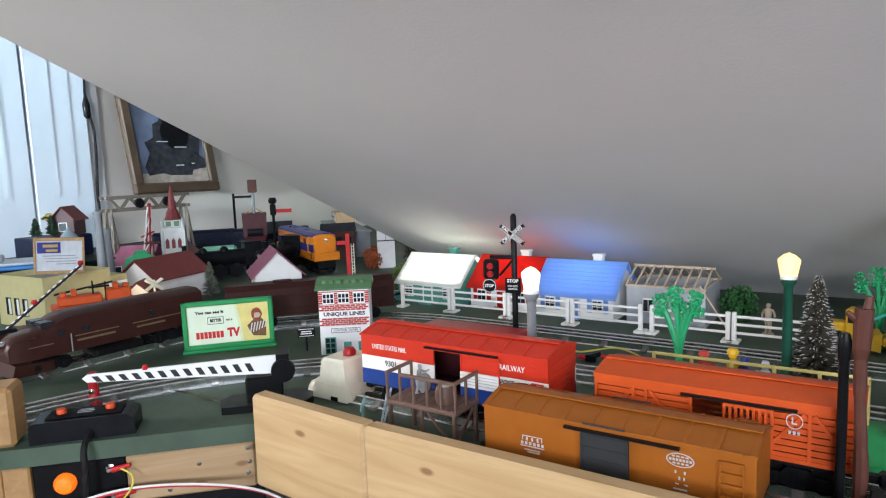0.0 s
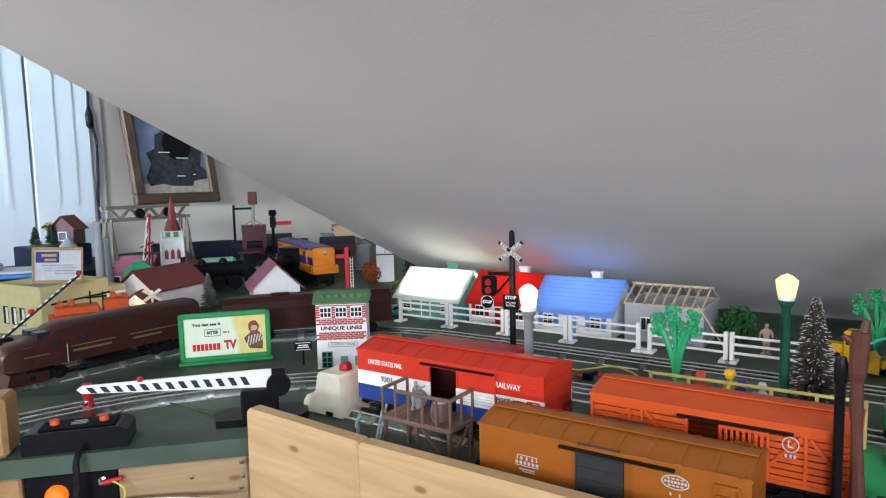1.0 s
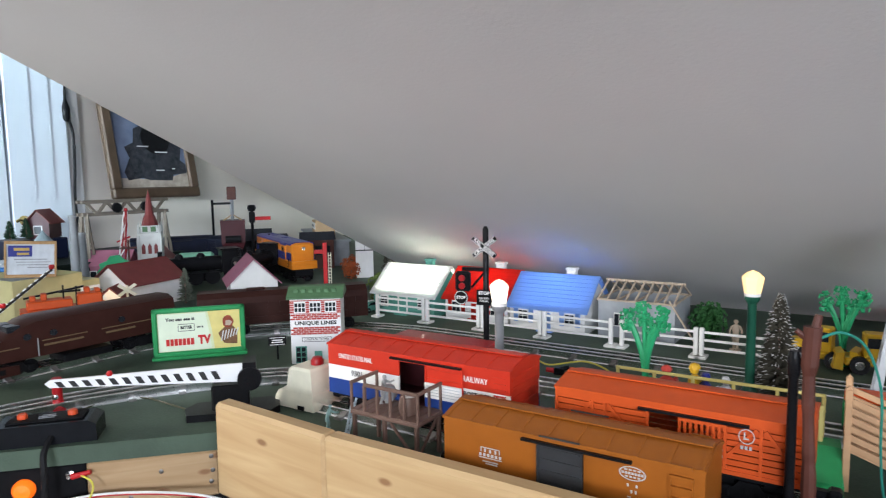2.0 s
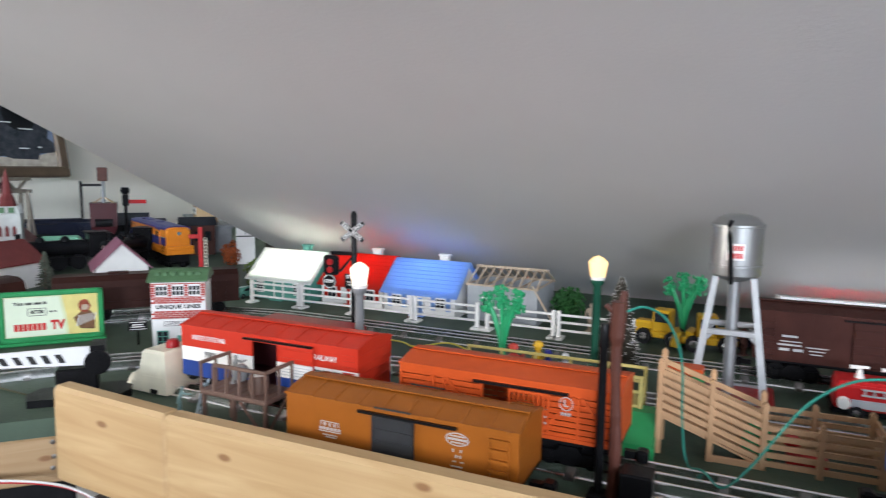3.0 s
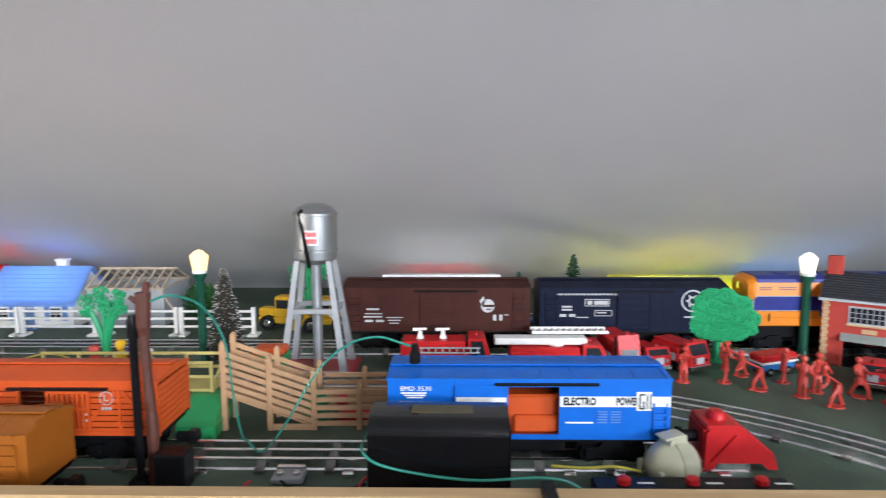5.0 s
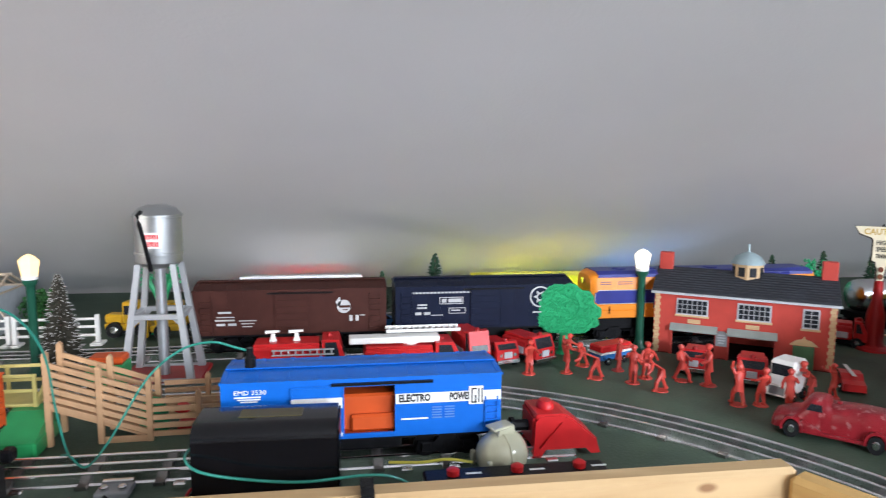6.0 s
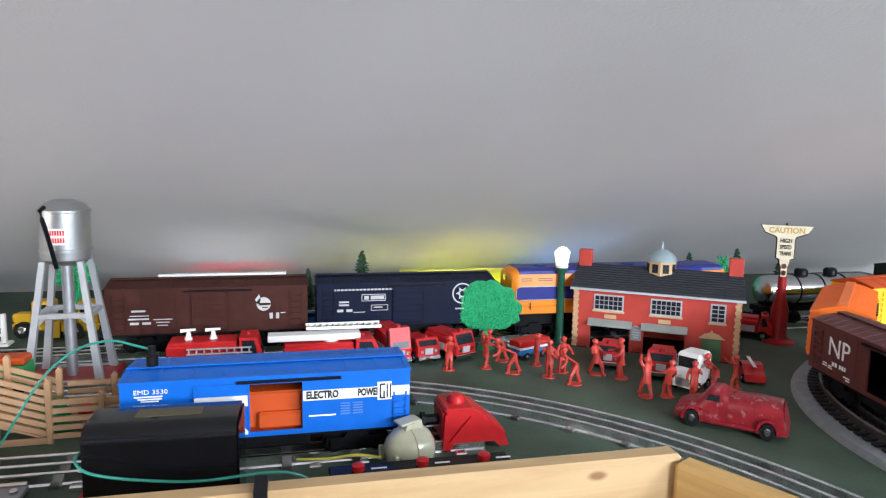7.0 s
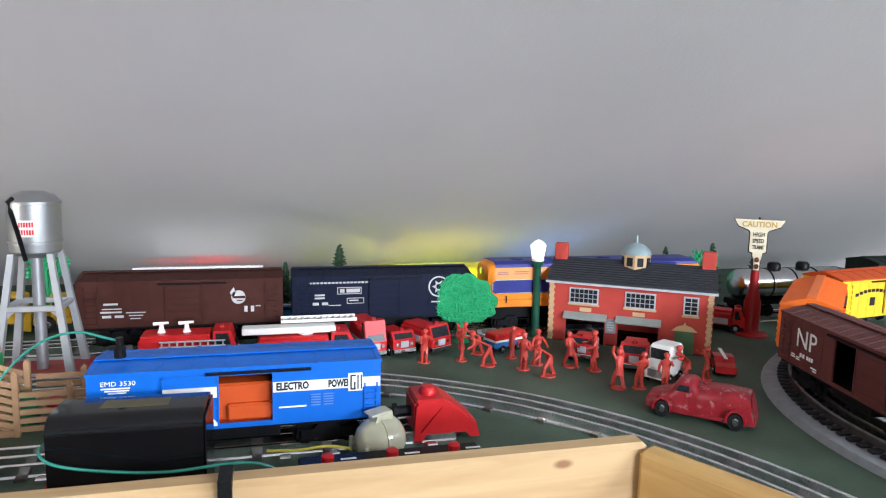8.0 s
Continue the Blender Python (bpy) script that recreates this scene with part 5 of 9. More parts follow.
rb = thing("track_bumper", pose(0.4545, Y_MAIN, 0, 0, 0, 0) @ Matrix.Diagonal((0.79, 0.95, 0.86, 1)), "bright red plastic track bumper with a round cap", "bumper")
part("shell", Mesh().prism([(-0.030, 0.004), (-0.028, 0.040), (-0.022, 0.045), (0.004, 0.045), (0.010, 0.042), (0.042, 0.018), (0.047, 0.004), (0.036, 0.004), (0.030, 0.010), (-0.016, 0.010), (-0.020, 0.004)], "y", -0.022, -0.017)
     .prism([(-0.030, 0.004), (-0.028, 0.040), (-0.022, 0.045), (0.004, 0.045), (0.010, 0.042), (0.042, 0.018), (0.047, 0.004), (0.036, 0.004), (0.030, 0.010), (-0.016, 0.010), (-0.020, 0.004)], "y", 0.017, 0.022)
     .bev(-0.028, 0.006, -0.0215, 0.0215, 0.0405, 0.0465, 0.002).prism([(0.004, 0.041), (0.004, 0.046), (0.012, 0.0425), (0.044, 0.018), (0.044, 0.013)], "y", -0.018, 0.018).box(-0.030, -0.024, -0.018, 0.018, 0.012, 0.042), "red_plastic", rb)
part("brace", Mesh().bar((-0.022, -0.0225, 0.012), (0.002, -0.0225, 0.038), 0.003, 0.002), "red_plastic", rb)
part("cap", Mesh().lathe([(0.010, 0), (0.010, 0.004), (0.007, 0.008), (0, 0.009)], -0.010, 0, 0.046, n=16), "red_plastic", rb, smooth=True)
part("plunger", Mesh().rod((-0.046, 0, 0.028), (-0.030, 0, 0.028), 0.006).rod((-0.050, 0, 0.028), (-0.046, 0, 0.028), 0.009), "black_plastic", rb)

# mail unloading platform
pf = thing("loading_platform", pose(-0.352, 0.493, 0, 0, 0, 0) @ Matrix.Diagonal((0.86, 0.95, 1.05, 1)), "brown plastic loading platform with railings beside the mail car", "platform")
part("deck", Mesh().bev(-0.048, 0.044, -0.022, 0.022, 0.034, 0.038, 0.001), "brown_plastic", pf)
for i in range(9):
    part("plank", Mesh().bev(-0.0475 + i * 0.0102, -0.0382 + i * 0.0102, -0.0215, 0.0215, 0.038, 0.0388, 0.0003), "brown_plastic", pf)
for x, y in ((-0.044, -0.019), (0.040, -0.019), (0.040, 0.019), (-0.044, 0.019), (-0.002, -0.019)):
    part("leg", Mesh().bev(x - 0.002, x + 0.002, y - 0.002, y + 0.002, 0.0, 0.034, 0.0004), "brown_plastic", pf)
for x, y in [(-0.046 + 0.0178 * i, -0.0205) for i in range(6)] + [(-0.046, 0.0), (-0.046, 0.02), (0.042, 0.0), (0.042, 0.020)]:
    part("rail_post", Mesh().bev(x - 0.0013, x + 0.0013, y - 0.0013, y + 0.0013, 0.038, 0.062, 0.0003), "brown_plastic", pf)
part("handrail", Mesh().bev(-0.028, 0.044, -0.0225, -0.0190, 0.0615, 0.0645, 0.0006), "brown_plastic", pf)
part("handrail", Mesh().bev(-0.048, -0.0445, -0.022, 0.022, 0.0615, 0.0645, 0.0006), "brown_plastic", pf)
part("handrail", Mesh().bev(0.0405, 0.044, -0.019, 0.022, 0.0615, 0.0645, 0.0006), "brown_plastic", pf)
part("brace", Mesh().bar((0.040, -0.019, 0.004), (0.040, 0.016, 0.033), 0.0022), "brown_plastic", pf)
part("brace", Mesh().bar((0.036, -0.019, 0.006), (0.006, -0.019, 0.033), 0.0022), "brown_plastic", pf)
part("barrel", Mesh().lathe([(0.009, 0), (0.0105, 0.006), (0.0105, 0.010), (0.009, 0.016), (0.0078, 0.016), (0.0078, 0.0145), (0, 0.0145)], 0.018, -0.004, 0.0388, n=16), "brown_plastic", pf, smooth=True)
part("barrel_top", Mesh().lathe([(0.0075, 0), (0.0075, 0.0008), (0, 0.0008)], 0.018, -0.004, 0.0534, n=16), "white_plastic", pf)
part("mail_sack", Mesh().ball((-0.022, 0.012, 0.048), 0.009, 10, 1.0, 0.0015, 3), "grey_plastic", pf, smooth=True)
ld = thing("ladder", pose(-0.418, 0.494, 0, -14, 0, -70), "small grey plastic ladder leaning on the platform", "ladder")
part("rail", Mesh().box(-0.0065, -0.005, -0.001, 0.001, 0, 0.040), "ladder_blue", ld)
part("rail", Mesh().box(0.005, 0.0065, -0.001, 0.001, 0, 0.040), "ladder_blue", ld)
for i in range(6):
    part("rung", Mesh().box(-0.005, 0.005, -0.0008, 0.0008, 0.004 + i * 0.0062, 0.0055 + i * 0.0062), "ladder_blue", ld)


def toy_figure(m, mat, label, h=0.040, stride=0.010, lift=0.0, hat=True, base=True, group="toy figures", seed=0, bend=0.0):
    """One moulded plastic figure on a stand, kept plain."""
    rnd = random.Random(seed)
    s = h / 0.04
    ms = Mesh()
    if base:
        ms.lathe([(0.0075 * s, 0), (0.0070 * s, 0.0012), (0, 0.0012)], n=10)
    lean = (rnd.uniform(-0.004, 0.005) + bend) * s
    hip, neck = Vector((0, 0, 0.019 * s)), Vector((lean, 0, 0.0325 * s))
    for sd in (-1, 1):
        foot = Vector((sd * stride * 0.5 * s, sd * 0.002 * s, 0.001))
        knee = Vector((sd * stride * 0.32 * s + 0.0015 * s, sd * 0.002 * s, 0.010 * s))
        ms.rod(foot, knee, 0.0016 * s, 0.0020 * s, 6).rod(knee, hip + Vector((0, sd * 0.0018 * s, 0)), 0.0020 * s, 0.0026 * s, 6)
        ms.box(foot.x - 0.0015 * s, foot.x + 0.003 * s, foot.y - 0.0013 * s, foot.y + 0.0013 * s, 0.001, 0.0028 * s)
        sh = neck + Vector((0, sd * 0.0045 * s, -0.002 * s))
        a = rnd.uniform(-0.3, 1.2) + lift
        el = sh + Vector((0.006 * s * math.sin(a), sd * 0.0025 * s, -0.006 * s * math.cos(a)))
        b2 = a + rnd.uniform(0.3, 1.1)
        hd = el + Vector((0.0065 * s * math.sin(b2), 0, -0.0065 * s * math.cos(b2)))
        ms.rod(sh, el, 0.0017 * s, 0.0015 * s, 6).rod(el, hd, 0.0015 * s, 0.0012 * s, 6)
    ms.rings([[p + Vector((rx * math.cos(2 * math.pi * j / 8), ry * math.sin(2 * math.pi * j / 8), 0)) for j in range(8)] for p, rx, ry in ((hip - Vector((0, 0, 0.005 * s)), 0.0040 * s, 0.0048 * s), (hip + Vector((0, 0, 0.003 * s)), 0.0028 * s, 0.0038 * s), (neck - Vector((0, 0, 0.002 * s)), 0.0034 * s, 0.0052 * s), (neck + Vector((0, 0, 0.001 * s)), 0.0014 * s, 0.0016 * s))])
    ms.ball(neck + Vector((0.0004, 0, 0.0040 * s)), 0.0029 * s, 8, 1.15)
    if hat:
        ms.lathe([(0.0036 * s, 0), (0.0034 * s, 0.0006 * s), (0.0027 * s, 0.0022 * s), (0.001 * s, 0.0030 * s), (0, 0.0030 * s)], neck.x, 0, neck.z + 0.0046 * s, n=8)
    return solid("toy_figure", ms, mat, m, label, "figurine", group, smooth=True)


toy_figure(pose(-0.447, 0.498, 0, 0, 0, 60), "figure_teal", "small toy worker in a pale teal shirt", 0.027, 0.004, hat=False, base=False, seed=2)
toy_figure(pose(-0.372, 0.497, 0.0408, 0, 0, 20), "figure_grey", "grey toy mail worker on the platform", 0.030, 0.006, hat=False, base=False, seed=5)

# poles and box beside the main track
bp = thing("signal_pole", pose(-0.0235, 0.508, 0), "tall black round signal post on a box base", "post")
part("post", Mesh().lathe([(0.0033, 0), (0.0033, 0.118), (0.0042, 0.120), (0.0042, 0.132), (0.0030, 0.137), (0, 0.137)], n=12), "black_plastic", bp, smooth=True)
part("base", Mesh().bev(-0.008, 0.008, -0.008, 0.008, 0, 0.004, 0.001), "black_plastic", bp)
rp = thing("telegraph_pole", pose(-0.013, 0.507, 0), "rough red-brown plastic telegraph pole", "post")
pm = Mesh()
rg = []
rnd = random.Random(4)
for k in range(24):
    z = 0.155 * k / 23
    r = 0.0050 - 0.0018 * k / 23 + (0.0022 if k > 18 else 0) + rnd.uniform(-0.0004, 0.0006)
    rg.append([Vector((0.0012 * math.sin(z * 40) + r * math.cos(2 * math.pi * j / 9), r * math.sin(2 * math.pi * j / 9), z)) for j in range(9)])
pm.rings(rg)
part("trunk", pm, "brown_red", rp)
part("spur", Mesh().rod((0.001, 0, 0.143), (-0.010, -0.002, 0.152), 0.003, 0.0018).rod((0.001, 0, 0.150), (0.003, 0.001, 0.163), 0.0035, 0.0025), "brown_red", rp)
solid("relay_box", Mesh().bev(-0.012, 0.012, -0.011, 0.011, 0, 0.030, 0.0015), "black_plastic", pose(0.006, 0.502, 0), "small black relay box beside the rails", "box")

# black transformer, buttons and the grey tank
tf = thing("transformer", pose(0.2155, 0.468, 0, 0, 0, -1.5) @ Matrix.Diagonal((1, 1, 0.935, 1)), "glossy black metal transformer box with a brass label", "transformer")
part("case", Mesh().prism([(-0.025, 0.0), (0.026, 0.0), (0.026, 0.075), (0.022, 0.080), (0.014, 0.0815)] + [(-0.013 - 0.012 * math.sin(radians(a)), 0.0705 + 0.012 * math.cos(radians(a))) for a in range(0, 91, 5)], "x", -0.049, 0.049), "transformer_black", tf, smooth=True)
part("end_seam", Mesh().bev(0.0492, 0.0505, -0.0235, 0.0245, 0.001, 0.077, 0.0005), "transformer_black", tf)
part("label", Mesh().box(-0.020, 0.024, -0.010, 0.007, 0.0812, 0.0823, pose(0, 0, 0, -2.1, 0, 0)), "brass_plate", tf, "worn brass label")

# ---- along the main track, to the right ----
gt = thing("grey_tank", pose(0.396, 0.503, 0, 0, 0, 20), "cream-grey round cast tank with bolts and a square cap", "tank")
part("drum", Mesh().lathe([(0, -0.0215), (0.0075, -0.0205), (0.0130, -0.0170), (0.0175, -0.0105), (0.0195, -0.003), (0.0198, 0.003), (0.0188, 0.0080), (0.0190, 0.0095), (0.0165, 0.0140), (0.0115, 0.0185), (0.0060, 0.0205), (0, 0.0210)], n=28, m=pose(0, 0, 0.0200, 0, 90, 0)), "gauge_cream", gt, smooth=True)
part("seam", Mesh().lathe([(0.0196, -0.0012), (0.0205, -0.0008), (0.0205, 0.0008), (0.0196, 0.0012)], n=28, m=pose(-0.002, 0, 0.0200, 0, 90, 0)), "gauge_cream", gt, smooth=True)
part("cap", Mesh().prism([(-0.008, 0.036), (0.009, 0.036), (0.0075, 0.0450), (-0.006, 0.0435)], "y", -0.0065, 0.0065).bev(-0.0078, 0.0095, -0.0072, 0.0072, 0.0428, 0.0450, 0.0008, pose(0, 0, -0.0002, 0, -5, 0)), "gauge_cream", gt)
part("boss", Mesh().lathe([(0.0050, -0.004), (0.0050, 0.002), (0.003, 0.0032), (0, 0.0035)], n=12, m=pose(0.006, -0.0178, 0.013, 90, 0, 0)), "gauge_cream", gt, smooth=True)
part("bolt", Mesh().lathe([(0.0020, -0.001), (0.0020, 0.0022), (0, 0.0026)], n=8, m=pose(0.006, -0.0208, 0.013, 90, 0, 0)), "rail_dull", gt)
part("lug", Mesh().bev(-0.0215, -0.0175, -0.0150, -0.0110, 0.009, 0.022, 0.0008).bev(-0.0215, -0.0175, 0.0110, 0.0150, 0.009, 0.022, 0.0008), "gauge_cream", gt)
part("foot", Mesh().bev(-0.012, 0.012, -0.010, 0.010, 0, 0.0035, 0.001), "gauge_cream", gt)
bs = thing("button_strip", pose(0.400, 0.4690, 0, 0, 0, 0), "low black control strip with red buttons", "controller")
part("strip", Mesh().bev(-0.072, 0.072, -0.011, 0.011, 0, 0.021, 0.0015), "black_plastic", bs)
for x in (-0.05, 0.0, 0.05):
    part("button", Mesh().lathe([(0.005, 0), (0.005, 0.004), (0.003, 0.0055), (0, 0.0055)], x, 0, 0.021, n=12), "red_plastic", bs, smooth=True)
    part("print", Mesh().box(x + 0.010, x + 0.022, -0.0012, 0.0012, 0.021, 0.0213), "lettering_white", bs)
lk = thing("lockon", pose(0.0935, 0.514, 0) @ Matrix.Diagonal((0.74, 0.85, 0.85, 1)), "silver track lock-on clip with two screw heads", "lock-on")
part("plate", Mesh().bev(-0.017, 0.017, -0.012, 0.012, 0.001, 0.007, 0.001), "grey_plastic", lk)
part("clip", Mesh().bev(-0.016, 0.016, 0.008, 0.013, 0.006, 0.010, 0.001), "chrome", lk)
for x in (-0.009, 0.009):
    part("screw", Mesh().lathe([(0.0042, 0), (0.0042, 0.003), (0.003, 0.004), (0, 0.004)], x, -0.004, 0.007, n=12), "chrome", lk, smooth=True)
for x in (0.02, 0.14, 0.32, 0.36, 0.445):
    solid("track_pin", Mesh().bev(-0.005, 0.005, -0.004, 0.004, 0, 0.0045, 0.001), "rail_steel", pose(x, Y_MAIN - 0.0285, 0), "bright steel tie end clip", "clip", "tie clips")

wire("wire", [(0.305, 0.52, 0.010), (0.33, 0.512, 0.012), (0.352, 0.506, 0.016), (0.372, 0.502, 0.014)], 0.0012, "yellow_wire", "yellow wire beside the rails")
wire("wire", [(0.040, 0.556, 0.016), (0.050, 0.545, 0.020), (0.064, 0.540, 0.012), (0.082, 0.540, 0.032), (0.108, 0.540, 0.075), (0.124, 0.540, 0.094), (0.141, 0.540, 0.106), (0.155, 0.540, 0.1105), (0.168, 0.540, 0.1110), (0.182, 0.540, 0.1065), (0.1935, 0.540, 0.1030)], 0.0010, "teal_wire", "teal wire arching over to the blue car")
wire("wire", [(0.163, 0.492, 0.054), (0.1615, 0.468, 0.055), (0.1625, 0.443, 0.057), (0.174, 0.432, 0.0525), (0.202, 0.432, 0.0455), (0.241, 0.432, 0.041), (0.285, 0.434, 0.042), (0.308, 0.436, 0.036), (0.33, 0.440, 0.016)], 0.0010, "teal_wire", "teal wire along the board")
wire("wire", [(-0.008, 0.507, 0.148), (0.004, 0.520, 0.150), (0.018, 0.545, 0.135), (0.028, 0.565, 0.10), (0.030, 0.575, 0.05), (0.035, 0.578, 0.012), (0.05, 0.56, 0.004)], 0.0010, "teal_wire", "teal wire drooping from the brown pole")
wire("wire", [(0.066, 0.50, 0.006), (0.06, 0.485, 0.004), (0.045, 0.46, 0.003), (0.03, 0.44, 0.003)], 0.0011, "red_wire", "thin red wire from the lock-on")
wire("wire", [(0.165, 0.478, 0.022), (0.158, 0.47, 0.02), (0.15, 0.45, 0.008), (0.13, 0.43, 0.004), (0.11, 0.415, 0.003)], 0.0012, "red_wire", "red wire beside the transformer")
wire("wire", [(0.09, 0.50, 0.006), (0.11, 0.485, 0.003), (0.13, 0.482, 0.003), (0.158, 0.492, 0.008)], 0.0011, "black_rubber", "thin black wire on the table")


def stock_pen(m):
    """Picket ramp and pen of tan plastic."""
    p = thing("cattle_pen", m, "tan plastic cattle ramp and pen fence", "fence")
    def run(x0, z0a, x1, z0b, y, n, gap, h):
        for k in range(n):
            a, b = z0a + k * gap, z0b + k * gap
            part("slat", Mesh().prism([(x0, a), (x1, b), (x1, b + h), (x0, a + h)], "y", y - 0.0012, y + 0.0012), "tan_plastic", p)
    def post(x, y, z0, z1):
        part("post", Mesh().bev(x - 0.0026, x + 0.0026, y - 0.0026, y + 0.0026, z0, z1 - 0.003, 0.0006).prism([(x - 0.0026, z1 - 0.003), (x + 0.0026, z1 - 0.003), (x, z1)], "y", y - 0.0024, y + 0.0024), "tan_plastic", p)
    for y in (0.0, 0.034):
        run(0.0, 0.036, 0.085, 0.006, y, 6, 0.0075, 0.0048)
        post(0.0, y, 0.0, 0.088)
        post(0.043, y, 0.0, 0.074)
        post(0.085, y, 0.0, 0.060)
    part("ramp_floor", Mesh().prism([(0.0, 0.033), (0.085, 0.002), (0.085, 0.004), (0.0, 0.036)], "y", 0.001, 0.033), "tan_plastic", p)
    part("ramp_foot", Mesh().bev(0.042, 0.086, -0.0015, 0.0015, 0.0, 0.006, 0.0005), "tan_plastic", p)
    run(0.087, 0.004, 0.175, 0.004, 0.0, 5, 0.0078, 0.0046)
    run(0.087, 0.004, 0.175, 0.004, 0.052, 5, 0.0078, 0.0046)
    for x in (0.128, 0.172):
        post(x, 0.0, 0.0, 0.047)
        post(x, 0.052, 0.0, 0.047)
    for k in range(5):
        part("slat", Mesh().box(0.174, 0.1765, 0.0, 0.052, 0.004 + k * 0.0078, 0.0086 + k * 0.0078), "tan_plastic", p)
    return p


stock_pen(pose(0.008, 0.614, 0, 0, 0, 1.5))
solid("green_platform", Mesh().bev(-0.018, 0.018, -0.032, 0.032, 0.0, 0.016, 0.002).prism([(-0.032, 0.016), (0.032, 0.016), (0.032, 0.030), (0.012, 0.030)], "x", -0.017, 0.017), "green_plastic", pose(-0.012, 0.615, 0, 0, 0, 4), "green plastic stock platform beside the track", "platform")
solid("toy_animal_tray", Mesh().bev(-0.016, 0.016, -0.010, 0.010, 0, 0.010, 0.002).ball((-0.012, 0, 0.020), 0.008, 10, 0.7), "red_plastic", pose(0.128, 0.642, 0), "small red plastic trough in the pen", "trough")
solid("toy_mound", Mesh().lathe([(0.014, 0), (0.0145, 0.008), (0.013, 0.020), (0.008, 0.030), (0, 0.033)], n=14), "palm_green", pose(0.089, 0.642, 0.0), "bright green plastic mound in the pen", "toy", smooth=True)


def yellow_trestle(m):
    t = thing("cattle_walkway", m, "pale yellow plastic walkway railing behind the stock car", "railing")
    L = 0.190
    part("deck", Mesh().bev(0, L, -0.018, 0.018, 0.030, 0.033, 0.001), "trestle_yellow", t)
    for y in (-0.017, 0.017):
        for z in (0.044, 0.058):
            part("rail", Mesh().bev(0, L, y - 0.001, y + 0.001, z, z + 0.003, 0.0004), "trestle_yellow", t)
        for i in range(6):
            x = 0.002 + i * (L - 0.004) / 5
            part("post", Mesh().bev(x - 0.0016, x + 0.0016, y - 0.0016, y + 0.0016, 0.0, 0.061, 0.0004), "trestle_yellow", t)
    for x0 in (L - 0.001,):
        part("brace", Mesh().bar((x0, -0.017, 0.034), (x0, 0.017, 0.057), 0.002), "trestle_yellow", t)
        part("brace", Mesh().bar((x0, 0.017, 0.006), (x0, -0.017, 0.030), 0.002), "trestle_yellow", t)
    return t


yellow_trestle(pose(-0.200, 0.652, 0, 0, 0, 0.5))
for x, mat, h, s, what in ((-0.154, "red_figure", 0.064, 1, "red"), (-0.129, "truck_yellow", 0.069, 4, "yellow"), (-0.110, "loco_blue", 0.063, 6, "blue"), (-0.098, "figure_white", 0.060, 8, "white")):
    toy_figure(pose(x, 0.688, 0.0, 0, 0, 90 + 20 * s), mat, "small " + what + " painted toy onlooker behind the walkway", h, 0.004, hat=(s < 6), base=True, seed=s, group="onlookers at the walkway")

ck = thing("wire_clip", pose(-0.316, 0.794, 0.0, 0, 0, 10), "black wire clip with red rubber ends lying by the track", "clip")
part("body", Mesh().bev(-0.007, 0.007, -0.004, 0.004, 0.0, 0.0095, 0.0015).rod((0.0, 0, 0.006), (0.013, 0.002, 0.011), 0.0036, 0.0026), "black_plastic", ck)
part("red_end", Mesh().rod((-0.017, -0.002, 0.006), (-0.007, 0, 0.005), 0.0030, 0.0036, 8), "red_plastic", ck)
part("red_end", Mesh().rod((0.012, 0.002, 0.008), (0.028, 0.004, 0.0045), 0.0034, 0.0026, 8), "red_plastic", ck)

cr = thing("toy_crate_cart", pose(0.020, 0.735, 0.011), "green and orange toy crate cart behind the ramp", "cart")
part("box", Mesh().bev(-0.019, 0.019, -0.014, 0.014, 0.006, 0.030, 0.001), "green_plastic", cr)
part("load", Mesh().bev(-0.018, 0.018, -0.013, 0.013, 0.030, 0.038, 0.002), "stock_orange", cr)
for x in (-0.012, 0.012):
    part("wheel", Mesh().lathe([(0, -0.0015), (0.006, -0.0015), (0.006, 0.0015), (0, 0.0015)], n=12, m=pose(x, -0.0145, 0.006, 90, 0, 0)), "black_rubber", cr)


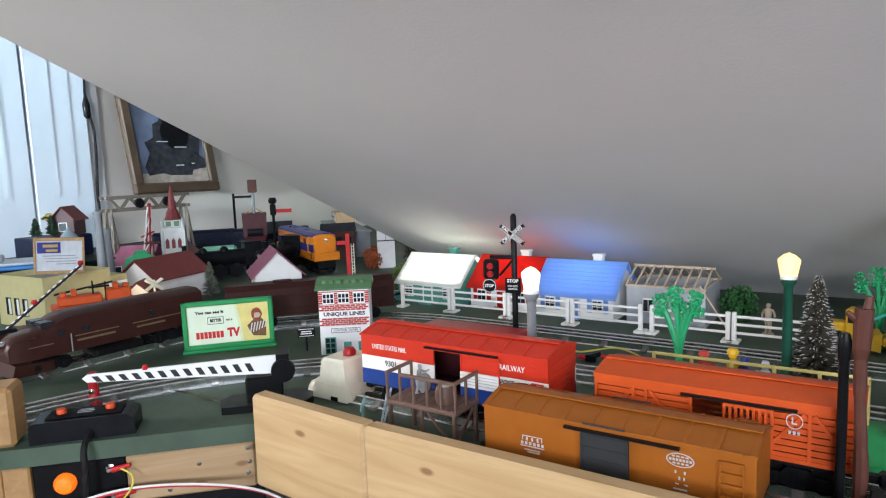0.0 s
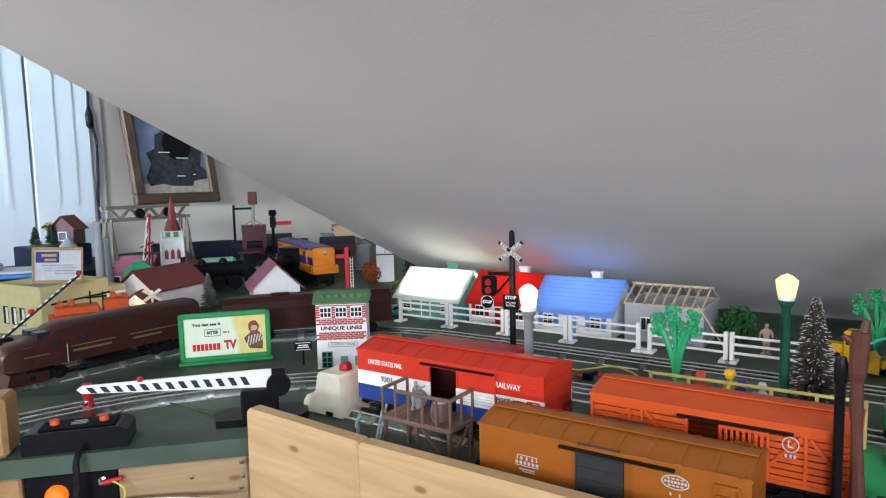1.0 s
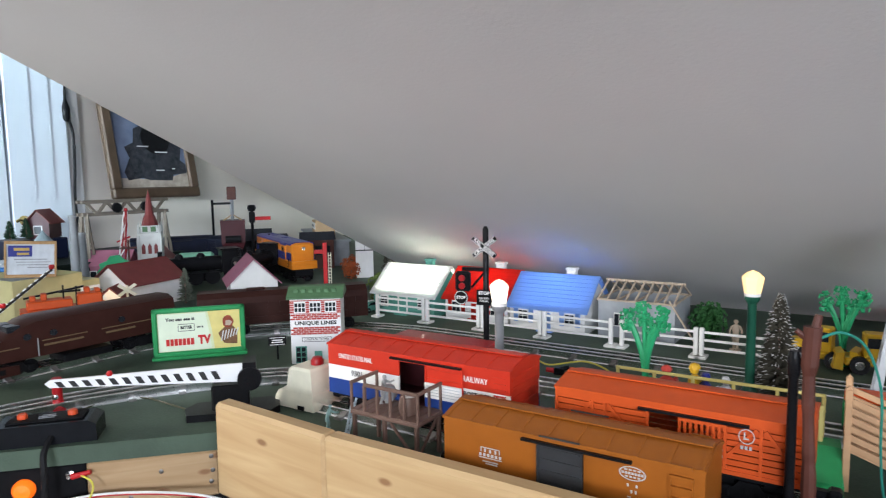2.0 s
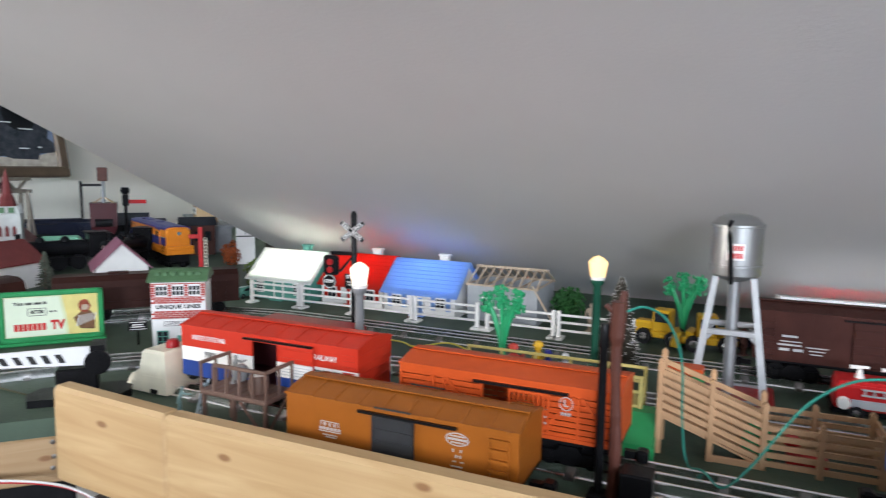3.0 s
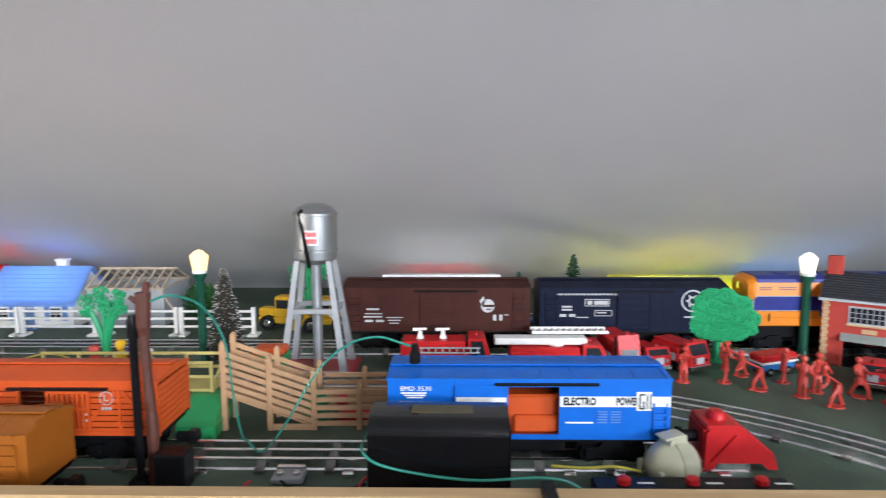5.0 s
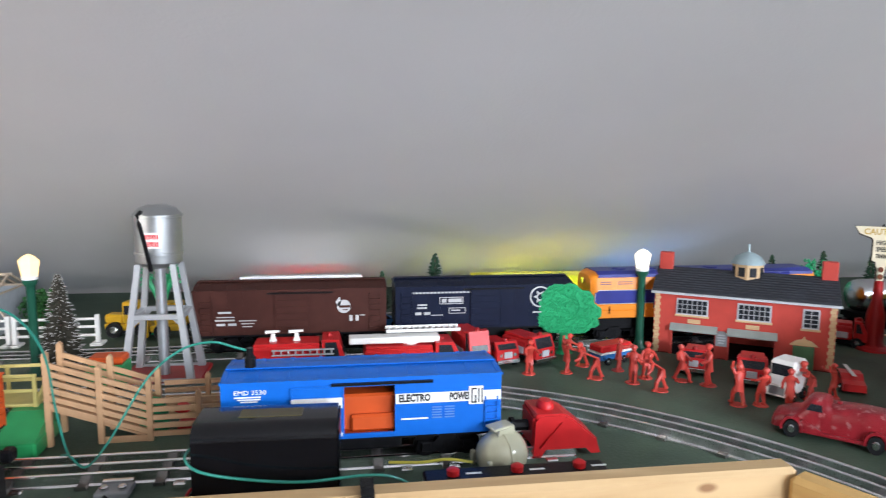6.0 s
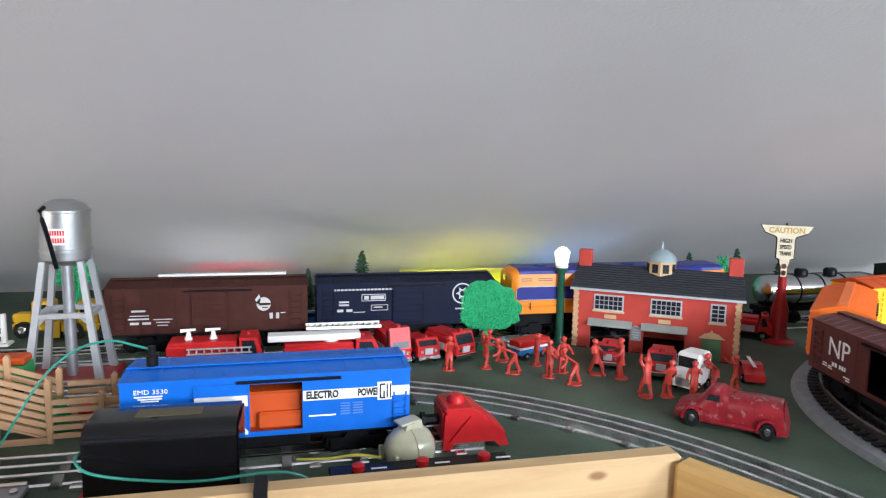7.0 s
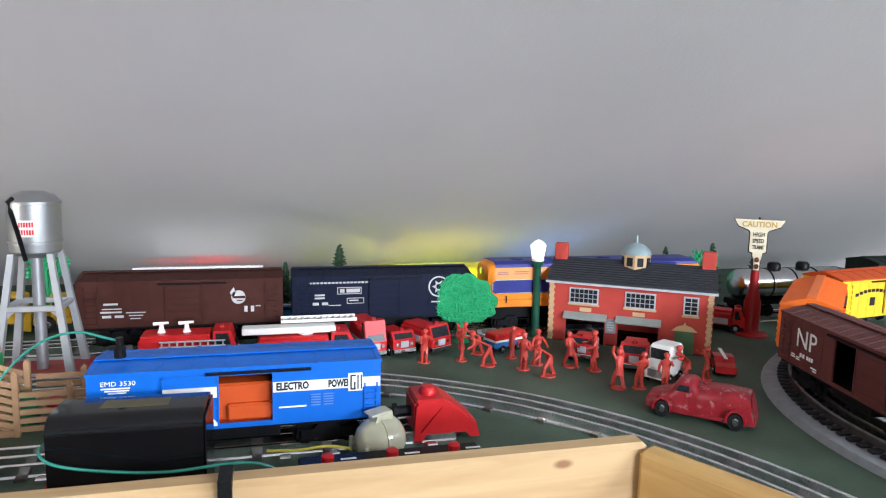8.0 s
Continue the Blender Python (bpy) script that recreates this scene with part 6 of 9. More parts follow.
def water_tower(m):
    w = thing("water_tower", m, "silver toy water tower on four legs over a red base", "water tower")
    part("base", Mesh().bev(-0.048, 0.048, -0.042, 0.042, 0, 0.006, 0.002), "red_dark", w)
    for sx in (-1, 1):
        for sy in (-1, 1):
            a, b = Vector((sx * 0.037, sy * 0.031, 0.005)), Vector((sx * 0.019, sy * 0.018, 0.138))
            part("leg", Mesh().rings([[p + Vector((ux * k, uy * k, 0)) for ux, uy in ((-1, -1), (1, -1), (1, 1), (-1, 1))] for p, k in ((a, 0.0042), (a.lerp(b, 0.5), 0.0034), (b, 0.0030))]), "silver_paint", w)
            g = a.lerp(b, 0.555)
            part("gusset", Mesh().prism([(g.x, g.z), (g.x - sx * 0.012, g.z), (g.x + sx * 0.0035, g.z - 0.016)], "y", g.y - 0.0012, g.y + 0.0012), "silver_paint", w)
    zc = 0.079
    for sy in (-1, 1):
        part("crossbar", Mesh().bev(-0.0275, 0.0275, sy * 0.0238 - 0.003, sy * 0.0238 + 0.003, zc - 0.003, zc + 0.003, 0.0008), "silver_paint", w)
        part("foot_bar", Mesh().bev(-0.036, 0.036, sy * 0.031 - 0.002, sy * 0.031 + 0.002, 0.006, 0.009, 0.0006), "silver_paint", w)
    for sx in (-1, 1):
        part("crossbar", Mesh().bev(sx * 0.027 - 0.003, sx * 0.027 + 0.003, -0.0208, 0.0208, zc - 0.0028, zc + 0.0028, 0.0008), "silver_paint", w)
    part("standpipe", Mesh().rod((0, 0, 0.006), (0, 0, 0.14), 0.0062, n=14), "silver_dull", w, smooth=True)
    tank = part("tank", Mesh().lathe([(0.010, 0.132), (0.022, 0.136), (0.0262, 0.1395), (0.0266, 0.1480), (0.0276, 0.1484), (0.0276, 0.1508), (0.0266, 0.1512), (0.0266, 0.1905), (0.0278, 0.1910), (0.0278, 0.1935), (0.0262, 0.1942), (0.0205, 0.2005), (0.011, 0.2040), (0, 0.2045)], n=32), "tank_silver_soft", w, smooth=True)
    part("spout", Mesh().tube([(-0.0060, -0.0440, 0.1985), (-0.0078, -0.0510, 0.1955), (-0.0070, -0.0480, 0.186), (-0.0052, -0.0385, 0.165), (-0.0042, -0.0305, 0.147), (-0.0036, -0.0270, 0.138), (-0.0034, -0.0240, 0.132)], 0.0024, 8), "black_plastic", tank)
    lab = Mesh()
    a0, a1, n = -1.92, -1.25, 8
    rr = []
    for i in range(n + 1):
        a = a0 + (a1 - a0) * i / n
        rr.append([Vector((0.0269 * math.cos(a), 0.0269 * math.sin(a), z)) for z in (0.157, 0.1745)])
    vs = [p for r in rr for p in r]
    lab.add(vs, [(2 * i, 2 * i + 2, 2 * i + 3, 2 * i + 1) for i in range(n)])
    plate = part("nameplate", lab, "white_plastic", tank, "white label with red bars in place of its name")
    bars = Mesh()
    for z0, z1, ks in ((0.1672, 0.1725, 6), (0.1590, 0.1645, 6)):
        for i in range(ks):
            a = a0 + 0.05 + (a1 - a0 - 0.10) * (i + 0.08) / ks
            b = a0 + 0.05 + (a1 - a0 - 0.10) * (i + 0.80) / ks
            bars.add([(0.0272 * math.cos(q), 0.0272 * math.sin(q), z) for q in (a, b) for z in (z0, z1)], [(0, 2, 3, 1)])
    part("nameplate_bars", bars, "lettering_red", tank)
    return w


water_tower(pose(0.0605, 0.799, 0, 0, 0, 0) @ Matrix.Diagonal((0.985, 1, 1.008, 1)))


def lamp_post(m, post_mat, glow_mat, h, label, power, colour):
    l = thing("street_lamp", m, label, "street lamp", "toy street lamps")
    part("base", Mesh().lathe([(0.010, 0), (0.010, 0.003), (0.0075, 0.006), (0.0062, 0.012)], n=14), post_mat, l, smooth=True)
    part("post", Mesh().lathe([(0.0062, 0.010), (0.0056, 0.02), (0.0050, h - 0.040), (0.0058, h - 0.038), (0.0085, h - 0.034), (0.0085, h - 0.0305), (0.006, h - 0.0300)], n=14), post_mat, l, smooth=True)
    part("shade", Mesh().lathe([(0.0065, h - 0.030), (0.0085, h - 0.029), (0.0118, h - 0.011), (0.0120, h - 0.008), (0.006, h - 0.0025), (0.0022, h - 0.001), (0, h)], n=6), glow_mat, l, "glowing frosted white shade")
    part("collar", Mesh().lathe([(0.0086, h - 0.0305), (0.0092, h - 0.027), (0.0086, h - 0.0265)], n=12), "white_plastic", l)
    p = m.translation
    return l


lamp_post(pose(-0.333, 0.662, 0), "lamp_grey", "lamp_glow_white", 0.143, "grey lamp post with a glowing white shade", 0.1, (1, 0.9, 0.7))
lamp_post(pose(-0.0955, 0.836, 0), "lamp_green", "lamp_glow", 0.146, "green lamp post with a glowing amber shade", 0.1, (1, 0.8, 0.5))
lamp_post(pose(0.678, 0.852, 0), "lamp_green", "lamp_glow_white", 0.140, "dark green lamp post with a glowing white shade", 0.1, (1, 0.9, 0.7))


def crossing_signal(m):
    c = thing("crossing_signal", m, "black railroad crossing signal with crossbuck and stop signs", "crossing signal")
    part("post", Mesh().lathe([(0.0042, 0), (0.0042, 0.186), (0.002, 0.190), (0, 0.190)], n=12), "black_plastic", c, smooth=True)
    part("base", Mesh().lathe([(0.012, 0), (0.012, 0.003), (0.006, 0.008), (0.0042, 0.012)], n=14), "black_plastic", c, smooth=True)
    for a in (38, -38):
        bl = part("crossbuck_blade", Mesh().bev(-0.0205, 0.0205, -0.0012, 0.0012, -0.0036, 0.0036, 0.0006), "black_plastic", c, at=pose(0, -0.0050 - 0.0024 * (a > 0), 0.162, 0, a, 0))
        part("blade_edge", Mesh().box(-0.0200, 0.0200, -0.0016, -0.0012, 0.0026, 0.0032).box(-0.0200, 0.0200, -0.0016, -0.0012, -0.0032, -0.0026), "lettering_white", bl)
        writing("CROSSING" if a < 0 else "RAIL   ROAD", 0.0052, "lettering_white", bl, pose(0, -0.0016, 0), 0.034, 0.0001)
    part("lamp_arm", Mesh().bev(-0.034, 0.004, -0.004, 0.002, 0.128, 0.133, 0.001), "black_plastic", c)
    part("lamp_housing", Mesh().bev(-0.042, -0.020, -0.011, -0.002, 0.100, 0.128, 0.003), "black_plastic", c)
    part("brace", Mesh().bar((-0.020, -0.002, 0.105), (0.0, -0.002, 0.128), 0.003), "black_plastic", c)
    for z in (0.119, 0.108):
        part("lens", Mesh().rod((-0.031, -0.0135, z), (-0.031, -0.011, z), 0.0045, n=12), "red_dark", c)
    d = part("stop_disc", Mesh().rod((-0.034, -0.0075, 0.091), (-0.034, -0.0050, 0.091), 0.0098, n=20), "black_plastic", c)
    part("disc_rim", Mesh().rings([[Vector((-0.034 + r * math.cos(2 * math.pi * j / 20), -0.0078, 0.091 + r * math.sin(2 * math.pi * j / 20))) for j in range(20)] for r in (0.0094, 0.0086)], close=False), "lettering_white", d)
    writing("STOP", 0.0058, "lettering_white", d, pose(-0.034, -0.0080, 0.091), 0.0135, 0.0002)
    q = part("stop_plate", Mesh().bev(-0.0115, 0.0105, -0.0075, -0.0050, 0.0815, 0.1025, 0.0006), "black_plastic", c)
    writing("STOP", 0.0062, "lettering_white", q, pose(-0.0005, -0.0079, 0.0985), 0.016, 0.0002)
    writing("ON RED\nSIGNAL", 0.0038, "lettering_white", q, pose(-0.0005, -0.0079, 0.0895), 0.014)
    return c


crossing_signal(pose(-0.427, 0.80, 0, 0, 0, 12))


# ---- fence and little houses at the back ----
HOUSE_BULB = 0.8

def fence_bay(m, L):
    f = thing("fence_section", m, "white plastic ranch fence section with three rails", "fence", "white fence sections")
    for x in (0.003, L - 0.003):
        part("post", Mesh().bev(x - 0.003, x + 0.003, -0.003, 0.003, 0, 0.043, 0.0008), "white_plastic", f)
        part("foot", Mesh().bev(x - 0.008, x + 0.008, -0.011, 0.011, 0, 0.004, 0.001), "white_plastic", f)
    for z in (0.012, 0.024, 0.035):
        part("rail", Mesh().bev(0, L, -0.0012, 0.0012, z, z + 0.0036, 0.0006), "white_plastic", f)
    return f


FX = [-0.755, -0.643, -0.531, -0.418, -0.302]
for x0, x1 in zip(FX[:-1], FX[1:]):
    fence_bay(pose(x0 + 0.001, 0.966, 0), x1 - x0 - 0.002)
for x0, x1 in ((-0.292, -0.181), (-0.179, -0.066)):
    fence_bay(pose(x0, 0.966, 0), x1 - x0)


def cottage(m, wall, roof, chim, trim, label, w=0.070, d=0.055, eave=0.040, ridge=0.087, bulb=0.5):
    """A small plastic cape cottage: gabled walls, overhanging roof, shuttered windows, door, chimney."""
    c = thing("toy_cottage", m, label, "toy house", "toy cottages")
    for s in (-1, 1):
        part("side_wall", Mesh().box(-w, w, *sorted((s * d, s * (d - 0.002))), 0, eave), wall, c)
        part("gable_wall", Mesh().prism([(-d + 0.002, 0), (d - 0.002, 0), (d - 0.002, eave), (0, ridge - 0.003), (-d + 0.002, eave)], "x", *sorted((s * w, s * (w - 0.002)))), wall, c)
    # unseen white panels, added as reflectors so the roof glow isn't tinted by the walls
    bounce = Mesh()
    for s in (-1, 1):
        bounce.box(-w + 0.0025, w - 0.0025, *sorted((s * (d - 0.0024), s * (d - 0.0030))), 0.001, eave - 0.002)
        bounce.box(*sorted((s * (w - 0.0024), s * (w - 0.0030))), -d + 0.0035, d - 0.0035, 0.001, eave - 0.002)
    part("lining", bounce.box(-w + 0.003, w - 0.003, -d + 0.003, d - 0.003, 0.0004, 0.0010), "white_plastic", c)
    p0 = m.translation
    bulb_lamp("house_bulb", (p0.x, p0.y + 0.010, p0.z + 0.054), HOUSE_BULB * bulb, (1.0, 0.93, 0.82), 0.008)
    t = 0.0025
    for s in (-1, 1):
        ov = 0.006
        k = (ridge - eave) / d
        e = (s * (d + ov), eave - k * ov)
        rf = part("roof_slope", Mesh().prism([e, (0, ridge), (0, ridge + t), (e[0], e[1] + t)], "x", -w - 0.006, w + 0.006), roof, c)
        if s < 0:
            for i in range(1, 9):
                f = i / 9
                y, z = e[0] * (1 - f), e[1] + (ridge - e[1]) * f
                part("shingle", Mesh().box(-w - 0.006, w + 0.006, y - 0.0003, y + 0.0006, z + t - 0.0006, z + t + 0.00012), roof, rf)
    part("chimney", Mesh().bev(w * 0.30 - 0.008, w * 0.30 + 0.008, 0.002, 0.014, ridge - 0.012, ridge + 0.011, 0.0008).bev(w * 0.30 - 0.0095, w * 0.30 + 0.0095, 0.0005, 0.0155, ridge + 0.009, ridge + 0.013, 0.0006), chim, c)
    for x in (-w * 0.62, w * 0.62):
        wd = part("window", Mesh().bev(x - 0.0095, x + 0.0095, -d - 0.0022, -d, 0.012, 0.034, 0.0005), "white_plastic", c)
        for i in (0, 1):
            for j in (0, 1):
                part("pane", Mesh().box(x - 0.0078 + i * 0.0082, x - 0.0008 + i * 0.0082, -d - 0.0030, -d - 0.0016, 0.0140 + j * 0.0095, 0.0220 + j * 0.0095), "glass_dark", wd)
        for s in (-1, 1):
            part("shutter", Mesh().bev(x + s * 0.0138 - 0.0040, x + s * 0.0138 + 0.0040, -d - 0.0022, -d, 0.012, 0.034, 0.0004), trim, c)
    dr = part("door", Mesh().bev(-0.0085, 0.0085, -d - 0.0026, -d, 0.0, 0.031, 0.0005), trim, c)
    part("door_frame", Mesh().bev(-0.0110, -0.0088, -d - 0.0032, -d, 0.0, 0.034, 0.0003).bev(0.0088, 0.0110, -d - 0.0032, -d, 0.0, 0.034, 0.0003).bev(-0.0125, 0.0125, -d - 0.0036, -d, 0.0335, 0.0365, 0.0003), "white_plastic", c)
    part("step", Mesh().bev(-0.014, 0.014, -d - 0.012, -d, 0.0, 0.004, 0.0006), trim, c)
    return c


cottage(pose(-0.722, 1.062, 0), "wall_green", "roof_white", "wall_green", "wall_green", "green toy cottage with a bright white roof", w=0.070, bulb=6.0)
cottage(pose(-0.573, 1.078, 0), "white_plastic", "roof_red", "white_plastic", "roof_red", "white toy cottage with a red roof", w=0.064, bulb=0.36)
cottage(pose(-0.431, 1.066, 0), "white_plastic", "roof_blue", "white_plastic", "roof_blue", "white toy cottage with a bright blue roof", w=0.067, bulb=0.40)


def frame_house(m):
    c = thing("unfinished_house", m, "grey toy house under construction with bare rafters", "toy house")
    w, d, e, r = 0.060, 0.050, 0.058, 0.086
    for s in (-1, 1):
        part("wall", Mesh().box(-w, w, *sorted((s * d, s * (d - 0.0025))), 0, e), "wall_grey", c)
        part("gable", Mesh().prism([(-d + 0.0025, 0), (d - 0.0025, 0), (d - 0.0025, e), (-d + 0.0025, e)], "x", *sorted((s * w, s * (w - 0.0025)))), "wall_grey", c)
    part("ridge_beam", Mesh().bev(-w - 0.004, w + 0.004, -0.0015, 0.0015, r - 0.004, r, 0.0004), "raw_wood", c)
    for s in (-1, 1):
        part("wall_plate", Mesh().bev(-w - 0.002, w + 0.002, s * d - 0.002, s * d + 0.002, e, e + 0.003, 0.0004), "raw_wood", c)
    for i in range(9):
        x = -w + 0.001 + i * (2 * w - 0.002) / 8
        for s in (-1, 1):
            part("rafter", Mesh().prism([(s * (d + 0.004), e), (0, r - 0.003), (0, r), (s * (d + 0.004), e + 0.0035)], "x", x - 0.0011, x + 0.0011), "raw_wood", c)
        if i % 2 == 0:
            part("joist", Mesh().box(x - 0.001, x + 0.001, -d, d, e + 0.0005, e + 0.003), "raw_wood", c)
    wd = part("window", Mesh().bev(-0.034, -0.016, -d - 0.0018, -d, 0.018, 0.040, 0.0005), "white_plastic", c)
    for i in (0, 1):
        part("pane", Mesh().box(-0.0325 + i * 0.0082, -0.0257 + i * 0.0082, -d - 0.0026, -d - 0.0012, 0.020, 0.038), "glass_dark", wd)
    part("loose_board", Mesh().bar((0.052, -d - 0.004, 0.066), (0.094, -d - 0.010, 0.004), 0.003, 0.002), "raw_wood", c)
    return c


frame_house(pose(-0.287, 1.075, 0))


def needle_tree(m, h, r, mat, label, n=420, snow=None, seed=1, group="toy trees"):
    """Bottle-brush tree: wire trunk and rings of drooping bristle sprigs."""
    t = thing("toy_tree", m, label, "toy tree", group)
    part("trunk", Mesh().rod((0, 0, 0), (0, 0, h * 0.98), 0.0022, 0.0008, 7), "brown_plastic", t)
    rnd = random.Random(seed)
    bm_ = Mesh()
    sn = Mesh()
    for i in range(n):
        f = (i + 0.5) / n
        z = h * (0.06 + 0.92 * f)
        a = rnd.uniform(0, 6.283)
        L = r * (1.02 - f) ** 0.75 * rnd.uniform(0.75, 1.12) + 0.002
        d = Vector((math.cos(a), math.sin(a), rnd.uniform(-0.15, 0.35)))
        p0, p1 = Vector((0, 0, z)), Vector((0, 0, z)) + d * L
        sd = Vector((-d.y, d.x, 0)) * (0.0016 + 0.06 * L)
        up = Vector((0, 0, 0.0010))
        bm_.add([p0 - sd * 0.3, p0 + sd * 0.3, p0.lerp(p1, 0.65) + sd, p1, p0.lerp(p1, 0.65) - sd, p0.lerp(p1, 0.5) + up * 2.2], [(0, 1, 5), (1, 2, 5), (2, 3, 5), (3, 4, 5), (4, 0, 5)])
        if snow and rnd.random() < 0.55:
            q, e_ = p0.lerp(p1, rnd.uniform(0.62, 0.85)) + up, p0.lerp(p1, rnd.uniform(0.95, 1.06)) + up * 0.6
            k = rnd.uniform(0.25, 0.55)
            sn.add([q - sd * k * 0.5, q + sd * k * 0.5, e_ + sd * k * 0.4, e_ - sd * k * 0.4, q.lerp(e_, 0.5) + up], [(0, 1, 4), (1, 2, 4), (2, 3, 4), (3, 0, 4)])
    part("crown", bm_, mat, t)
    if snow:
        part("snow", sn, snow, t, "flecks of artificial snow")
    return t


needle_tree(pose(-0.066, 0.838, 0), 0.122, 0.026, "tree_dark", "dark bottle-brush tree flecked with white snow", 900, "snow_grey", 3)
needle_tree(pose(0.423, 1.09, 0), 0.105, 0.026, "tree_green", "small dark green bottle-brush tree", 420, None, 5)
needle_tree(pose(0.335, 1.10, 0), 0.075, 0.014, "tree_green", "small dark green bottle-brush tree", 300, None, 6)
needle_tree(pose(1.02, 1.06, 0), 0.098, 0.020, "tree_green", "small dark green bottle-brush tree", 300, None, 7)
needle_tree(pose(1.12, 1.06, 0), 0.104, 0.022, "tree_green", "small dark green bottle-brush tree", 300, None, 8)
needle_tree(pose(1.20, 1.04, 0), 0.100, 0.020, "tree_green", "small dark green bottle-brush tree", 300, None, 9)


def bush(m, r, mat, label, n=260, seed=1, squash=1.0, cat="toy tree"):
    """A clump of many small leaf flakes over a short stem."""
    t = thing("toy_bush", m, label, cat, "toy trees")
    part("stem", Mesh().rod((0, 0, 0), (0, 0, r), 0.0025, 0.0018, 6), "brown_plastic", t)
    rnd = random.Random(seed)
    ms = Mesh()
    for i in range(n):
        v = Vector((rnd.gauss(0, 1), rnd.gauss(0, 1), rnd.gauss(0, 1))).normalized()
        p = Vector((0, 0, r * squash * 1.05)) + Vector((v.x, v.y, v.z * squash)) * r * rnd.uniform(0.55, 1.08)
        k = r * rnd.uniform(0.10, 0.20)
        u = v.orthogonal().normalized() * k
        w2 = v.cross(u)
        ms.add([p + u, p + w2 * 0.8, p - u, p - w2 * 0.8, p + v * k * 0.8], [(0, 1, 4), (1, 2, 4), (2, 3, 4), (3, 0, 4), (0, 3, 2, 1)])
    part("leaves", ms, mat, t)
    return t


bush(pose(-0.192, 1.09, 0), 0.027, "leaf_green", "round dark green toy bush", 420, 2)
bush(pose(-0.835, 1.09, 0), 0.030, "moss_leaf", "yellow-green toy bush beside the cottages", 420, 4)


def palm(m, h, label, seed=1):
    """Moulded bright green tree: forked stems with knobbly heads."""
    t = thing("plastic_tree", m, label, "toy tree", "toy trees")
    rnd = random.Random(seed)
    part("base", Mesh().prism([(0.004 + 0.025 * math.cos(a) * (1 + 0.12 * math.sin(3 * a + seed)), -0.024 + 0.038 * math.sin(a) * (1 + 0.10 * math.cos(4 * a))) for a in [k * 0.349066 for k in range(18)]], "z", 0, 0.0035), "palm_green", t)
    for i, (x, z, s) in enumerate(((-0.022, 0.78, 1.0), (-0.004, 0.86, 1.05), (0.021, 0.84, 1.05), (0.009, 0.72, 0.85))):
        pts = [Vector((x * f * f, 0.004 * math.sin(i * 2) * f, h * z * f)) for f in (0, 0.25, 0.5, 0.75, 1)]
        part("stem", Mesh().tube(pts, 0.0037), "palm_green", t, smooth=True)
        hd = Mesh()
        for k in range(70):
            a, q = rnd.uniform(0, 6.283), rnd.uniform(0.2, 1.0)
            c = pts[-1] + Vector((math.cos(a) * 0.0095 * q, math.sin(a) * 0.0055 * q, rnd.uniform(-0.015, 0.012))) * s
            n_ = Vector((math.cos(a), math.sin(a) - 0.6, rnd.uniform(-0.5, 0.7))).normalized()
            u = n_.orthogonal().normalized() * rnd.uniform(0.0022, 0.0040) * s
            w = n_.cross(u) * rnd.uniform(0.6, 1.1)
            hd.add([c + u, c + w, c - u, c - w, c + n_ * 0.0022, c - n_ * 0.0015], [(0, 1, 4), (1, 2, 4), (2, 3, 4), (3, 0, 4), (1, 0, 5), (2, 1, 5), (3, 2, 5), (0, 3, 5)])
        part("head", hd, "palm_green", t)
    return t


palm(pose(-0.213, 0.822, 0), 0.100, "bright green moulded plastic tree with forked stems", 1)
palm(pose(-0.010, 1.075, 0), 0.098, "bright green moulded plastic tree with forked stems", 7)
palm(pose(1.02, 0.955, 0), 0.106, "bright green moulded plastic tree behind the train", 9)


def lobed_tree(m):
    """Flat-sided moulded tree with a scalloped outline and fine embossed leaves."""
    t = thing("plastic_tree", m, "bright green moulded leafy tree with a scalloped edge", "toy tree", "toy trees")
    rnd = random.Random(11)
    ms = Mesh()
    def rim(a):
        k = 1 + 0.11 * abs(math.sin(5.5 * a + 0.5)) + 0.02 * math.sin(9 * a) + 0.012 * math.sin(31 * a)
        return 0.0440 * k * math.cos(a), 0.051 + (0.041 if math.sin(a) > 0 else 0.024) * k * math.sin(a)
    edge = [rim(i * 0.0523599) for i in range(120)]
    for k, y in ((1.0, 0.0020), (0.93, 0.0042)):
        ms.prism([(u * k, 0.051 + (v - 0.051) * k) for u, v in edge], "y", -y, y)
    for k in range(620):
        a, q = rnd.uniform(0, 6.283), math.sqrt(rnd.random()) * 0.93
        u, v = rim(a)
        x, z = u * q, 0.051 + (v - 0.051) * q
        w, hh = rnd.uniform(0.0012, 0.0022), rnd.uniform(0.0016, 0.0028)
        tilt = rnd.uniform(-0.8, 0.8)
        for s in (-1, 1):
            cx, cz = math.cos(tilt), math.sin(tilt)
            ms.add([(x + w * cx, s * 0.0040, z + w * cz), (x - hh * cz, s * 0.0042, z + hh * cx), (x - w * cx, s * 0.0040, z - w * cz), (x + hh * cz, s * 0.0040, z - hh * cx), (x, s * 0.0056, z)], [(0, 1, 4), (1, 2, 4), (2, 3, 4), (3, 0, 4)])
    part("foliage", ms, "palm_green", t)
    part("trunk", Mesh().lathe([(0.013, 0), (0.008, 0.004), (0.006, 0.026)], n=10), "palm_green", t)
    return t


lobed_tree(pose(0.566, 0.845, 0, 0, 0, -20))


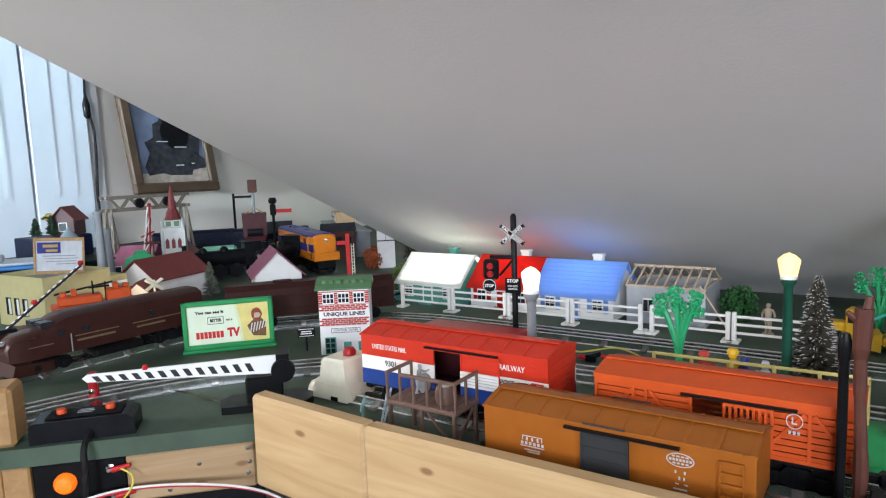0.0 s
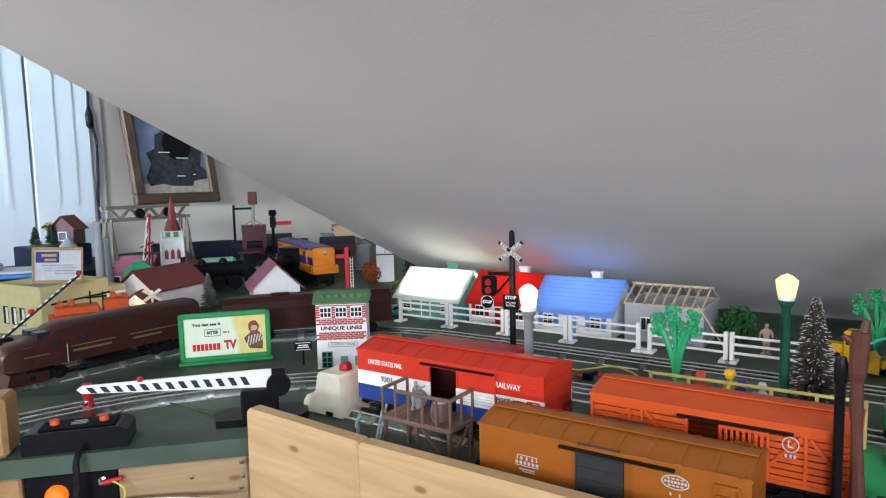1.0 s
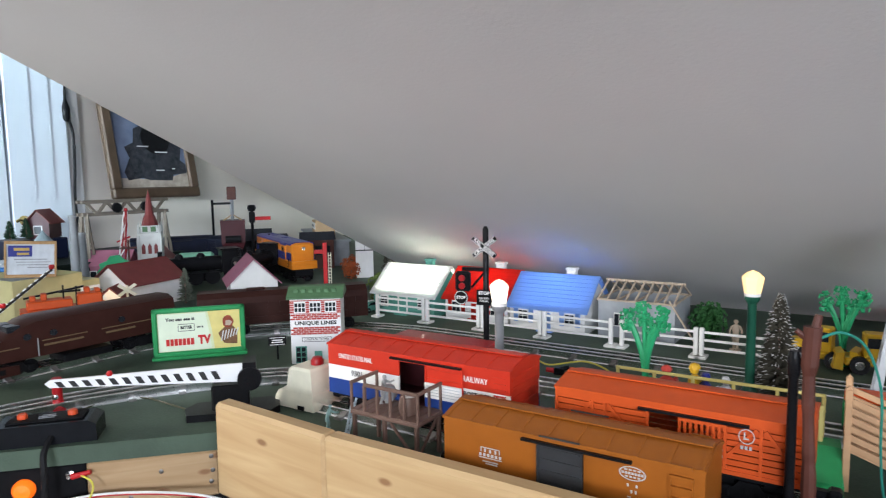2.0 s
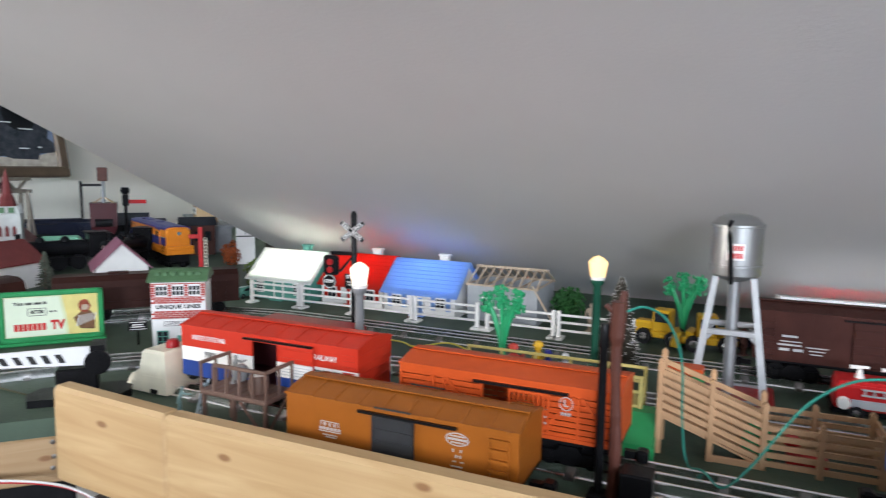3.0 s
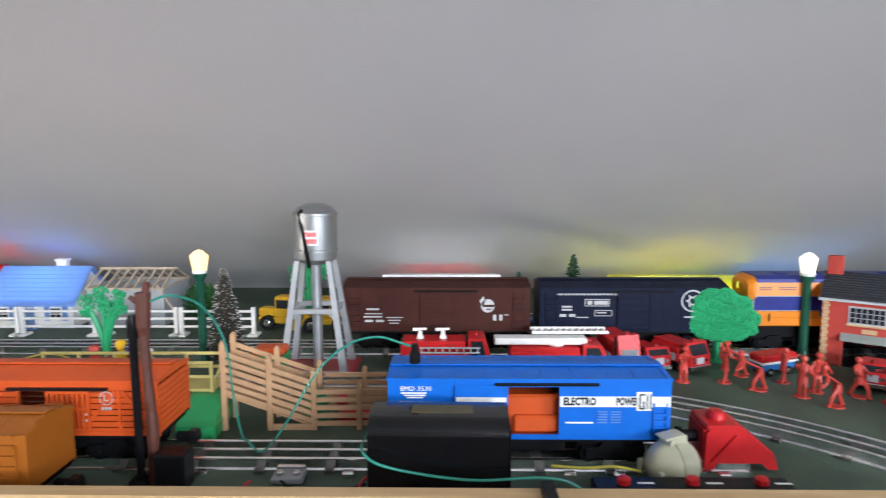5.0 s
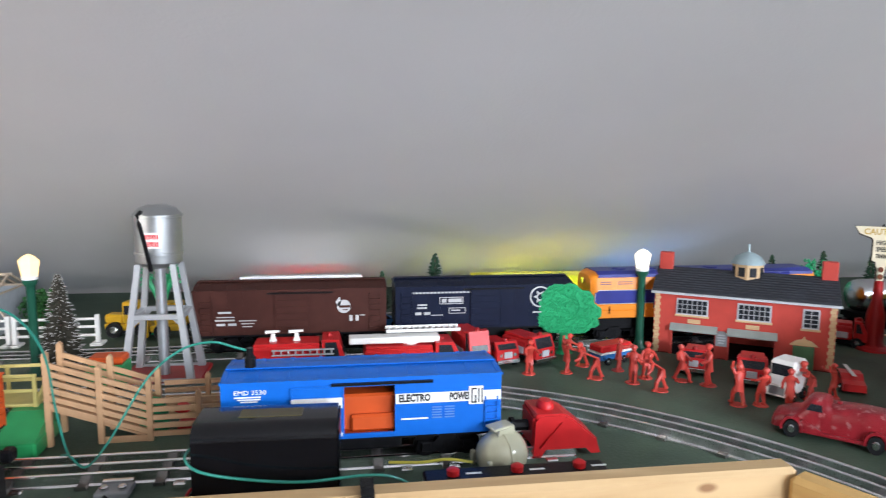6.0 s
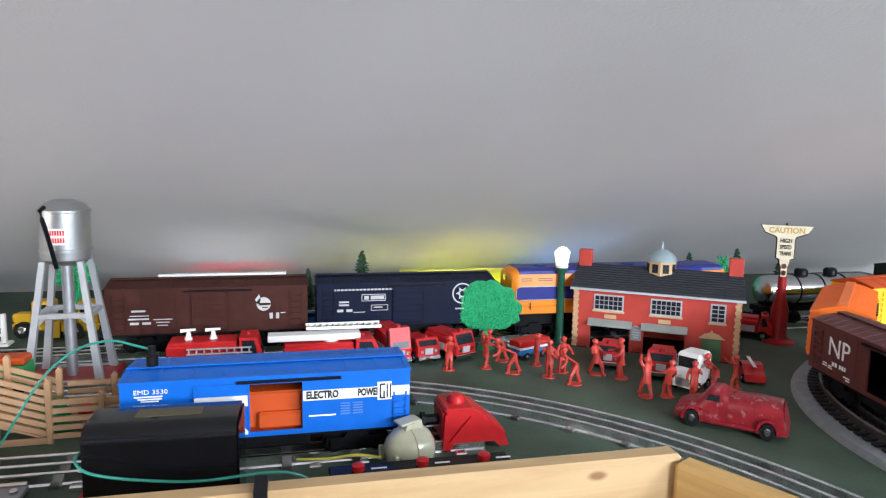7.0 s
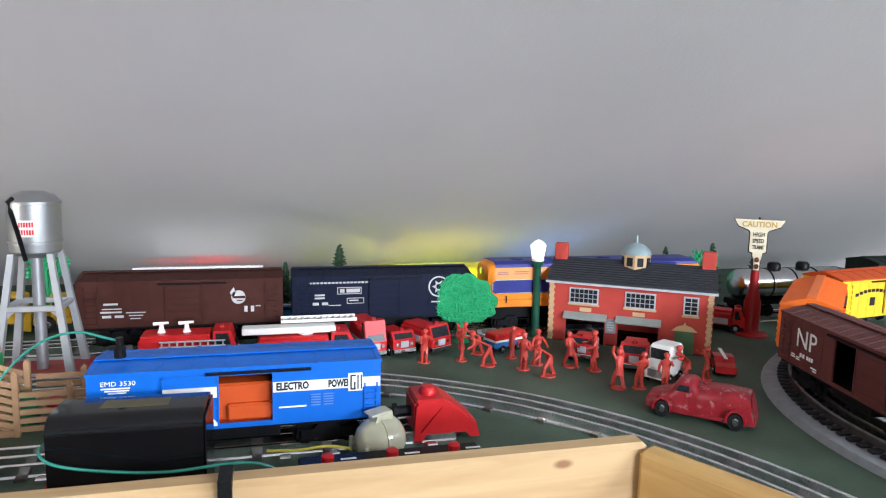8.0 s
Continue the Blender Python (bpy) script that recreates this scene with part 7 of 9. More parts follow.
# ---- fire house corner ----
def fire_house(m):
    f = thing("fire_station", m, "red brick toy fire station with a black roof and cupola", "toy building")
    w, d, e, r = 0.108, 0.046, 0.087, 0.110
    # front wall with two engine doors cut through
    doors = ((-0.083, -0.030), (-0.012, 0.041))
    xs = [-w, doors[0][0], doors[0][1], doors[1][0], doors[1][1], w]
    outline = [(-w, 0), (xs[1], 0), (xs[1], 0.036), (xs[2], 0.036), (xs[2], 0), (xs[3], 0), (xs[3], 0.036), (xs[4], 0.036), (xs[4], 0), (w, 0), (w, e), (-w, e)]
    fw = Mesh().prism(outline, "y", -d, -d + 0.003)
    part("front_wall", fw, "brick_red", f)
    part("rear_wall", Mesh().box(-w, w, d - 0.003, d, 0, e), "brick_red", f)
    for s in (-1, 1):
        part("gable_wall", Mesh().prism([(-d + 0.003, 0), (d - 0.003, 0), (d - 0.003, e), (0, r - 0.002), (-d + 0.003, e)], "x", *sorted((s * w, s * (w - 0.003)))), "brick_red", f)
        part("chimney", Mesh().bev(*sorted((s * (w + 0.001), s * (w - 0.017))), -0.007, 0.007, e + 0.008, r + 0.023, 0.0008), "brick_red", f)
    for s in (-1, 1):
        rf = part("roof_slope", Mesh().prism([(s * (d + 0.005), e - 0.001), (0, r), (0, r + 0.003), (s * (d + 0.005), e + 0.002)], "x", -w - 0.003, w + 0.003), "roof_black", f)
        if s < 0:
            for i in range(1, 10):
                k = i / 10
                y, z = -(d + 0.005) * (1 - k), e + 0.002 + (r - e + 0.001) * k
                part("shingle", Mesh().box(-w - 0.003, w + 0.003, y - 0.0004, y + 0.0012, z - 0.0004, z + 0.0006), "roof_black", rf)
    part("eave_trim", Mesh().box(-w - 0.004, w + 0.004, -d - 0.006, -d - 0.0005, e - 0.0045, e - 0.0015), "grey_light", f)
    q = Mesh().box(-0.0034, 0.0034, -0.0006, 0.0006, -0.0019, 0.0019).mesh("quoin", "stone_tan")
    for s in (-1, 1):
        for i in range(19):
            x = s * (w - 0.0035 - 0.0012 * (i % 2))
            part("quoin", q, None, f, at=pose(x, -d - 0.0005, 0.003 + i * 0.0043))
    part("floor_plate", Mesh().box(-w, w, -d, d, 0.0, 0.0015), "black_matt", f)
    def window(x0, x1, z0, z1, nx, nz):
        wd = part("window", Mesh().box(x0 - 0.0015, x1 + 0.0015, -d - 0.0012, -d, z0 - 0.0015, z1 + 0.0015), "grey_light", f)
        for i in range(nx):
            for k in range(nz):
                a, b = x0 + (x1 - x0) * i / nx, x0 + (x1 - x0) * (i + 1) / nx
                c, g = z0 + (z1 - z0) * k / nz, z0 + (z1 - z0) * (k + 1) / nz
                part("pane", Mesh().box(a + 0.0005, b - 0.0005, -d - 0.0018, -d - 0.001, c + 0.0005, g - 0.0005), "glass_dark", wd)
        part("sill", Mesh().bev(x0 - 0.003, x1 + 0.003, -d - 0.0030, -d, z0 - 0.004, z0 - 0.0015, 0.0005), "stone_tan", f)
    window(-0.078, -0.041, 0.057, 0.076, 6, 3)
    window(-0.003, 0.034, 0.057, 0.076, 6, 3)
    window(0.072, 0.088, 0.054, 0.076, 2, 4)
    for a, b in doors:
        part("awning", Mesh().prism([(-d - 0.010, 0.036), (-d, 0.043), (-d, 0.0395), (-d - 0.010, 0.0345)], "x", a - 0.003, b + 0.003), "awning_grey", f)
        part("door_frame", Mesh().box(a - 0.0035, a, -d - 0.0012, -d + 0.003, 0, 0.040).box(b, b + 0.0035, -d - 0.0012, -d + 0.003, 0, 0.040), "brick_red", f)
        part("name_stone", Mesh().bev((a + b) / 2 - 0.008, (a + b) / 2 + 0.008, -d - 0.0014, -d, 0.0445, 0.050, 0.0004), "stone_tan", f)
    pl = part("plaque", Mesh().prism([(-0.0285, 0.018), (-0.0145, 0.018), (-0.0145, 0.034), (-0.018, 0.038), (-0.025, 0.038), (-0.0285, 0.034)], "y", -d - 0.0022, -d), "grey_plastic", f)
    bars_of_print([(-0.0215, 0.033, 0.008, 0.0016), (-0.0215, 0.0295, 0.010, 0.0016), (-0.0215, 0.026, 0.009, 0.0016), (-0.0215, 0.0225, 0.007, 0.0016)], "grey_light", pl, pose(0, -d - 0.0024, 0))
    part("side_door", Mesh().bev(0.062, 0.086, -d - 0.0022, -d, 0.0, 0.030, 0.0006), "moss_green", f)
    part("door_pediment", Mesh().prism([(0.058, 0.031), (0.090, 0.031), (0.083, 0.037), (0.076, 0.039), (0.074, 0.043), (0.072, 0.039), (0.065, 0.037)], "y", -d - 0.003, -d), "stone_tan", f)
    cp = part("cupola", Mesh().lathe([(0.0195, r - 0.012), (0.0195, r + 0.014)], 0.004, 0.0, 0, n=8), "stone_tan", f)
    for i in range(8):
        a = 22.5 + 45 * i
        part("opening", Mesh().box(-0.0042, 0.0042, -0.0190, -0.0178, r - 0.002, r + 0.010), "glass_dark", cp, at=pose(0.004, 0, 0, 0, 0, a))
    part("dome", Mesh().lathe([(0.0215, r + 0.0140), (0.0200, r + 0.0170), (0.0160, r + 0.0235), (0.008, r + 0.0280), (0.0018, r + 0.030), (0.0012, r + 0.040), (0, r + 0.040)], 0.004, 0.0, 0, n=16), "dome_grey", cp, smooth=True)
    return f


fire_house(pose(0.779 + 0.026, 0.774 + 0.038, 0, 0, 0, -34.3))

cs = thing("caution_sign", pose(1.004, 0.805, 0, 0, 0, -34) @ Matrix.Diagonal((0.80, 0.88, 0.98, 1)), "red bottle-shaped post with a cream caution sign", "sign")
part("post", Mesh().lathe([(0.030, 0), (0.030, 0.003), (0.017, 0.006), (0.0145, 0.012), (0.0150, 0.050), (0.0085, 0.070), (0.0065, 0.105), (0.007, 0.112), (0, 0.113)], n=18), "red_dark", cs, smooth=True)
bd = part("board", Mesh().prism([(-0.005, 0.100), (0.005, 0.100), (0.005, 0.113), (0.008, 0.122), (0.008, 0.126), (0.014, 0.128), (0.014, 0.156), (0.016, 0.160), (0.035, 0.166), (0.042, 0.176), (-0.042, 0.176), (-0.035, 0.166), (-0.016, 0.160), (-0.014, 0.156), (-0.014, 0.128), (-0.008, 0.126), (-0.008, 0.122), (-0.005, 0.113)], "y", -0.0075, -0.0055), "cream_sign", cs, "cream printed metal sign")
part("board_edge", Mesh().prism([(-0.0065, 0.0985), (0.0065, 0.0985), (0.0065, 0.113), (0.0095, 0.121), (0.0095, 0.1245), (0.0160, 0.1265), (0.0160, 0.1555), (0.018, 0.1585), (0.036, 0.1645), (0.0435, 0.1765), (-0.0435, 0.1765), (-0.036, 0.1645), (-0.018, 0.1585), (-0.0160, 0.1555), (-0.0160, 0.1265), (-0.0095, 0.1245), (-0.0095, 0.121), (-0.0065, 0.113)], "y", -0.0053, -0.0040), "lettering_black", bd)
writing("CAUTION", 0.0115, "lettering_gold", bd, pose(0, -0.0078, 0.1685), 0.058, 0.0003)
for i, tx in enumerate(("HIGH", "SPEED", "TRAINS")):
    writing(tx, 0.0085, "lettering_black", bd, pose(0, -0.0078, 0.1535 - i * 0.0095), 0.019, 0.0002)
part("lens", Mesh().rod((0, -0.0095, 0.116), (0, -0.007, 0.116), 0.004, n=12).rod((0, -0.0095, 0.106), (0, -0.007, 0.106), 0.004, n=12), "chrome", cs)
part("finial", Mesh().lathe([(0.002, 0.176), (0.002, 0.178), (0, 0.180)], n=8), "black_plastic", cs)


def wheels(v, xs, y, r, t=0.005):
    for x in xs:
        for s in (-1, 1):
            w_ = part("wheel", Mesh().lathe([(0, -t / 2), (r, -t / 2), (r, t / 2), (0, t / 2)], n=14, m=pose(x, s * y, r, 90, 0, 0)), "black_rubber", v, smooth=False)
            part("hub", Mesh().lathe([(0, 0), (r * 0.5, 0), (r * 0.4, 0.001), (0, 0.0012)], n=10, m=pose(x, s * (y + t / 2), r, 90 if s < 0 else -90, 0, 0)), "chrome", w_)


def old_tanker(m):
    v = thing("toy_truck", m, "old dark red die-cast tanker truck with chipped paint", "toy truck", "toy fire vehicles")
    rings = []
    for x, w, top in ((-0.067, 0.0120, 0.013), (-0.064, 0.0155, 0.018), (-0.056, 0.0165, 0.0215), (-0.040, 0.0180, 0.0245), (-0.035, 0.0185, 0.0275), (-0.027, 0.0185, 0.0375), (-0.022, 0.0185, 0.0395), (-0.012, 0.0185, 0.0400),
                      (-0.006, 0.0185, 0.0385), (-0.003, 0.0180, 0.0345), (0.000, 0.0185, 0.0345), (0.030, 0.0185, 0.0360), (0.054, 0.0185, 0.0350), (0.058, 0.0180, 0.0345)):
        lean = 0.30 if x > 0.055 else 0.0
        sec = [(-w, 0.006), (-w * 1.02, 0.55 * top)] + [(-w * 0.98 * math.copysign(abs(math.cos(radians(a))) ** 0.6, math.cos(radians(a))), top * 0.66 + top * 0.34 * math.sin(radians(a)) ** 0.6) for a in range(10, 171, 20)] + [(w * 1.02, 0.55 * top), (w, 0.006)]
        rings.append([Vector((x + lean * (top - z), y, z)) for y, z in sec])
    part("body", Mesh().rings(rings), "red_diecast", v, smooth=True)
    part("tail_panel", Mesh().prism([(-0.0165, 0.007), (-0.0168, 0.022), (-0.012, 0.0315), (0.012, 0.0315), (0.0168, 0.022), (0.0165, 0.007)], "x", 0.0, 0.0012, pose(0.0668, 0, 0.007, 0, -16.5, 0) @ pose(0, 0, -0.007)), "red_diecast", v)
    for s in (-1, 1):
        for xc in (-0.043, 0.045):
            arch = [(xc + 0.0125 * math.cos(radians(a)), 0.0085 + 0.0125 * math.sin(radians(a))) for a in range(-10, 191, 20)]
            inner = [(xc + 0.0098 * math.cos(radians(a)), 0.0085 + 0.0098 * math.sin(radians(a))) for a in range(190, -11, -20)]
            part("fender", Mesh().prism(arch + inner, "y", *sorted((s * 0.0180, s * 0.0232))), "red_diecast", v)
        part("running_board", Mesh().bev(-0.031, 0.033, *sorted((s * 0.0183, s * 0.0215)), 0.0060, 0.0095, 0.0008), "red_diecast", v)
        part("fender_sweep", Mesh().prism([(-0.034, 0.0165), (-0.031, 0.0185), (-0.010, 0.0105), (-0.010, 0.0090), (-0.031, 0.0090)], "y", *sorted((s * 0.0183, s * 0.0212))), "red_diecast", v)
        part("side_window", Mesh().prism([(-0.0285, 0.0285), (-0.0115, 0.0285), (-0.0125, 0.0345), (-0.0245, 0.0345)], "y", *sorted((s * 0.0160, s * 0.0194))), "glass_dark", v)
    part("filler_cap", Mesh().lathe([(0.003, 0), (0.003, 0.0025), (0, 0.0032)], 0.004, 0, 0.0340, n=10), "red_diecast", v)
    wheels(v, (-0.043, 0.045), 0.0205, 0.0085)
    return v


old_tanker(pose(0.726, 0.536, 0, 0, 0, -44) @ Matrix.Diagonal((0.77, 1.0, 1.0, 1)))


def pumper(m, body, label, L=0.10, W=0.020, H=0.030, gear="white_plastic", ladder=False, cannons=False, boxy=False):
    v = thing("toy_fire_truck", m, label, "toy fire truck", "toy fire vehicles")
    h = L / 2
    part("chassis", Mesh().bev(-h, h, -W + 0.001, W - 0.001, 0.005, 0.011, 0.001), "black_plastic", v)
    part("body", Mesh().bev(-h + 0.002, h * 0.45, -W, W, 0.010, H, 0.002).bev(-h + 0.004, h * 0.44, -W + 0.003, W - 0.003, H - 0.002, H + 0.004, 0.001), body, v)
    cab = part("cab", Mesh().prism([(h * 0.48, 0.010), (h - 0.001, 0.010), (h - 0.001, 0.022), (h - 0.008, H + 0.008), (h * 0.50, H + 0.008)], "y", -W, W), body, v)
    face = lambda z: h - 0.0010 - 0.0070 * (z - 0.022) / (H - 0.014)
    zs, zt = (0.0232, 0.0310) if H > 0.035 else (max(0.0235, H * 0.74), H + 0.0055)
    part("windscreen", Mesh().prism([(face(zs) - 0.0008, zs), (face(zt) - 0.0008, zt), (face(zt) + 0.0006, zt), (face(zs) + 0.0006, zs)], "y", -W + 0.003, W - 0.003), "glass_dark", cab)
    for s in (-1, 1):
        part("side_window", Mesh().prism([(h * 0.56, 0.022), (h - 0.007, 0.022), (h - 0.011, H + 0.005), (h * 0.56, H + 0.005)], "y", *sorted((s * W, s * (W + 0.0008)))), "glass_dark", cab)
        part("locker", Mesh().bev(-h * 0.7, h * 0.3, *sorted((s * W, s * (W + 0.0012))), 0.013, 0.022, 0.0005), "grey_light", v)
    part("bumper", Mesh().bev(h - 0.001, h + 0.002, -W, W, 0.006, 0.011, 0.0006), "chrome", v)
    part("beacon", Mesh().lathe([(0.0035, 0), (0.0032, 0.003), (0, 0.0045)], h * 0.66, 0, H + 0.008, n=10), "red_dark", v, smooth=True)
    for s in (-1, 1):
        part("headlight", Mesh().rod((h + 0.0002, s * W * 0.62, 0.0165), (h - 0.003, s * W * 0.62, 0.0165), 0.0024, n=10), "chrome", v)
    part("grille", Mesh().bev(h - 0.0012, h + 0.0004, -W * 0.36, W * 0.36, 0.0125, 0.0205, 0.0004), "grey_light", v)
    if cannons:
        part("hose_reel", Mesh().lathe([(0, -0.004), (0.0060, -0.004), (0.0060, -0.003), (0.0045, -0.002), (0.0045, 0.002), (0.0060, 0.003), (0.0060, 0.004), (0, 0.004)], n=14, m=pose(-h + 0.010, -W - 0.003, 0.018, 90, 0, 0)), gear, v, "white hose reel")
        for z in (H - 0.003, H - 0.009):
            part("side_ladder", Mesh().bev(-h * 0.55, h * 0.75, -W - 0.0045, -W - 0.0020, z, z + 0.0016, 0.0004), "grey_light", v)
        for i in range(9):
            x = -h * 0.5 + i * h * 0.15
            part("side_ladder", Mesh().box(x - 0.0008, x + 0.0008, -W - 0.0040, -W - 0.0024, H - 0.009, H - 0.002), "grey_light", v)
        for x in (-h * 0.55, -h * 0.05):
            part("monitor", Mesh().lathe([(0.0048, 0), (0.0030, 0.004), (0.0022, 0.009), (0, 0.009)], x, 0, H + 0.004, n=10).rod((x - 0.009, 0, H + 0.0145), (x + 0.008, 0, H + 0.0155), 0.0022, 0.0014), gear, v)
    if ladder:
        ld_ = part("boom", Mesh().bev(-h - 0.016, h * 0.6, -0.010, 0.010, H + 0.006, H + 0.014, 0.001), gear, v, "white plastic boom")
        for s in (-1, 1):
            part("ladder_rail", Mesh().bev(-h * 0.5, h * 1.05, s * 0.010 + 0.006, s * 0.010 + 0.008, H + 0.018, H + 0.022, 0.0004), gear, ld_)
        for i in range(12):
            x = -h * 0.5 + 0.004 + i * (h * 1.55 - 0.008) / 11
            part("rung", Mesh().box(x - 0.0008, x + 0.0008, -0.003, 0.017, H + 0.019, H + 0.021), gear, ld_)
        part("turntable", Mesh().lathe([(0.010, 0), (0.010, 0.005), (0, 0.006)], 0.0, 0, H + 0.002, n=12), gear, v)
    wheels(v, (-h * 0.6, h * 0.62), W - 0.001, 0.0075)
    return v


pumper(pose(0.216, 0.805, 0, 0, 0, 0), "red_plastic", "red toy pumper truck with two white water cannons", L=0.112, H=0.036, cannons=True)
pumper(pose(0.352, 0.805, 0, 0, 0, 0), "red_plastic", "red toy ladder truck with a white boom and ladder", L=0.120, H=0.028, ladder=True)
pumper(pose(0.430, 0.815, 0, 0, 0, -78), "red_plastic", "tall red toy ambulance van", L=0.070, W=0.0135, H=0.040)
pumper(pose(0.466, 0.815, 0, 0, 0, -75), "red_plastic", "red toy rescue truck with a grey crane", L=0.060, W=0.0155, H=0.024)
pumper(pose(0.507, 0.818, 0, 0, 0, -62), "red_plastic", "red toy fire chief van", L=0.068, W=0.0165, H=0.030)
pumper(pose(0.703, 0.746, 0, 0, 0, -124), "red_plastic", "red toy engine backing into the fire station", L=0.055, W=0.015, H=0.024)
pumper(pose(0.748, 0.698, 0, 0, 0, -124), "red_plastic", "red toy engine standing in the station door", L=0.060, W=0.016, H=0.026)
pumper(pose(0.975, 0.835, 0, 0, 0, -40), "red_plastic", "red toy hook and ladder truck behind the station", L=0.070, W=0.015, H=0.030)


def mail_van(m):
    v = thing("toy_van", m, "small white toy van with open front", "toy van", "toy fire vehicles")
    part("body", Mesh().bev(-0.022, 0.012, -0.015, 0.015, 0.006, 0.040, 0.003), "white_plastic", v)
    part("nose", Mesh().prism([(0.012, 0.006), (0.024, 0.006), (0.024, 0.018), (0.012, 0.024)], "y", -0.0145, 0.0145), "white_plastic", v)
    part("windscreen", Mesh().box(0.0122, 0.0130, -0.012, 0.012, 0.025, 0.036), "glass_dark", v)
    part("grille", Mesh().box(0.0241, 0.0248, -0.009, 0.009, 0.008, 0.016), "grey_plastic", v)
    wheels(v, (-0.013, 0.013), 0.0145, 0.006, 0.004)
    return v


mail_van(pose(0.752, 0.642, 0, 0, 0, -150) @ Matrix.Diagonal((0.92, 0.92, 1.10, 1)))


def coupe(m, label, mat="red_plastic"):
    v = thing("toy_car", m, label, "toy car", "toy fire vehicles")
    part("body", Mesh().prism([(-0.026, 0.004), (-0.027, 0.011), (-0.018, 0.014), (-0.010, 0.020), (0.006, 0.020), (0.013, 0.014), (0.025, 0.012), (0.026, 0.004)], "y", -0.0115, 0.0115), mat, v)
    part("glass", Mesh().prism([(-0.016, 0.0142), (-0.009, 0.0192), (0.0055, 0.0192), (0.0115, 0.0142)], "y", -0.0119, 0.0119), "glass_dark", v)
    part("bumper", Mesh().bev(-0.029, -0.026, -0.011, 0.011, 0.004, 0.008, 0.0006), "chrome", v)
    part("stripe", Mesh().box(-0.0275, 0.02, -0.002, 0.002, 0.0205, 0.0210), "white_plastic", v)
    wheels(v, (-0.016, 0.016), 0.0110, 0.005, 0.004)
    return v


coupe(pose(0.846, 0.660, 0, 0, 0, -118), "small red toy coupe with white stripe beside the station")
pl = thing("toy_trailer", pose(0.612, 0.795, 0, 0, 0, 22), "red and white toy trailer on the grass", "toy trailer")
part("body", Mesh().bev(-0.026, 0.026, -0.011, 0.011, 0.006, 0.016, 0.002), "blue_toy", pl)
part("top", Mesh().bev(-0.027, 0.027, -0.012, 0.012, 0.0165, 0.026, 0.002), "red_plastic", pl)
part("stripe", Mesh().box(-0.0275, 0.0275, -0.0125, 0.0125, 0.0150, 0.0175), "white_plastic", pl)
wheels(pl, (-0.014, 0.014), 0.0105, 0.005, 0.003)

for i, (x, y, rz, lift, st, h, bend) in enumerate((
        (0.493, 0.760, 270, 0.0, 0.004, 0.044, 0), (0.540, 0.758, 20, 2.2, 0.006, 0.043, 0), (0.570, 0.782, 180, 0.4, 0.014, 0.043, 0.012),
        (0.568, 0.732, 185, 0.6, 0.016, 0.046, 0.015), (0.607, 0.758, 20, 0.6, 0.008, 0.041, 0), (0.605, 0.711, 250, 0.2, 0.005, 0.046, 0),
        (0.628, 0.726, 270, 0.1, 0.005, 0.046, 0), (0.625, 0.681, 190, 0.5, 0.016, 0.046, 0.012), (0.666, 0.710, 290, 0.7, 0.018, 0.044, 0),
        (0.689, 0.691, 170, 0.4, 0.005, 0.050, 0), (0.686, 0.627, 100, 2.2, 0.012, 0.046, 0), (0.710, 0.623, 110, 0.2, 0.005, 0.043, 0),
        (0.735, 0.612, 230, 0.2, 0.006, 0.042, 0), (0.776, 0.632, 200, 1.0, 0.014, 0.046, 0.013), (0.803, 0.632, 160, 0.8, 0.008, 0.040, 0))):
    toy_figure(pose(x, y, 0, 0, 0, rz), "red_figure", "red plastic toy fireman in a working pose", h, st, lift, True, True, "toy firemen", 20 + i, bend)


# ---- behind the back track ----
def plain_house(m, wall, roof, label, w, d, e, r, shutters, rear=None, bulb=1.0, name="toy_building"):
    c = thing(name, m, label, "toy building", "buildings along the back")
    part("wall_front", Mesh().bev(-w, w, -d, -d + 0.003, 0, e, 0.0006), wall, c)
    part("wall_rear", Mesh().bev(-w, w, d - 0.002, d, 0, e - 0.028, 0.0004), rear or wall, c)
    for s in (-1, 1):
        part("wall_end", Mesh().prism([(-d + 0.003, 0), (d - 0.002, 0), (d - 0.002, e - 0.028), (-d + 0.003, e)], "x", *sorted((s * w, s * (w - 0.003)))), wall, c)
    part("roof", Mesh().prism([(-d - 0.006, e), (d, e - 0.028), (d, r - 0.029), (-d - 0.006, r)], "x", -w - 0.006, w + 0.006), roof, c)
    p0 = m.translation
    bulb_lamp("building_bulb", (p0.x, p0.y + d - 0.022, p0.z + 0.020), HOUSE_BULB * bulb, (1.0, 0.93, 0.82), 0.008)
    for x0, x1, z0, z1, mat in shutters:
        part("door_panel", Mesh().bev(x0, x1, -d - 0.0018, -d, z0, z1, 0.0005), mat, c)
    return c


wf = plain_house(pose(0.208, 1.110, 0), "white_plastic", "roof_white_thick", "white toy fire house with two red doors", 0.085, 0.090, 0.0775, 0.0835, ((-0.072, -0.026, 0.004, 0.040, "red_plastic"), (-0.016, 0.030, 0.004, 0.040, "red_plastic"), (0.045, 0.062, 0.0, 0.040, "red_plastic"), (-0.084, 0.084, 0.060, 0.064, "red_plastic")), rear="red_glow_plastic", bulb=1.2)
bars_of_print([(-0.049, 0.0445, 0.026, 0.002), (0.007, 0.0445, 0.026, 0.002)], "lettering_red", wf, pose(0, -0.0906, 0))
plain_house(pose(0.612, 1.115, 0), "yellow_glow_plastic", "yellow_roof", "yellow toy building with a flat yellow roof", 0.100, 0.090, 0.0750, 0.0805, ((-0.07, -0.04, 0.012, 0.045, "glass_dark"), (0.0, 0.03, 0.012, 0.045, "glass_dark")), bulb=20.0)
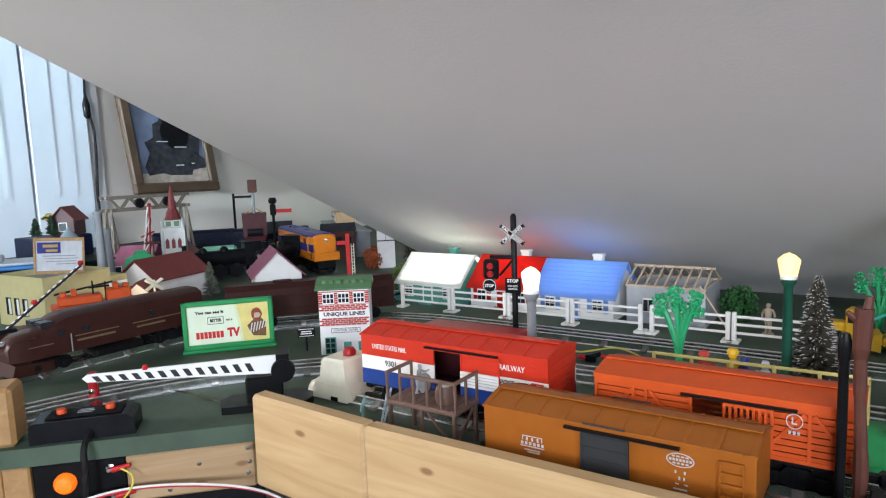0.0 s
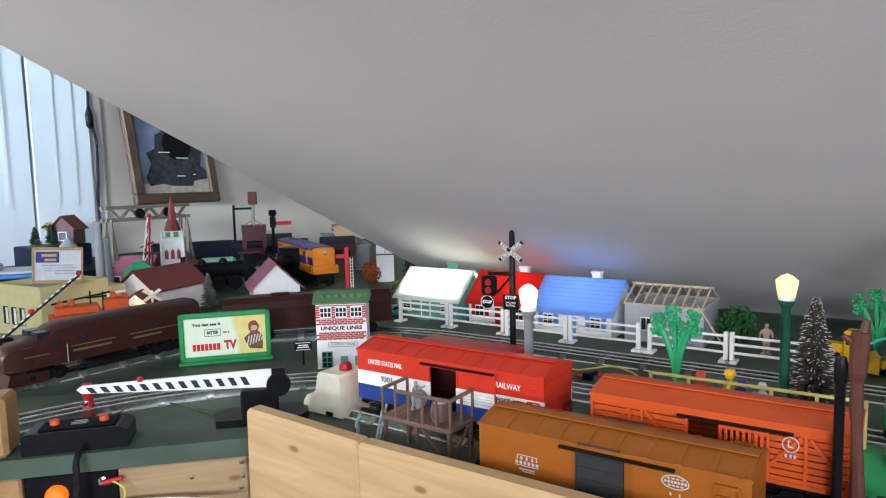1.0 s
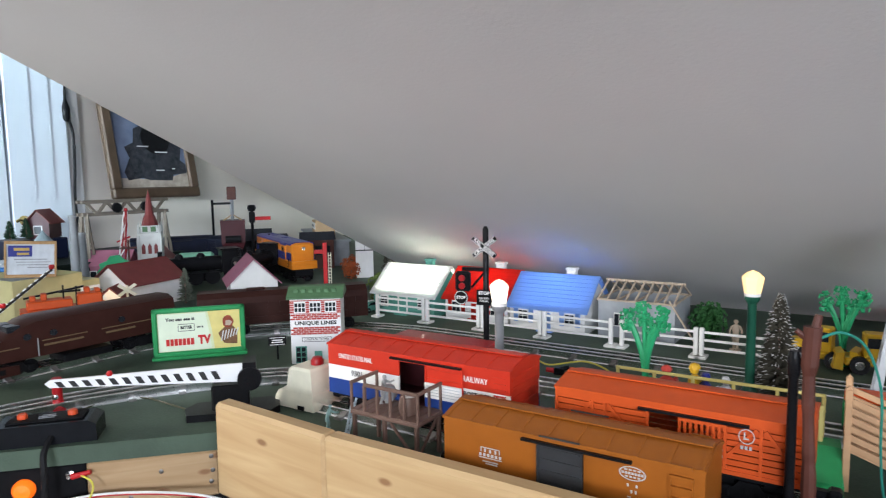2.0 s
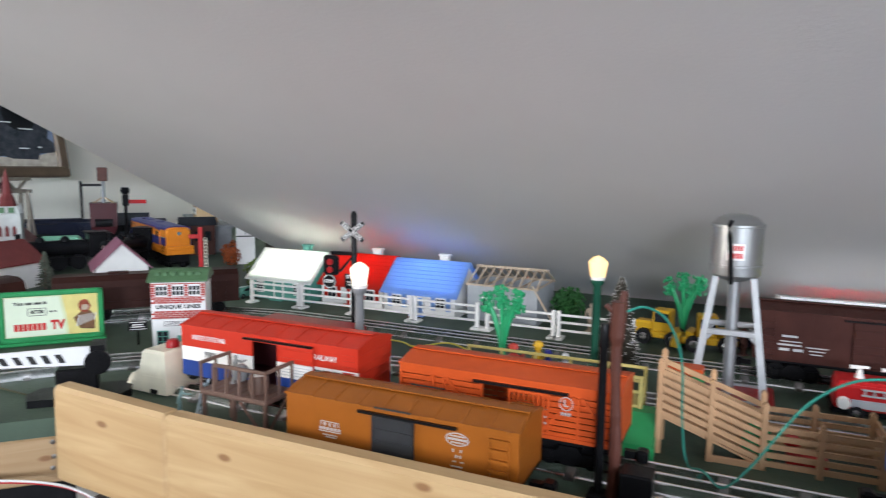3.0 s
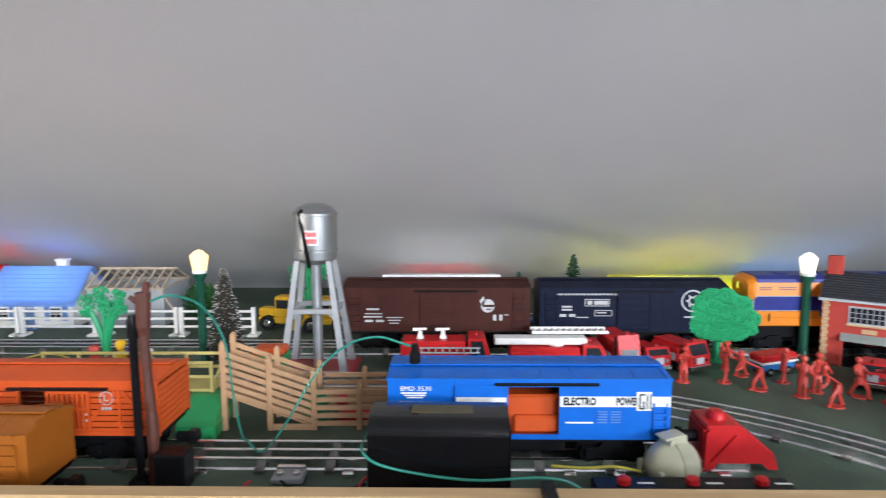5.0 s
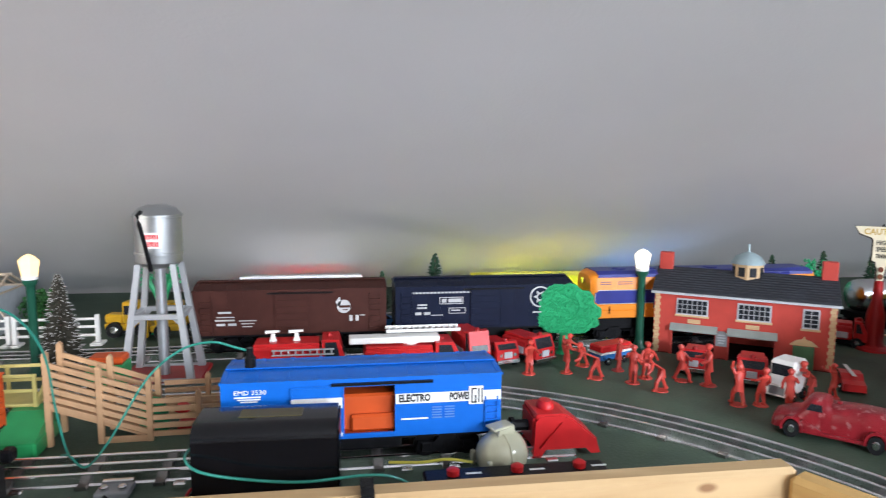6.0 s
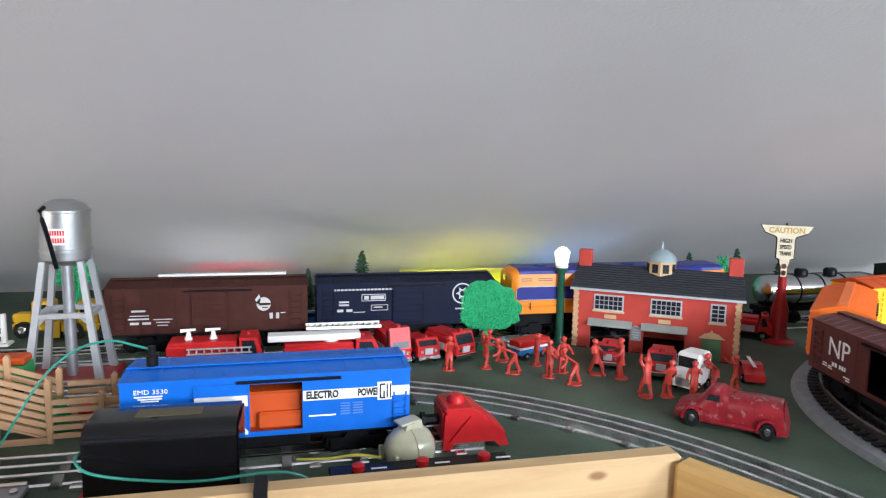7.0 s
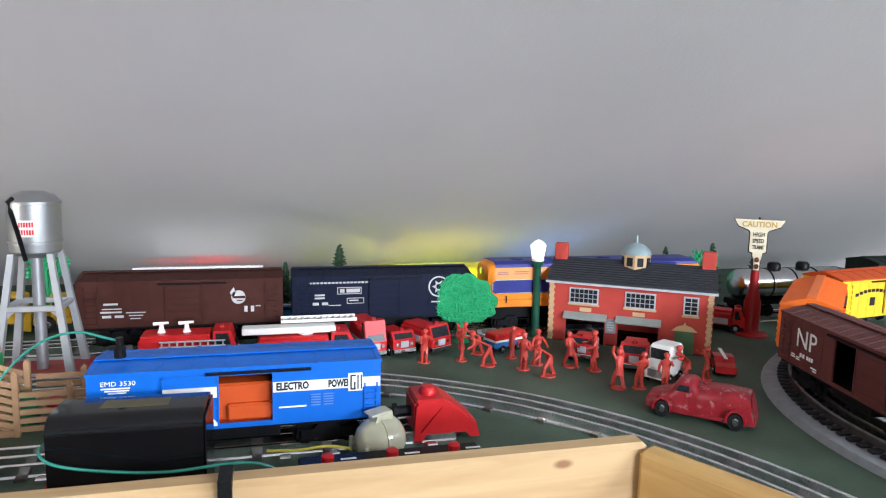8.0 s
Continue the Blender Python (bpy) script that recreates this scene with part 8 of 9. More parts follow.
plain_house(pose(0.818, 1.115, 0), "white_plastic", "blue_roof_thick", "white toy building with a pale blue roof", 0.080, 0.090, 0.0740, 0.0805, ((-0.06, -0.03, 0.012, 0.045, "glass_dark"),), rear="sky_roof", bulb=5.0)


def grader(m, label, L=0.085):
    v = thing("toy_loader", m, label, "toy truck", "yellow toy machines")
    part("frame", Mesh().bev(-L / 2, L / 2, -0.012, 0.012, 0.010, 0.020, 0.002), "truck_yellow", v)
    part("hood", Mesh().bev(0.010, L / 2, -0.011, 0.011, 0.020, 0.033, 0.003), "truck_yellow", v)
    part("cab", Mesh().bev(-0.016, 0.010, -0.012, 0.012, 0.020, 0.052, 0.002), "truck_yellow", v)
    part("cab_glass", Mesh().box(-0.013, 0.007, -0.0125, 0.0125, 0.034, 0.047).box(0.0098, 0.0106, -0.010, 0.010, 0.034, 0.047), "glass_dark", v)
    part("bucket", Mesh().prism([(-L / 2 - 0.014, 0.006), (-L / 2 - 0.002, 0.004), (-L / 2 - 0.001, 0.028), (-L / 2 - 0.010, 0.026)], "y", -0.016, 0.016), "truck_yellow", v)
    wheels(v, (-L * 0.28, L * 0.28), 0.0135, 0.0115, 0.008)
    return v


grader(pose(-0.035, 1.010, 0, 0, 0, 170), "yellow toy dump truck with black wheels", 0.075)
grader(pose(0.030, 1.000, 0, 0, 0, 10), "yellow toy wheel loader with black wheels", 0.075)
toy_figure(pose(-0.143, 1.035, 0, 0, 0, -80), "figure_tan", "tan toy figure beside the fence", 0.045, 0.006, 0, False, True, "toy figures", 31)
for i, (x, mat) in enumerate(((0.075, "tuscan"), (0.100, "loco_blue"))):
    toy_figure(pose(x, 1.0, 0, 0, 0, -90), mat, "dark toy figure beside the white building", 0.045, 0.004, 0, True, True, "toy figures", 40 + i)
coupe(pose(0.085, 1.045, 0, 0, 0, 12), "dark blue toy car by the white fire house", "navy")
coupe(pose(-0.795, 1.000, 0, 0, 0, 80), "green toy car at the end of the fence", "wall_green")
coupe(pose(0.330, 1.02, 0, 0, 0, 10), "blue toy car near the back wall", "blue_toy")
wire("wire", [(-0.44, 0.842, 0.002), (-0.37, 0.832, 0.004), (-0.34, 0.818, 0.004), (-0.30, 0.835, 0.010), (-0.27, 0.832, 0.006), (-0.24, 0.805, 0.003), (-0.20, 0.79, 0.003)], 0.0012, "yellow_wire", "pale yellow wire lying on the table")
solid("flat_car", Mesh().bev(-0.075, 0.075, -0.024, 0.024, 0.020, 0.046, 0.003).bev(-0.070, 0.070, -0.019, 0.019, 0.0115, 0.0202, 0.001), "red_dark", pose(-0.452, Y_INNER, 0.0), "low dark red toy wagon standing on the inner track", "wagon")


# ---- the passenger train on the left bend ----
def streamliner(m):
    d = thing("diesel_locomotive", m, "tuscan red toy streamlined diesel with gold stripes", "train engine", "tuscan train")
    L, W = 0.275, 0.031
    h = L / 2
    sec = lambda k, top: [(-W * k, 0.034), (W * k, 0.034), (W * k, 0.066), (W * k * 0.86, top - 0.006), (W * k * 0.45, top), (-W * k * 0.45, top), (-W * k * 0.86, top - 0.006), (-W * k, 0.066)]
    rings = []
    for x, k, top in ((h, 1, 0.092), (-h + 0.075, 1, 0.092), (-h + 0.062, 1, 0.088), (-h + 0.045, 0.99, 0.078), (-h + 0.030, 0.97, 0.0715), (-h + 0.014, 0.92, 0.069), (-h + 0.005, 0.80, 0.064), (-h, 0.62, 0.054)):
        rings.append([Vector((x, y, min(z, top))) for y, z in sec(k, top)])
    body = part("body", Mesh().rings(rings), "tuscan_gloss", d, smooth=True)
    for s in (-1, 1):
        for x0, x1, z in ((-0.118, -0.088, 0.052), (-0.060, 0.000, 0.056), (0.020, 0.100, 0.056)):
            part("stripe", Mesh().box(x0, x1, *sorted((s * W, s * (W + 0.0006))), z, z + 0.0014), "dull_gold", body)
        part("print", Mesh().box(-0.058, -0.006, *sorted((s * W, s * (W + 0.0006))), 0.048, 0.051).box(0.026, 0.070, *sorted((s * W, s * (W + 0.0006))), 0.048, 0.051), "dull_gold", body)
        for x in (-0.078, -0.045, 0.05):
            part("porthole", Mesh().rod((x, s * (W - 0.001), 0.066), (x, s * (W + 0.0008), 0.066), 0.005, n=12), "glass_dark", body)
        part("grab_rail", Mesh().rod((-0.066, s * (W + 0.002), 0.035), (-0.066, s * (W + 0.002), 0.062), 0.0008, n=5), "silver_paint", body)
    part("windscreen", Mesh().box(-h + 0.040, -h + 0.056, -0.022, -0.003, 0.0745, 0.0835, pose(0, 0, 0.0, 0, 0, 0)).box(-h + 0.040, -h + 0.056, 0.003, 0.022, 0.0745, 0.0835), "glass_dark", body)
    part("pilot", Mesh().prism([(-h - 0.001, 0.012), (-h + 0.05, 0.012), (-h + 0.05, 0.026), (-h + 0.004, 0.030)], "y", -0.026, 0.026), "tuscan_gloss", d)
    part("headlight", Mesh().rod((-h - 0.003, 0, 0.058), (-h + 0.006, 0, 0.058), 0.005, n=12), "chrome", body)
    part("fuel_tank", Mesh().bev(-0.03, 0.04, -0.022, 0.022, 0.013, 0.025, 0.002), "black_matt", d)
    for x in (-0.090, 0.085):
        truck(d, x)
    return d


def coach(m, label, L=0.27):
    d = thing("passenger_car", m, label, "train car", "tuscan train")
    W, h = 0.031, L / 2
    out = [(-W, 0.032), (W, 0.032), (W, 0.072), (W * 0.88, 0.083), (W * 0.5, 0.0915), (-W * 0.5, 0.0915), (-W * 0.88, 0.083), (-W, 0.072)]
    body = part("body", Mesh().prism(out, "x", -h, h), "tuscan_gloss", d)
    for i in range(14):
        x = -h + 0.02 + i * (L - 0.04) / 13
        part("rib", Mesh().box(x - 0.0008, x + 0.0008, -W - 0.0006, W + 0.0006, 0.034, 0.072), "tuscan_gloss", body)
    for s in (-1, 1):
        part("side_panel", Mesh().bev(-0.10, 0.10, *sorted((s * W, s * (W + 0.0016))), 0.034, 0.046, 0.0005), "tuscan_gloss", body)
    part("roof_vent", Mesh().bev(-0.06, -0.03, -0.006, 0.006, 0.0915, 0.095, 0.001), "tuscan_gloss", body)
    part("roof_vent", Mesh().bev(0.03, 0.06, -0.006, 0.006, 0.0915, 0.095, 0.001), "tuscan_gloss", body)
    for e in (-1, 1):
        truck(d, e * (h - 0.05))
    return d


streamliner(pose(-0.931, 0.505, 0, 0, 0, 88) @ Matrix.Diagonal((1, 1, 0.89, 1)))
coach(pose(-0.802, 0.782, 0, 0, 0, 50) @ Matrix.Diagonal((1, 1, 0.86, 1)), "tuscan red toy passenger car on the bend")


# ---- far left of the layout ----
WX = -2.02


def door_leaf(m, w, h, label, name):
    d = tagged(thing(name, m, label, "door"), kind="structure")
    part("slab", Mesh().bev(-w / 2, w / 2, -0.03, 0.0, 0, h, 0.003), "door_white", d)
    for x0, x1 in ((-w / 2 + 0.05, -0.02), (0.02, w / 2 - 0.05)):
        for z0, z1 in ((0.10, 0.50), (0.60, 1.06), (1.155, h - 0.08)):
            part("panel", Mesh().rings([[Vector((x, y, z)) for x, z in ((x0 + k, z0 + k), (x1 - k, z0 + k), (x1 - k, z1 - k), (x0 + k, z1 - k))] for k, y in ((0.0, 0.0002), (0.016, 0.0013))]), "door_white", d)
    return d


door_leaf(pose(WX + 0.034, 0.9960, -0.95, 0, 0, -90), 0.166, 1.98, "white six-panel closet door, closed", "door_1")
door_leaf(pose(WX + 0.034, 0.8120, -0.95, 0, 0, -90), 0.19, 1.98, "white six-panel closet door, closed beside its pair", "door_2")
for yy in (0.950,):
    kn = thing("door_knob", pose(WX + 0.050, yy - 0.018, 0.155, 0, 0, -90), "polished brass door lever", "door knob")
    part("rose", Mesh().lathe([(0.013, 0), (0.013, 0.004), (0.010, 0.008), (0.006, 0.020), (0, 0.020)], n=14, m=pose(0, 0, 0, -90, 0, 0)), "brass", kn, smooth=True)
    part("lever", Mesh().tube([(0, 0.020, 0), (0.010, 0.024, 0), (0.022, 0.024, 0.003), (0.030, 0.022, -0.002)], 0.0042, 8), "brass", kn, smooth=True)
    part("knob", Mesh().ball((-0.018, 0.018, 0.0), 0.009, 10), "brass", kn, smooth=True)
tagged(solid("trim", Mesh().bev(WX + 0.0, WX + 0.020, 1.074, 1.125, -0.95, 1.04, 0.003), "white_paint", Matrix(), "white painted door casing", "trim"), kind="structure")
wire("cord", [(WX + 0.03, 1.082, 0.56), (WX + 0.034, 1.078, 0.50), (WX + 0.034, 1.080, 0.46), (WX + 0.036, 1.094, 0.40), (WX + 0.036, 1.092, 0.30), (WX + 0.036, 1.086, 0.20), (WX + 0.038, 1.092, 0.05), (WX + 0.04, 1.09, -0.01)], 0.0042, "black_rubber", "black power cord hanging on the door casing")
solid("cord_switch", Mesh().lathe([(0.004, 0), (0.011, 0.008), (0.012, 0.040), (0.006, 0.062), (0.004, 0.070)], n=10), "black_plastic", pose(WX + 0.036, 1.079, 0.435, 0, -4, 0), "black inline switch on the hanging cord", "switch", smooth=True)

pc = thing("framed_picture", pose(WX + 0.078, 1.334, 0.203, -10.0, 0, 90), "framed picture of a black steam engine, dark wood frame", "picture")
pw, ph, fw_ = 0.156, 0.415, 0.034
for a in ((-pw, pw, 0, fw_), (-pw, pw, ph - fw_, ph)):
    part("frame_rail", Mesh().bev(a[0], a[1], -0.014, 0.010, a[2], a[3], 0.005), "frame_wood", pc)
for a in ((-pw, -pw + fw_), (pw - fw_, pw)):
    part("frame_stile", Mesh().bev(a[0], a[1], -0.0135, 0.010, fw_ - 0.004, ph - fw_ + 0.004, 0.005), "frame_wood", pc)
part("print_sky", Mesh().box(-pw + fw_ - 0.004, pw - fw_ + 0.004, -0.002, 0.002, fw_ - 0.004, ph - fw_ + 0.004), "picture_sky", pc)
part("print_ground", Mesh().prism([(-pw + fw_, fw_), (pw - fw_, fw_), (pw - fw_, 0.085), (0.03, 0.060), (-pw + fw_, 0.066)], "y", -0.0030, -0.002), "picture_ground", pc)
part("print_engine", Mesh().prism([(-0.105, 0.085), (-0.095, 0.058), (-0.045, 0.066), (-0.020, 0.058), (0.060, 0.056), (0.068, 0.075), (0.118, 0.080), (0.119, 0.110), (0.100, 0.125), (0.119, 0.200), (0.119, 0.330), (0.075, 0.345), (0.055, 0.310), (0.030, 0.300), (0.012, 0.262), (-0.012, 0.270), (-0.030, 0.235), (-0.052, 0.225), (-0.060, 0.180), (-0.092, 0.165), (-0.080, 0.130)], "y", -0.0040, -0.0030), "picture_dark", pc)
part("print_boiler", Mesh().rod((0.020, -0.0048, 0.195), (0.020, -0.0040, 0.195), 0.052, n=22), "black_plastic", pc)
part("print_plume", Mesh().prism([(0.022, 0.240), (0.030, 0.235), (0.018, 0.300), (0.008, 0.360), (-0.030, 0.370), (-0.070, 0.330), (-0.040, 0.290), (0.004, 0.300)], "y", -0.0034, -0.0026), "picture_smoke", pc)
bars_of_print([(0.034, 0.150, 0.045, 0.003), (-0.030, 0.168, 0.040, 0.0025), (0.020, 0.090, 0.030, 0.003), (0.070, 0.095, 0.012, 0.003)], "lettering_white", pc, pose(0, -0.0054, 0), "print_glint")


def gable_house(m, wall, roof, label, w=0.060, d=0.045, e=0.040, r=0.075, name="toy_house", lit=False, group="village houses"):
    c = thing(name, m, label, "toy house", group)
    for s in (-1, 1):
        part("wall_side", Mesh().box(-w, w, *sorted((s * d, s * (d - 0.002))), 0, e), wall, c)
        part("wall_gable", Mesh().prism([(-d + 0.002, 0), (d - 0.002, 0), (d - 0.002, e), (0, r - 0.002), (-d + 0.002, e)], "x", *sorted((s * w, s * (w - 0.002)))), wall, c)
        ov = 0.008
        k = (r - e) / d
        part("roof_slope", Mesh().prism([(s * (d + ov), e - k * ov), (0, r), (0, r + 0.0025), (s * (d + ov), e - k * ov + 0.0025)], "x", -w - 0.007, w + 0.007), roof, c)
    for x in (-w * 0.5, w * 0.5):
        wd = part("window", Mesh().bev(x - 0.009, x + 0.009, -d - 0.0012, -d, 0.012, 0.032, 0.0004), "white_plastic", c)
        part("pane", Mesh().box(x - 0.007, x + 0.007, -d - 0.0018, -d - 0.0008, 0.014, 0.030), "glass_dark", wd)
    wd = part("window", Mesh().bev(w, w + 0.0012, -0.011, 0.011, 0.010, 0.034, 0.0004), "white_plastic", c)
    part("pane", Mesh().box(w + 0.0006, w + 0.0018, -0.009, 0.009, 0.012, 0.032), "window_glow" if lit else "glass_dark", wd)
    return c


gable_house(pose(-1.270, 0.820, 0, 0, 0, 282), "white_plastic", "roof_maroon", "white toy house with a dark red roof, window lit", 0.072, 0.048, 0.056, 0.092, lit=True)
gable_house(pose(-1.215, 0.732, 0, 0, 0, -50), "white_plastic", "roof_maroon", "small lit porch wing of white plastic", 0.020, 0.026, 0.034, 0.056, "toy_porch", lit=True)
gable_house(pose(-1.115, 0.985, 0, 0, 0, -35), "white_plastic", "roof_pink", "white toy house with a pink roof", 0.058, 0.048, 0.045, 0.092)
gable_house(pose(-1.66, 0.99, 0, 0, 0, 40), "roof_pink", "roof_pink", "pink toy barn with a pink roof", 0.055, 0.042, 0.048, 0.078)
gable_house(pose(-1.85, 0.925, 0.112, 0, 0, -50), "maroon_box", "roof_maroon", "dark red toy station on a raised deck", 0.036, 0.028, 0.045, 0.074)
solid("deck_step", Mesh().bev(-0.050, 0.050, -0.090, 0.065, 0.0555, 0.1115, 0.003), "navy", pose(-1.86, 0.90, 0), "dark blue upper step of the raised deck", "deck")
solid("raised_deck", Mesh().bev(-0.16, 0.16, -0.30, 0.30, 0, 0.055, 0.003), "dark_green_box", pose(-1.82, 0.92, 0), "dark raised deck behind the village", "deck")


def cream_station(m):
    c = thing("toy_factory", m, "cream plastic toy freight station with a signboard", "toy building")
    part("front_wall", Mesh().bev(-0.085, 0.085, -0.040, -0.037, 0, 0.092, 0.0008), "cream_plastic", c)
    part("rear_wall", Mesh().bev(-0.085, 0.085, 0.102, 0.105, 0, 0.092, 0.0008), "cream_plastic", c)
    for s in (-1, 1):
        part("end_wall", Mesh().box(*sorted((s * 0.085, s * 0.082)), -0.037, 0.102, 0, 0.092), "cream_plastic", c)
    part("roof", Mesh().box(-0.082, 0.082, -0.037, 0.102, 0.078, 0.081), "grey_plastic", c)
    part("wing", Mesh().bev(0.086, 0.140, -0.030, 0.040, 0, 0.074, 0.001), "cream_plastic", c)
    part("name_plate", Mesh().box(0.078, 0.128, -0.0430, -0.0405, 0.050, 0.064), "white_plastic", c)
    bars_of_print([(0.103, 0.057, 0.036, 0.005)], "grey_plastic", c, pose(0, -0.0434, 0))
    for y in (0.018, 0.044, 0.070):
        wd = part("window", Mesh().bev(-0.0866, -0.085, y - 0.008, y + 0.008, 0.020, 0.052, 0.0005), "glass_dark", c)
        part("shutter", Mesh().box(-0.0880, -0.0864, y - 0.008, y - 0.002, 0.022, 0.050), "stripe_white", wd)
    return c


cream_station(pose(-1.254, 0.609, 0, 0, 0, 95) @ Matrix.Diagonal((0.75, 1, 1, 1)))
sb = thing("sign_board", pose(-1.217, 0.584, 0.0942, 0, 4, 66) @ Matrix.Diagonal((0.52, 1, 0.80, 1)), "white printed notice in a light wood frame", "sign")
part("backing", Mesh().box(-0.070, 0.070, -0.001, 0.003, 0.006, 0.074), "notice_paper", sb)
for a in ((-0.075, 0.075, 0, 0.007), (-0.075, 0.075, 0.073, 0.080)):
    part("frame_rail", Mesh().bev(a[0], a[1], -0.004, 0.004, a[2], a[3], 0.001), "pine_y", sb)
for x in (-0.072, 0.072):
    part("frame_stile", Mesh().bev(x - 0.0035, x + 0.0035, -0.0038, 0.0038, 0.0068, 0.0732, 0.001), "pine_y", sb)
part("banner", Mesh().box(-0.064, 0.004, -0.0018, -0.0010, 0.046, 0.070), "loco_blue", sb)
bars_of_print([(-0.026, 0.062, 0.044, 0.006), (-0.022, 0.052, 0.034, 0.005)], "lettering_gold", sb, pose(0, -0.0022, 0), "banner_print")
bars_of_print([(0.0, 0.040, 0.095, 0.0020), (0.008, 0.034, 0.100, 0.0016), (0.006, 0.028, 0.090, 0.0016), (0.02, 0.022, 0.060, 0.0016)], "grey_plastic", sb, pose(0, -0.0014, 0))


def striped_boom(m, L, label):
    g = thing("raised_gate", m, label, "crossing gate")
    part("arm", Mesh().bar((0, 0, 0.030), (L * 0.80, 0, 0.030 + L * 0.60), 0.0058, 0.0036), "lettering_black", g)
    for i in range(13):
        a = (i + 0.2) / 13
        b = a + 0.040
        part("stripe", Mesh().bar((L * 0.80 * a, 0, 0.030 + L * 0.60 * a), (L * 0.80 * b, 0, 0.030 + L * 0.60 * b), 0.0050, 0.0050), "white_paint", g)
    part("foot", Mesh().bev(-0.02, 0.014, -0.012, 0.012, 0, 0.034, 0.002), "black_plastic", g)
    part("lantern", Mesh().ball((L * 0.80, 0, 0.034 + L * 0.60), 0.005, 8), "red_dark", g)
    part("lantern", Mesh().ball((L * 0.30, 0, 0.036 + L * 0.22), 0.005, 8), "red_plastic", g)
    return g


striped_boom(pose(-1.130, 0.452, 0, 0, 0, 80), 0.146, "striped black and white crossing gate, half raised")


def crane_wagon(m):
    c = thing("crane_wagon", m, "orange toy work wagon with black fittings", "train car")
    part("deck", Mesh().bev(-0.10, 0.10, -0.026, 0.026, 0.026, 0.038, 0.001), "stock_orange", c)
    part("load", Mesh().bev(-0.085, 0.02, -0.020, 0.020, 0.038, 0.056, 0.003).bev(0.03, 0.09, -0.018, 0.018, 0.038, 0.064, 0.003), "stock_orange", c)
    part("tower", Mesh().bar((0.0, 0, 0.038), (0.0, 0, 0.084), 0.004).bar((0.03, 0, 0.038), (0.03, 0, 0.080), 0.004).bar((-0.01, 0, 0.070), (0.04, 0, 0.070), 0.004), "black_plastic", c)
    for x, h_ in ((-0.07, 0.010), (-0.045, 0.014), (0.055, 0.012), (0.080, 0.008)):
        part("fitting", Mesh().bev(x - 0.007, x + 0.007, -0.012, 0.010, 0.056 if x < 0.02 else 0.064, (0.056 if x < 0.02 else 0.064) + h_, 0.002), "stock_orange", c)
    part("boom", Mesh().bar((-0.09, 0.012, 0.060), (0.05, 0.012, 0.076), 0.004), "black_plastic", c)
    for e in (-1, 1):
        truck(c, e * 0.062)
    return c


crane_wagon(pose(-1.090, 0.572, 0.028, 0, 0, 66) @ Matrix.Diagonal((0.62, 0.9, 0.76, 1)))
solid("track_trestle", Mesh().bev(-0.13, 0.13, -0.028, 0.028, 0.022, 0.028, 0.001).bev(-0.12, -0.11, -0.024, 0.024, 0.0, 0.022, 0.001).bev(0.11, 0.12, -0.024, 0.024, 0.0, 0.022, 0.001).bev(-0.005, 0.005, -0.024, 0.024, 0.0, 0.022, 0.001), "brown_plastic", pose(-1.090, 0.578, 0.0, 0, 0, 66), "low brown trestle under the orange work wagon", "trestle")


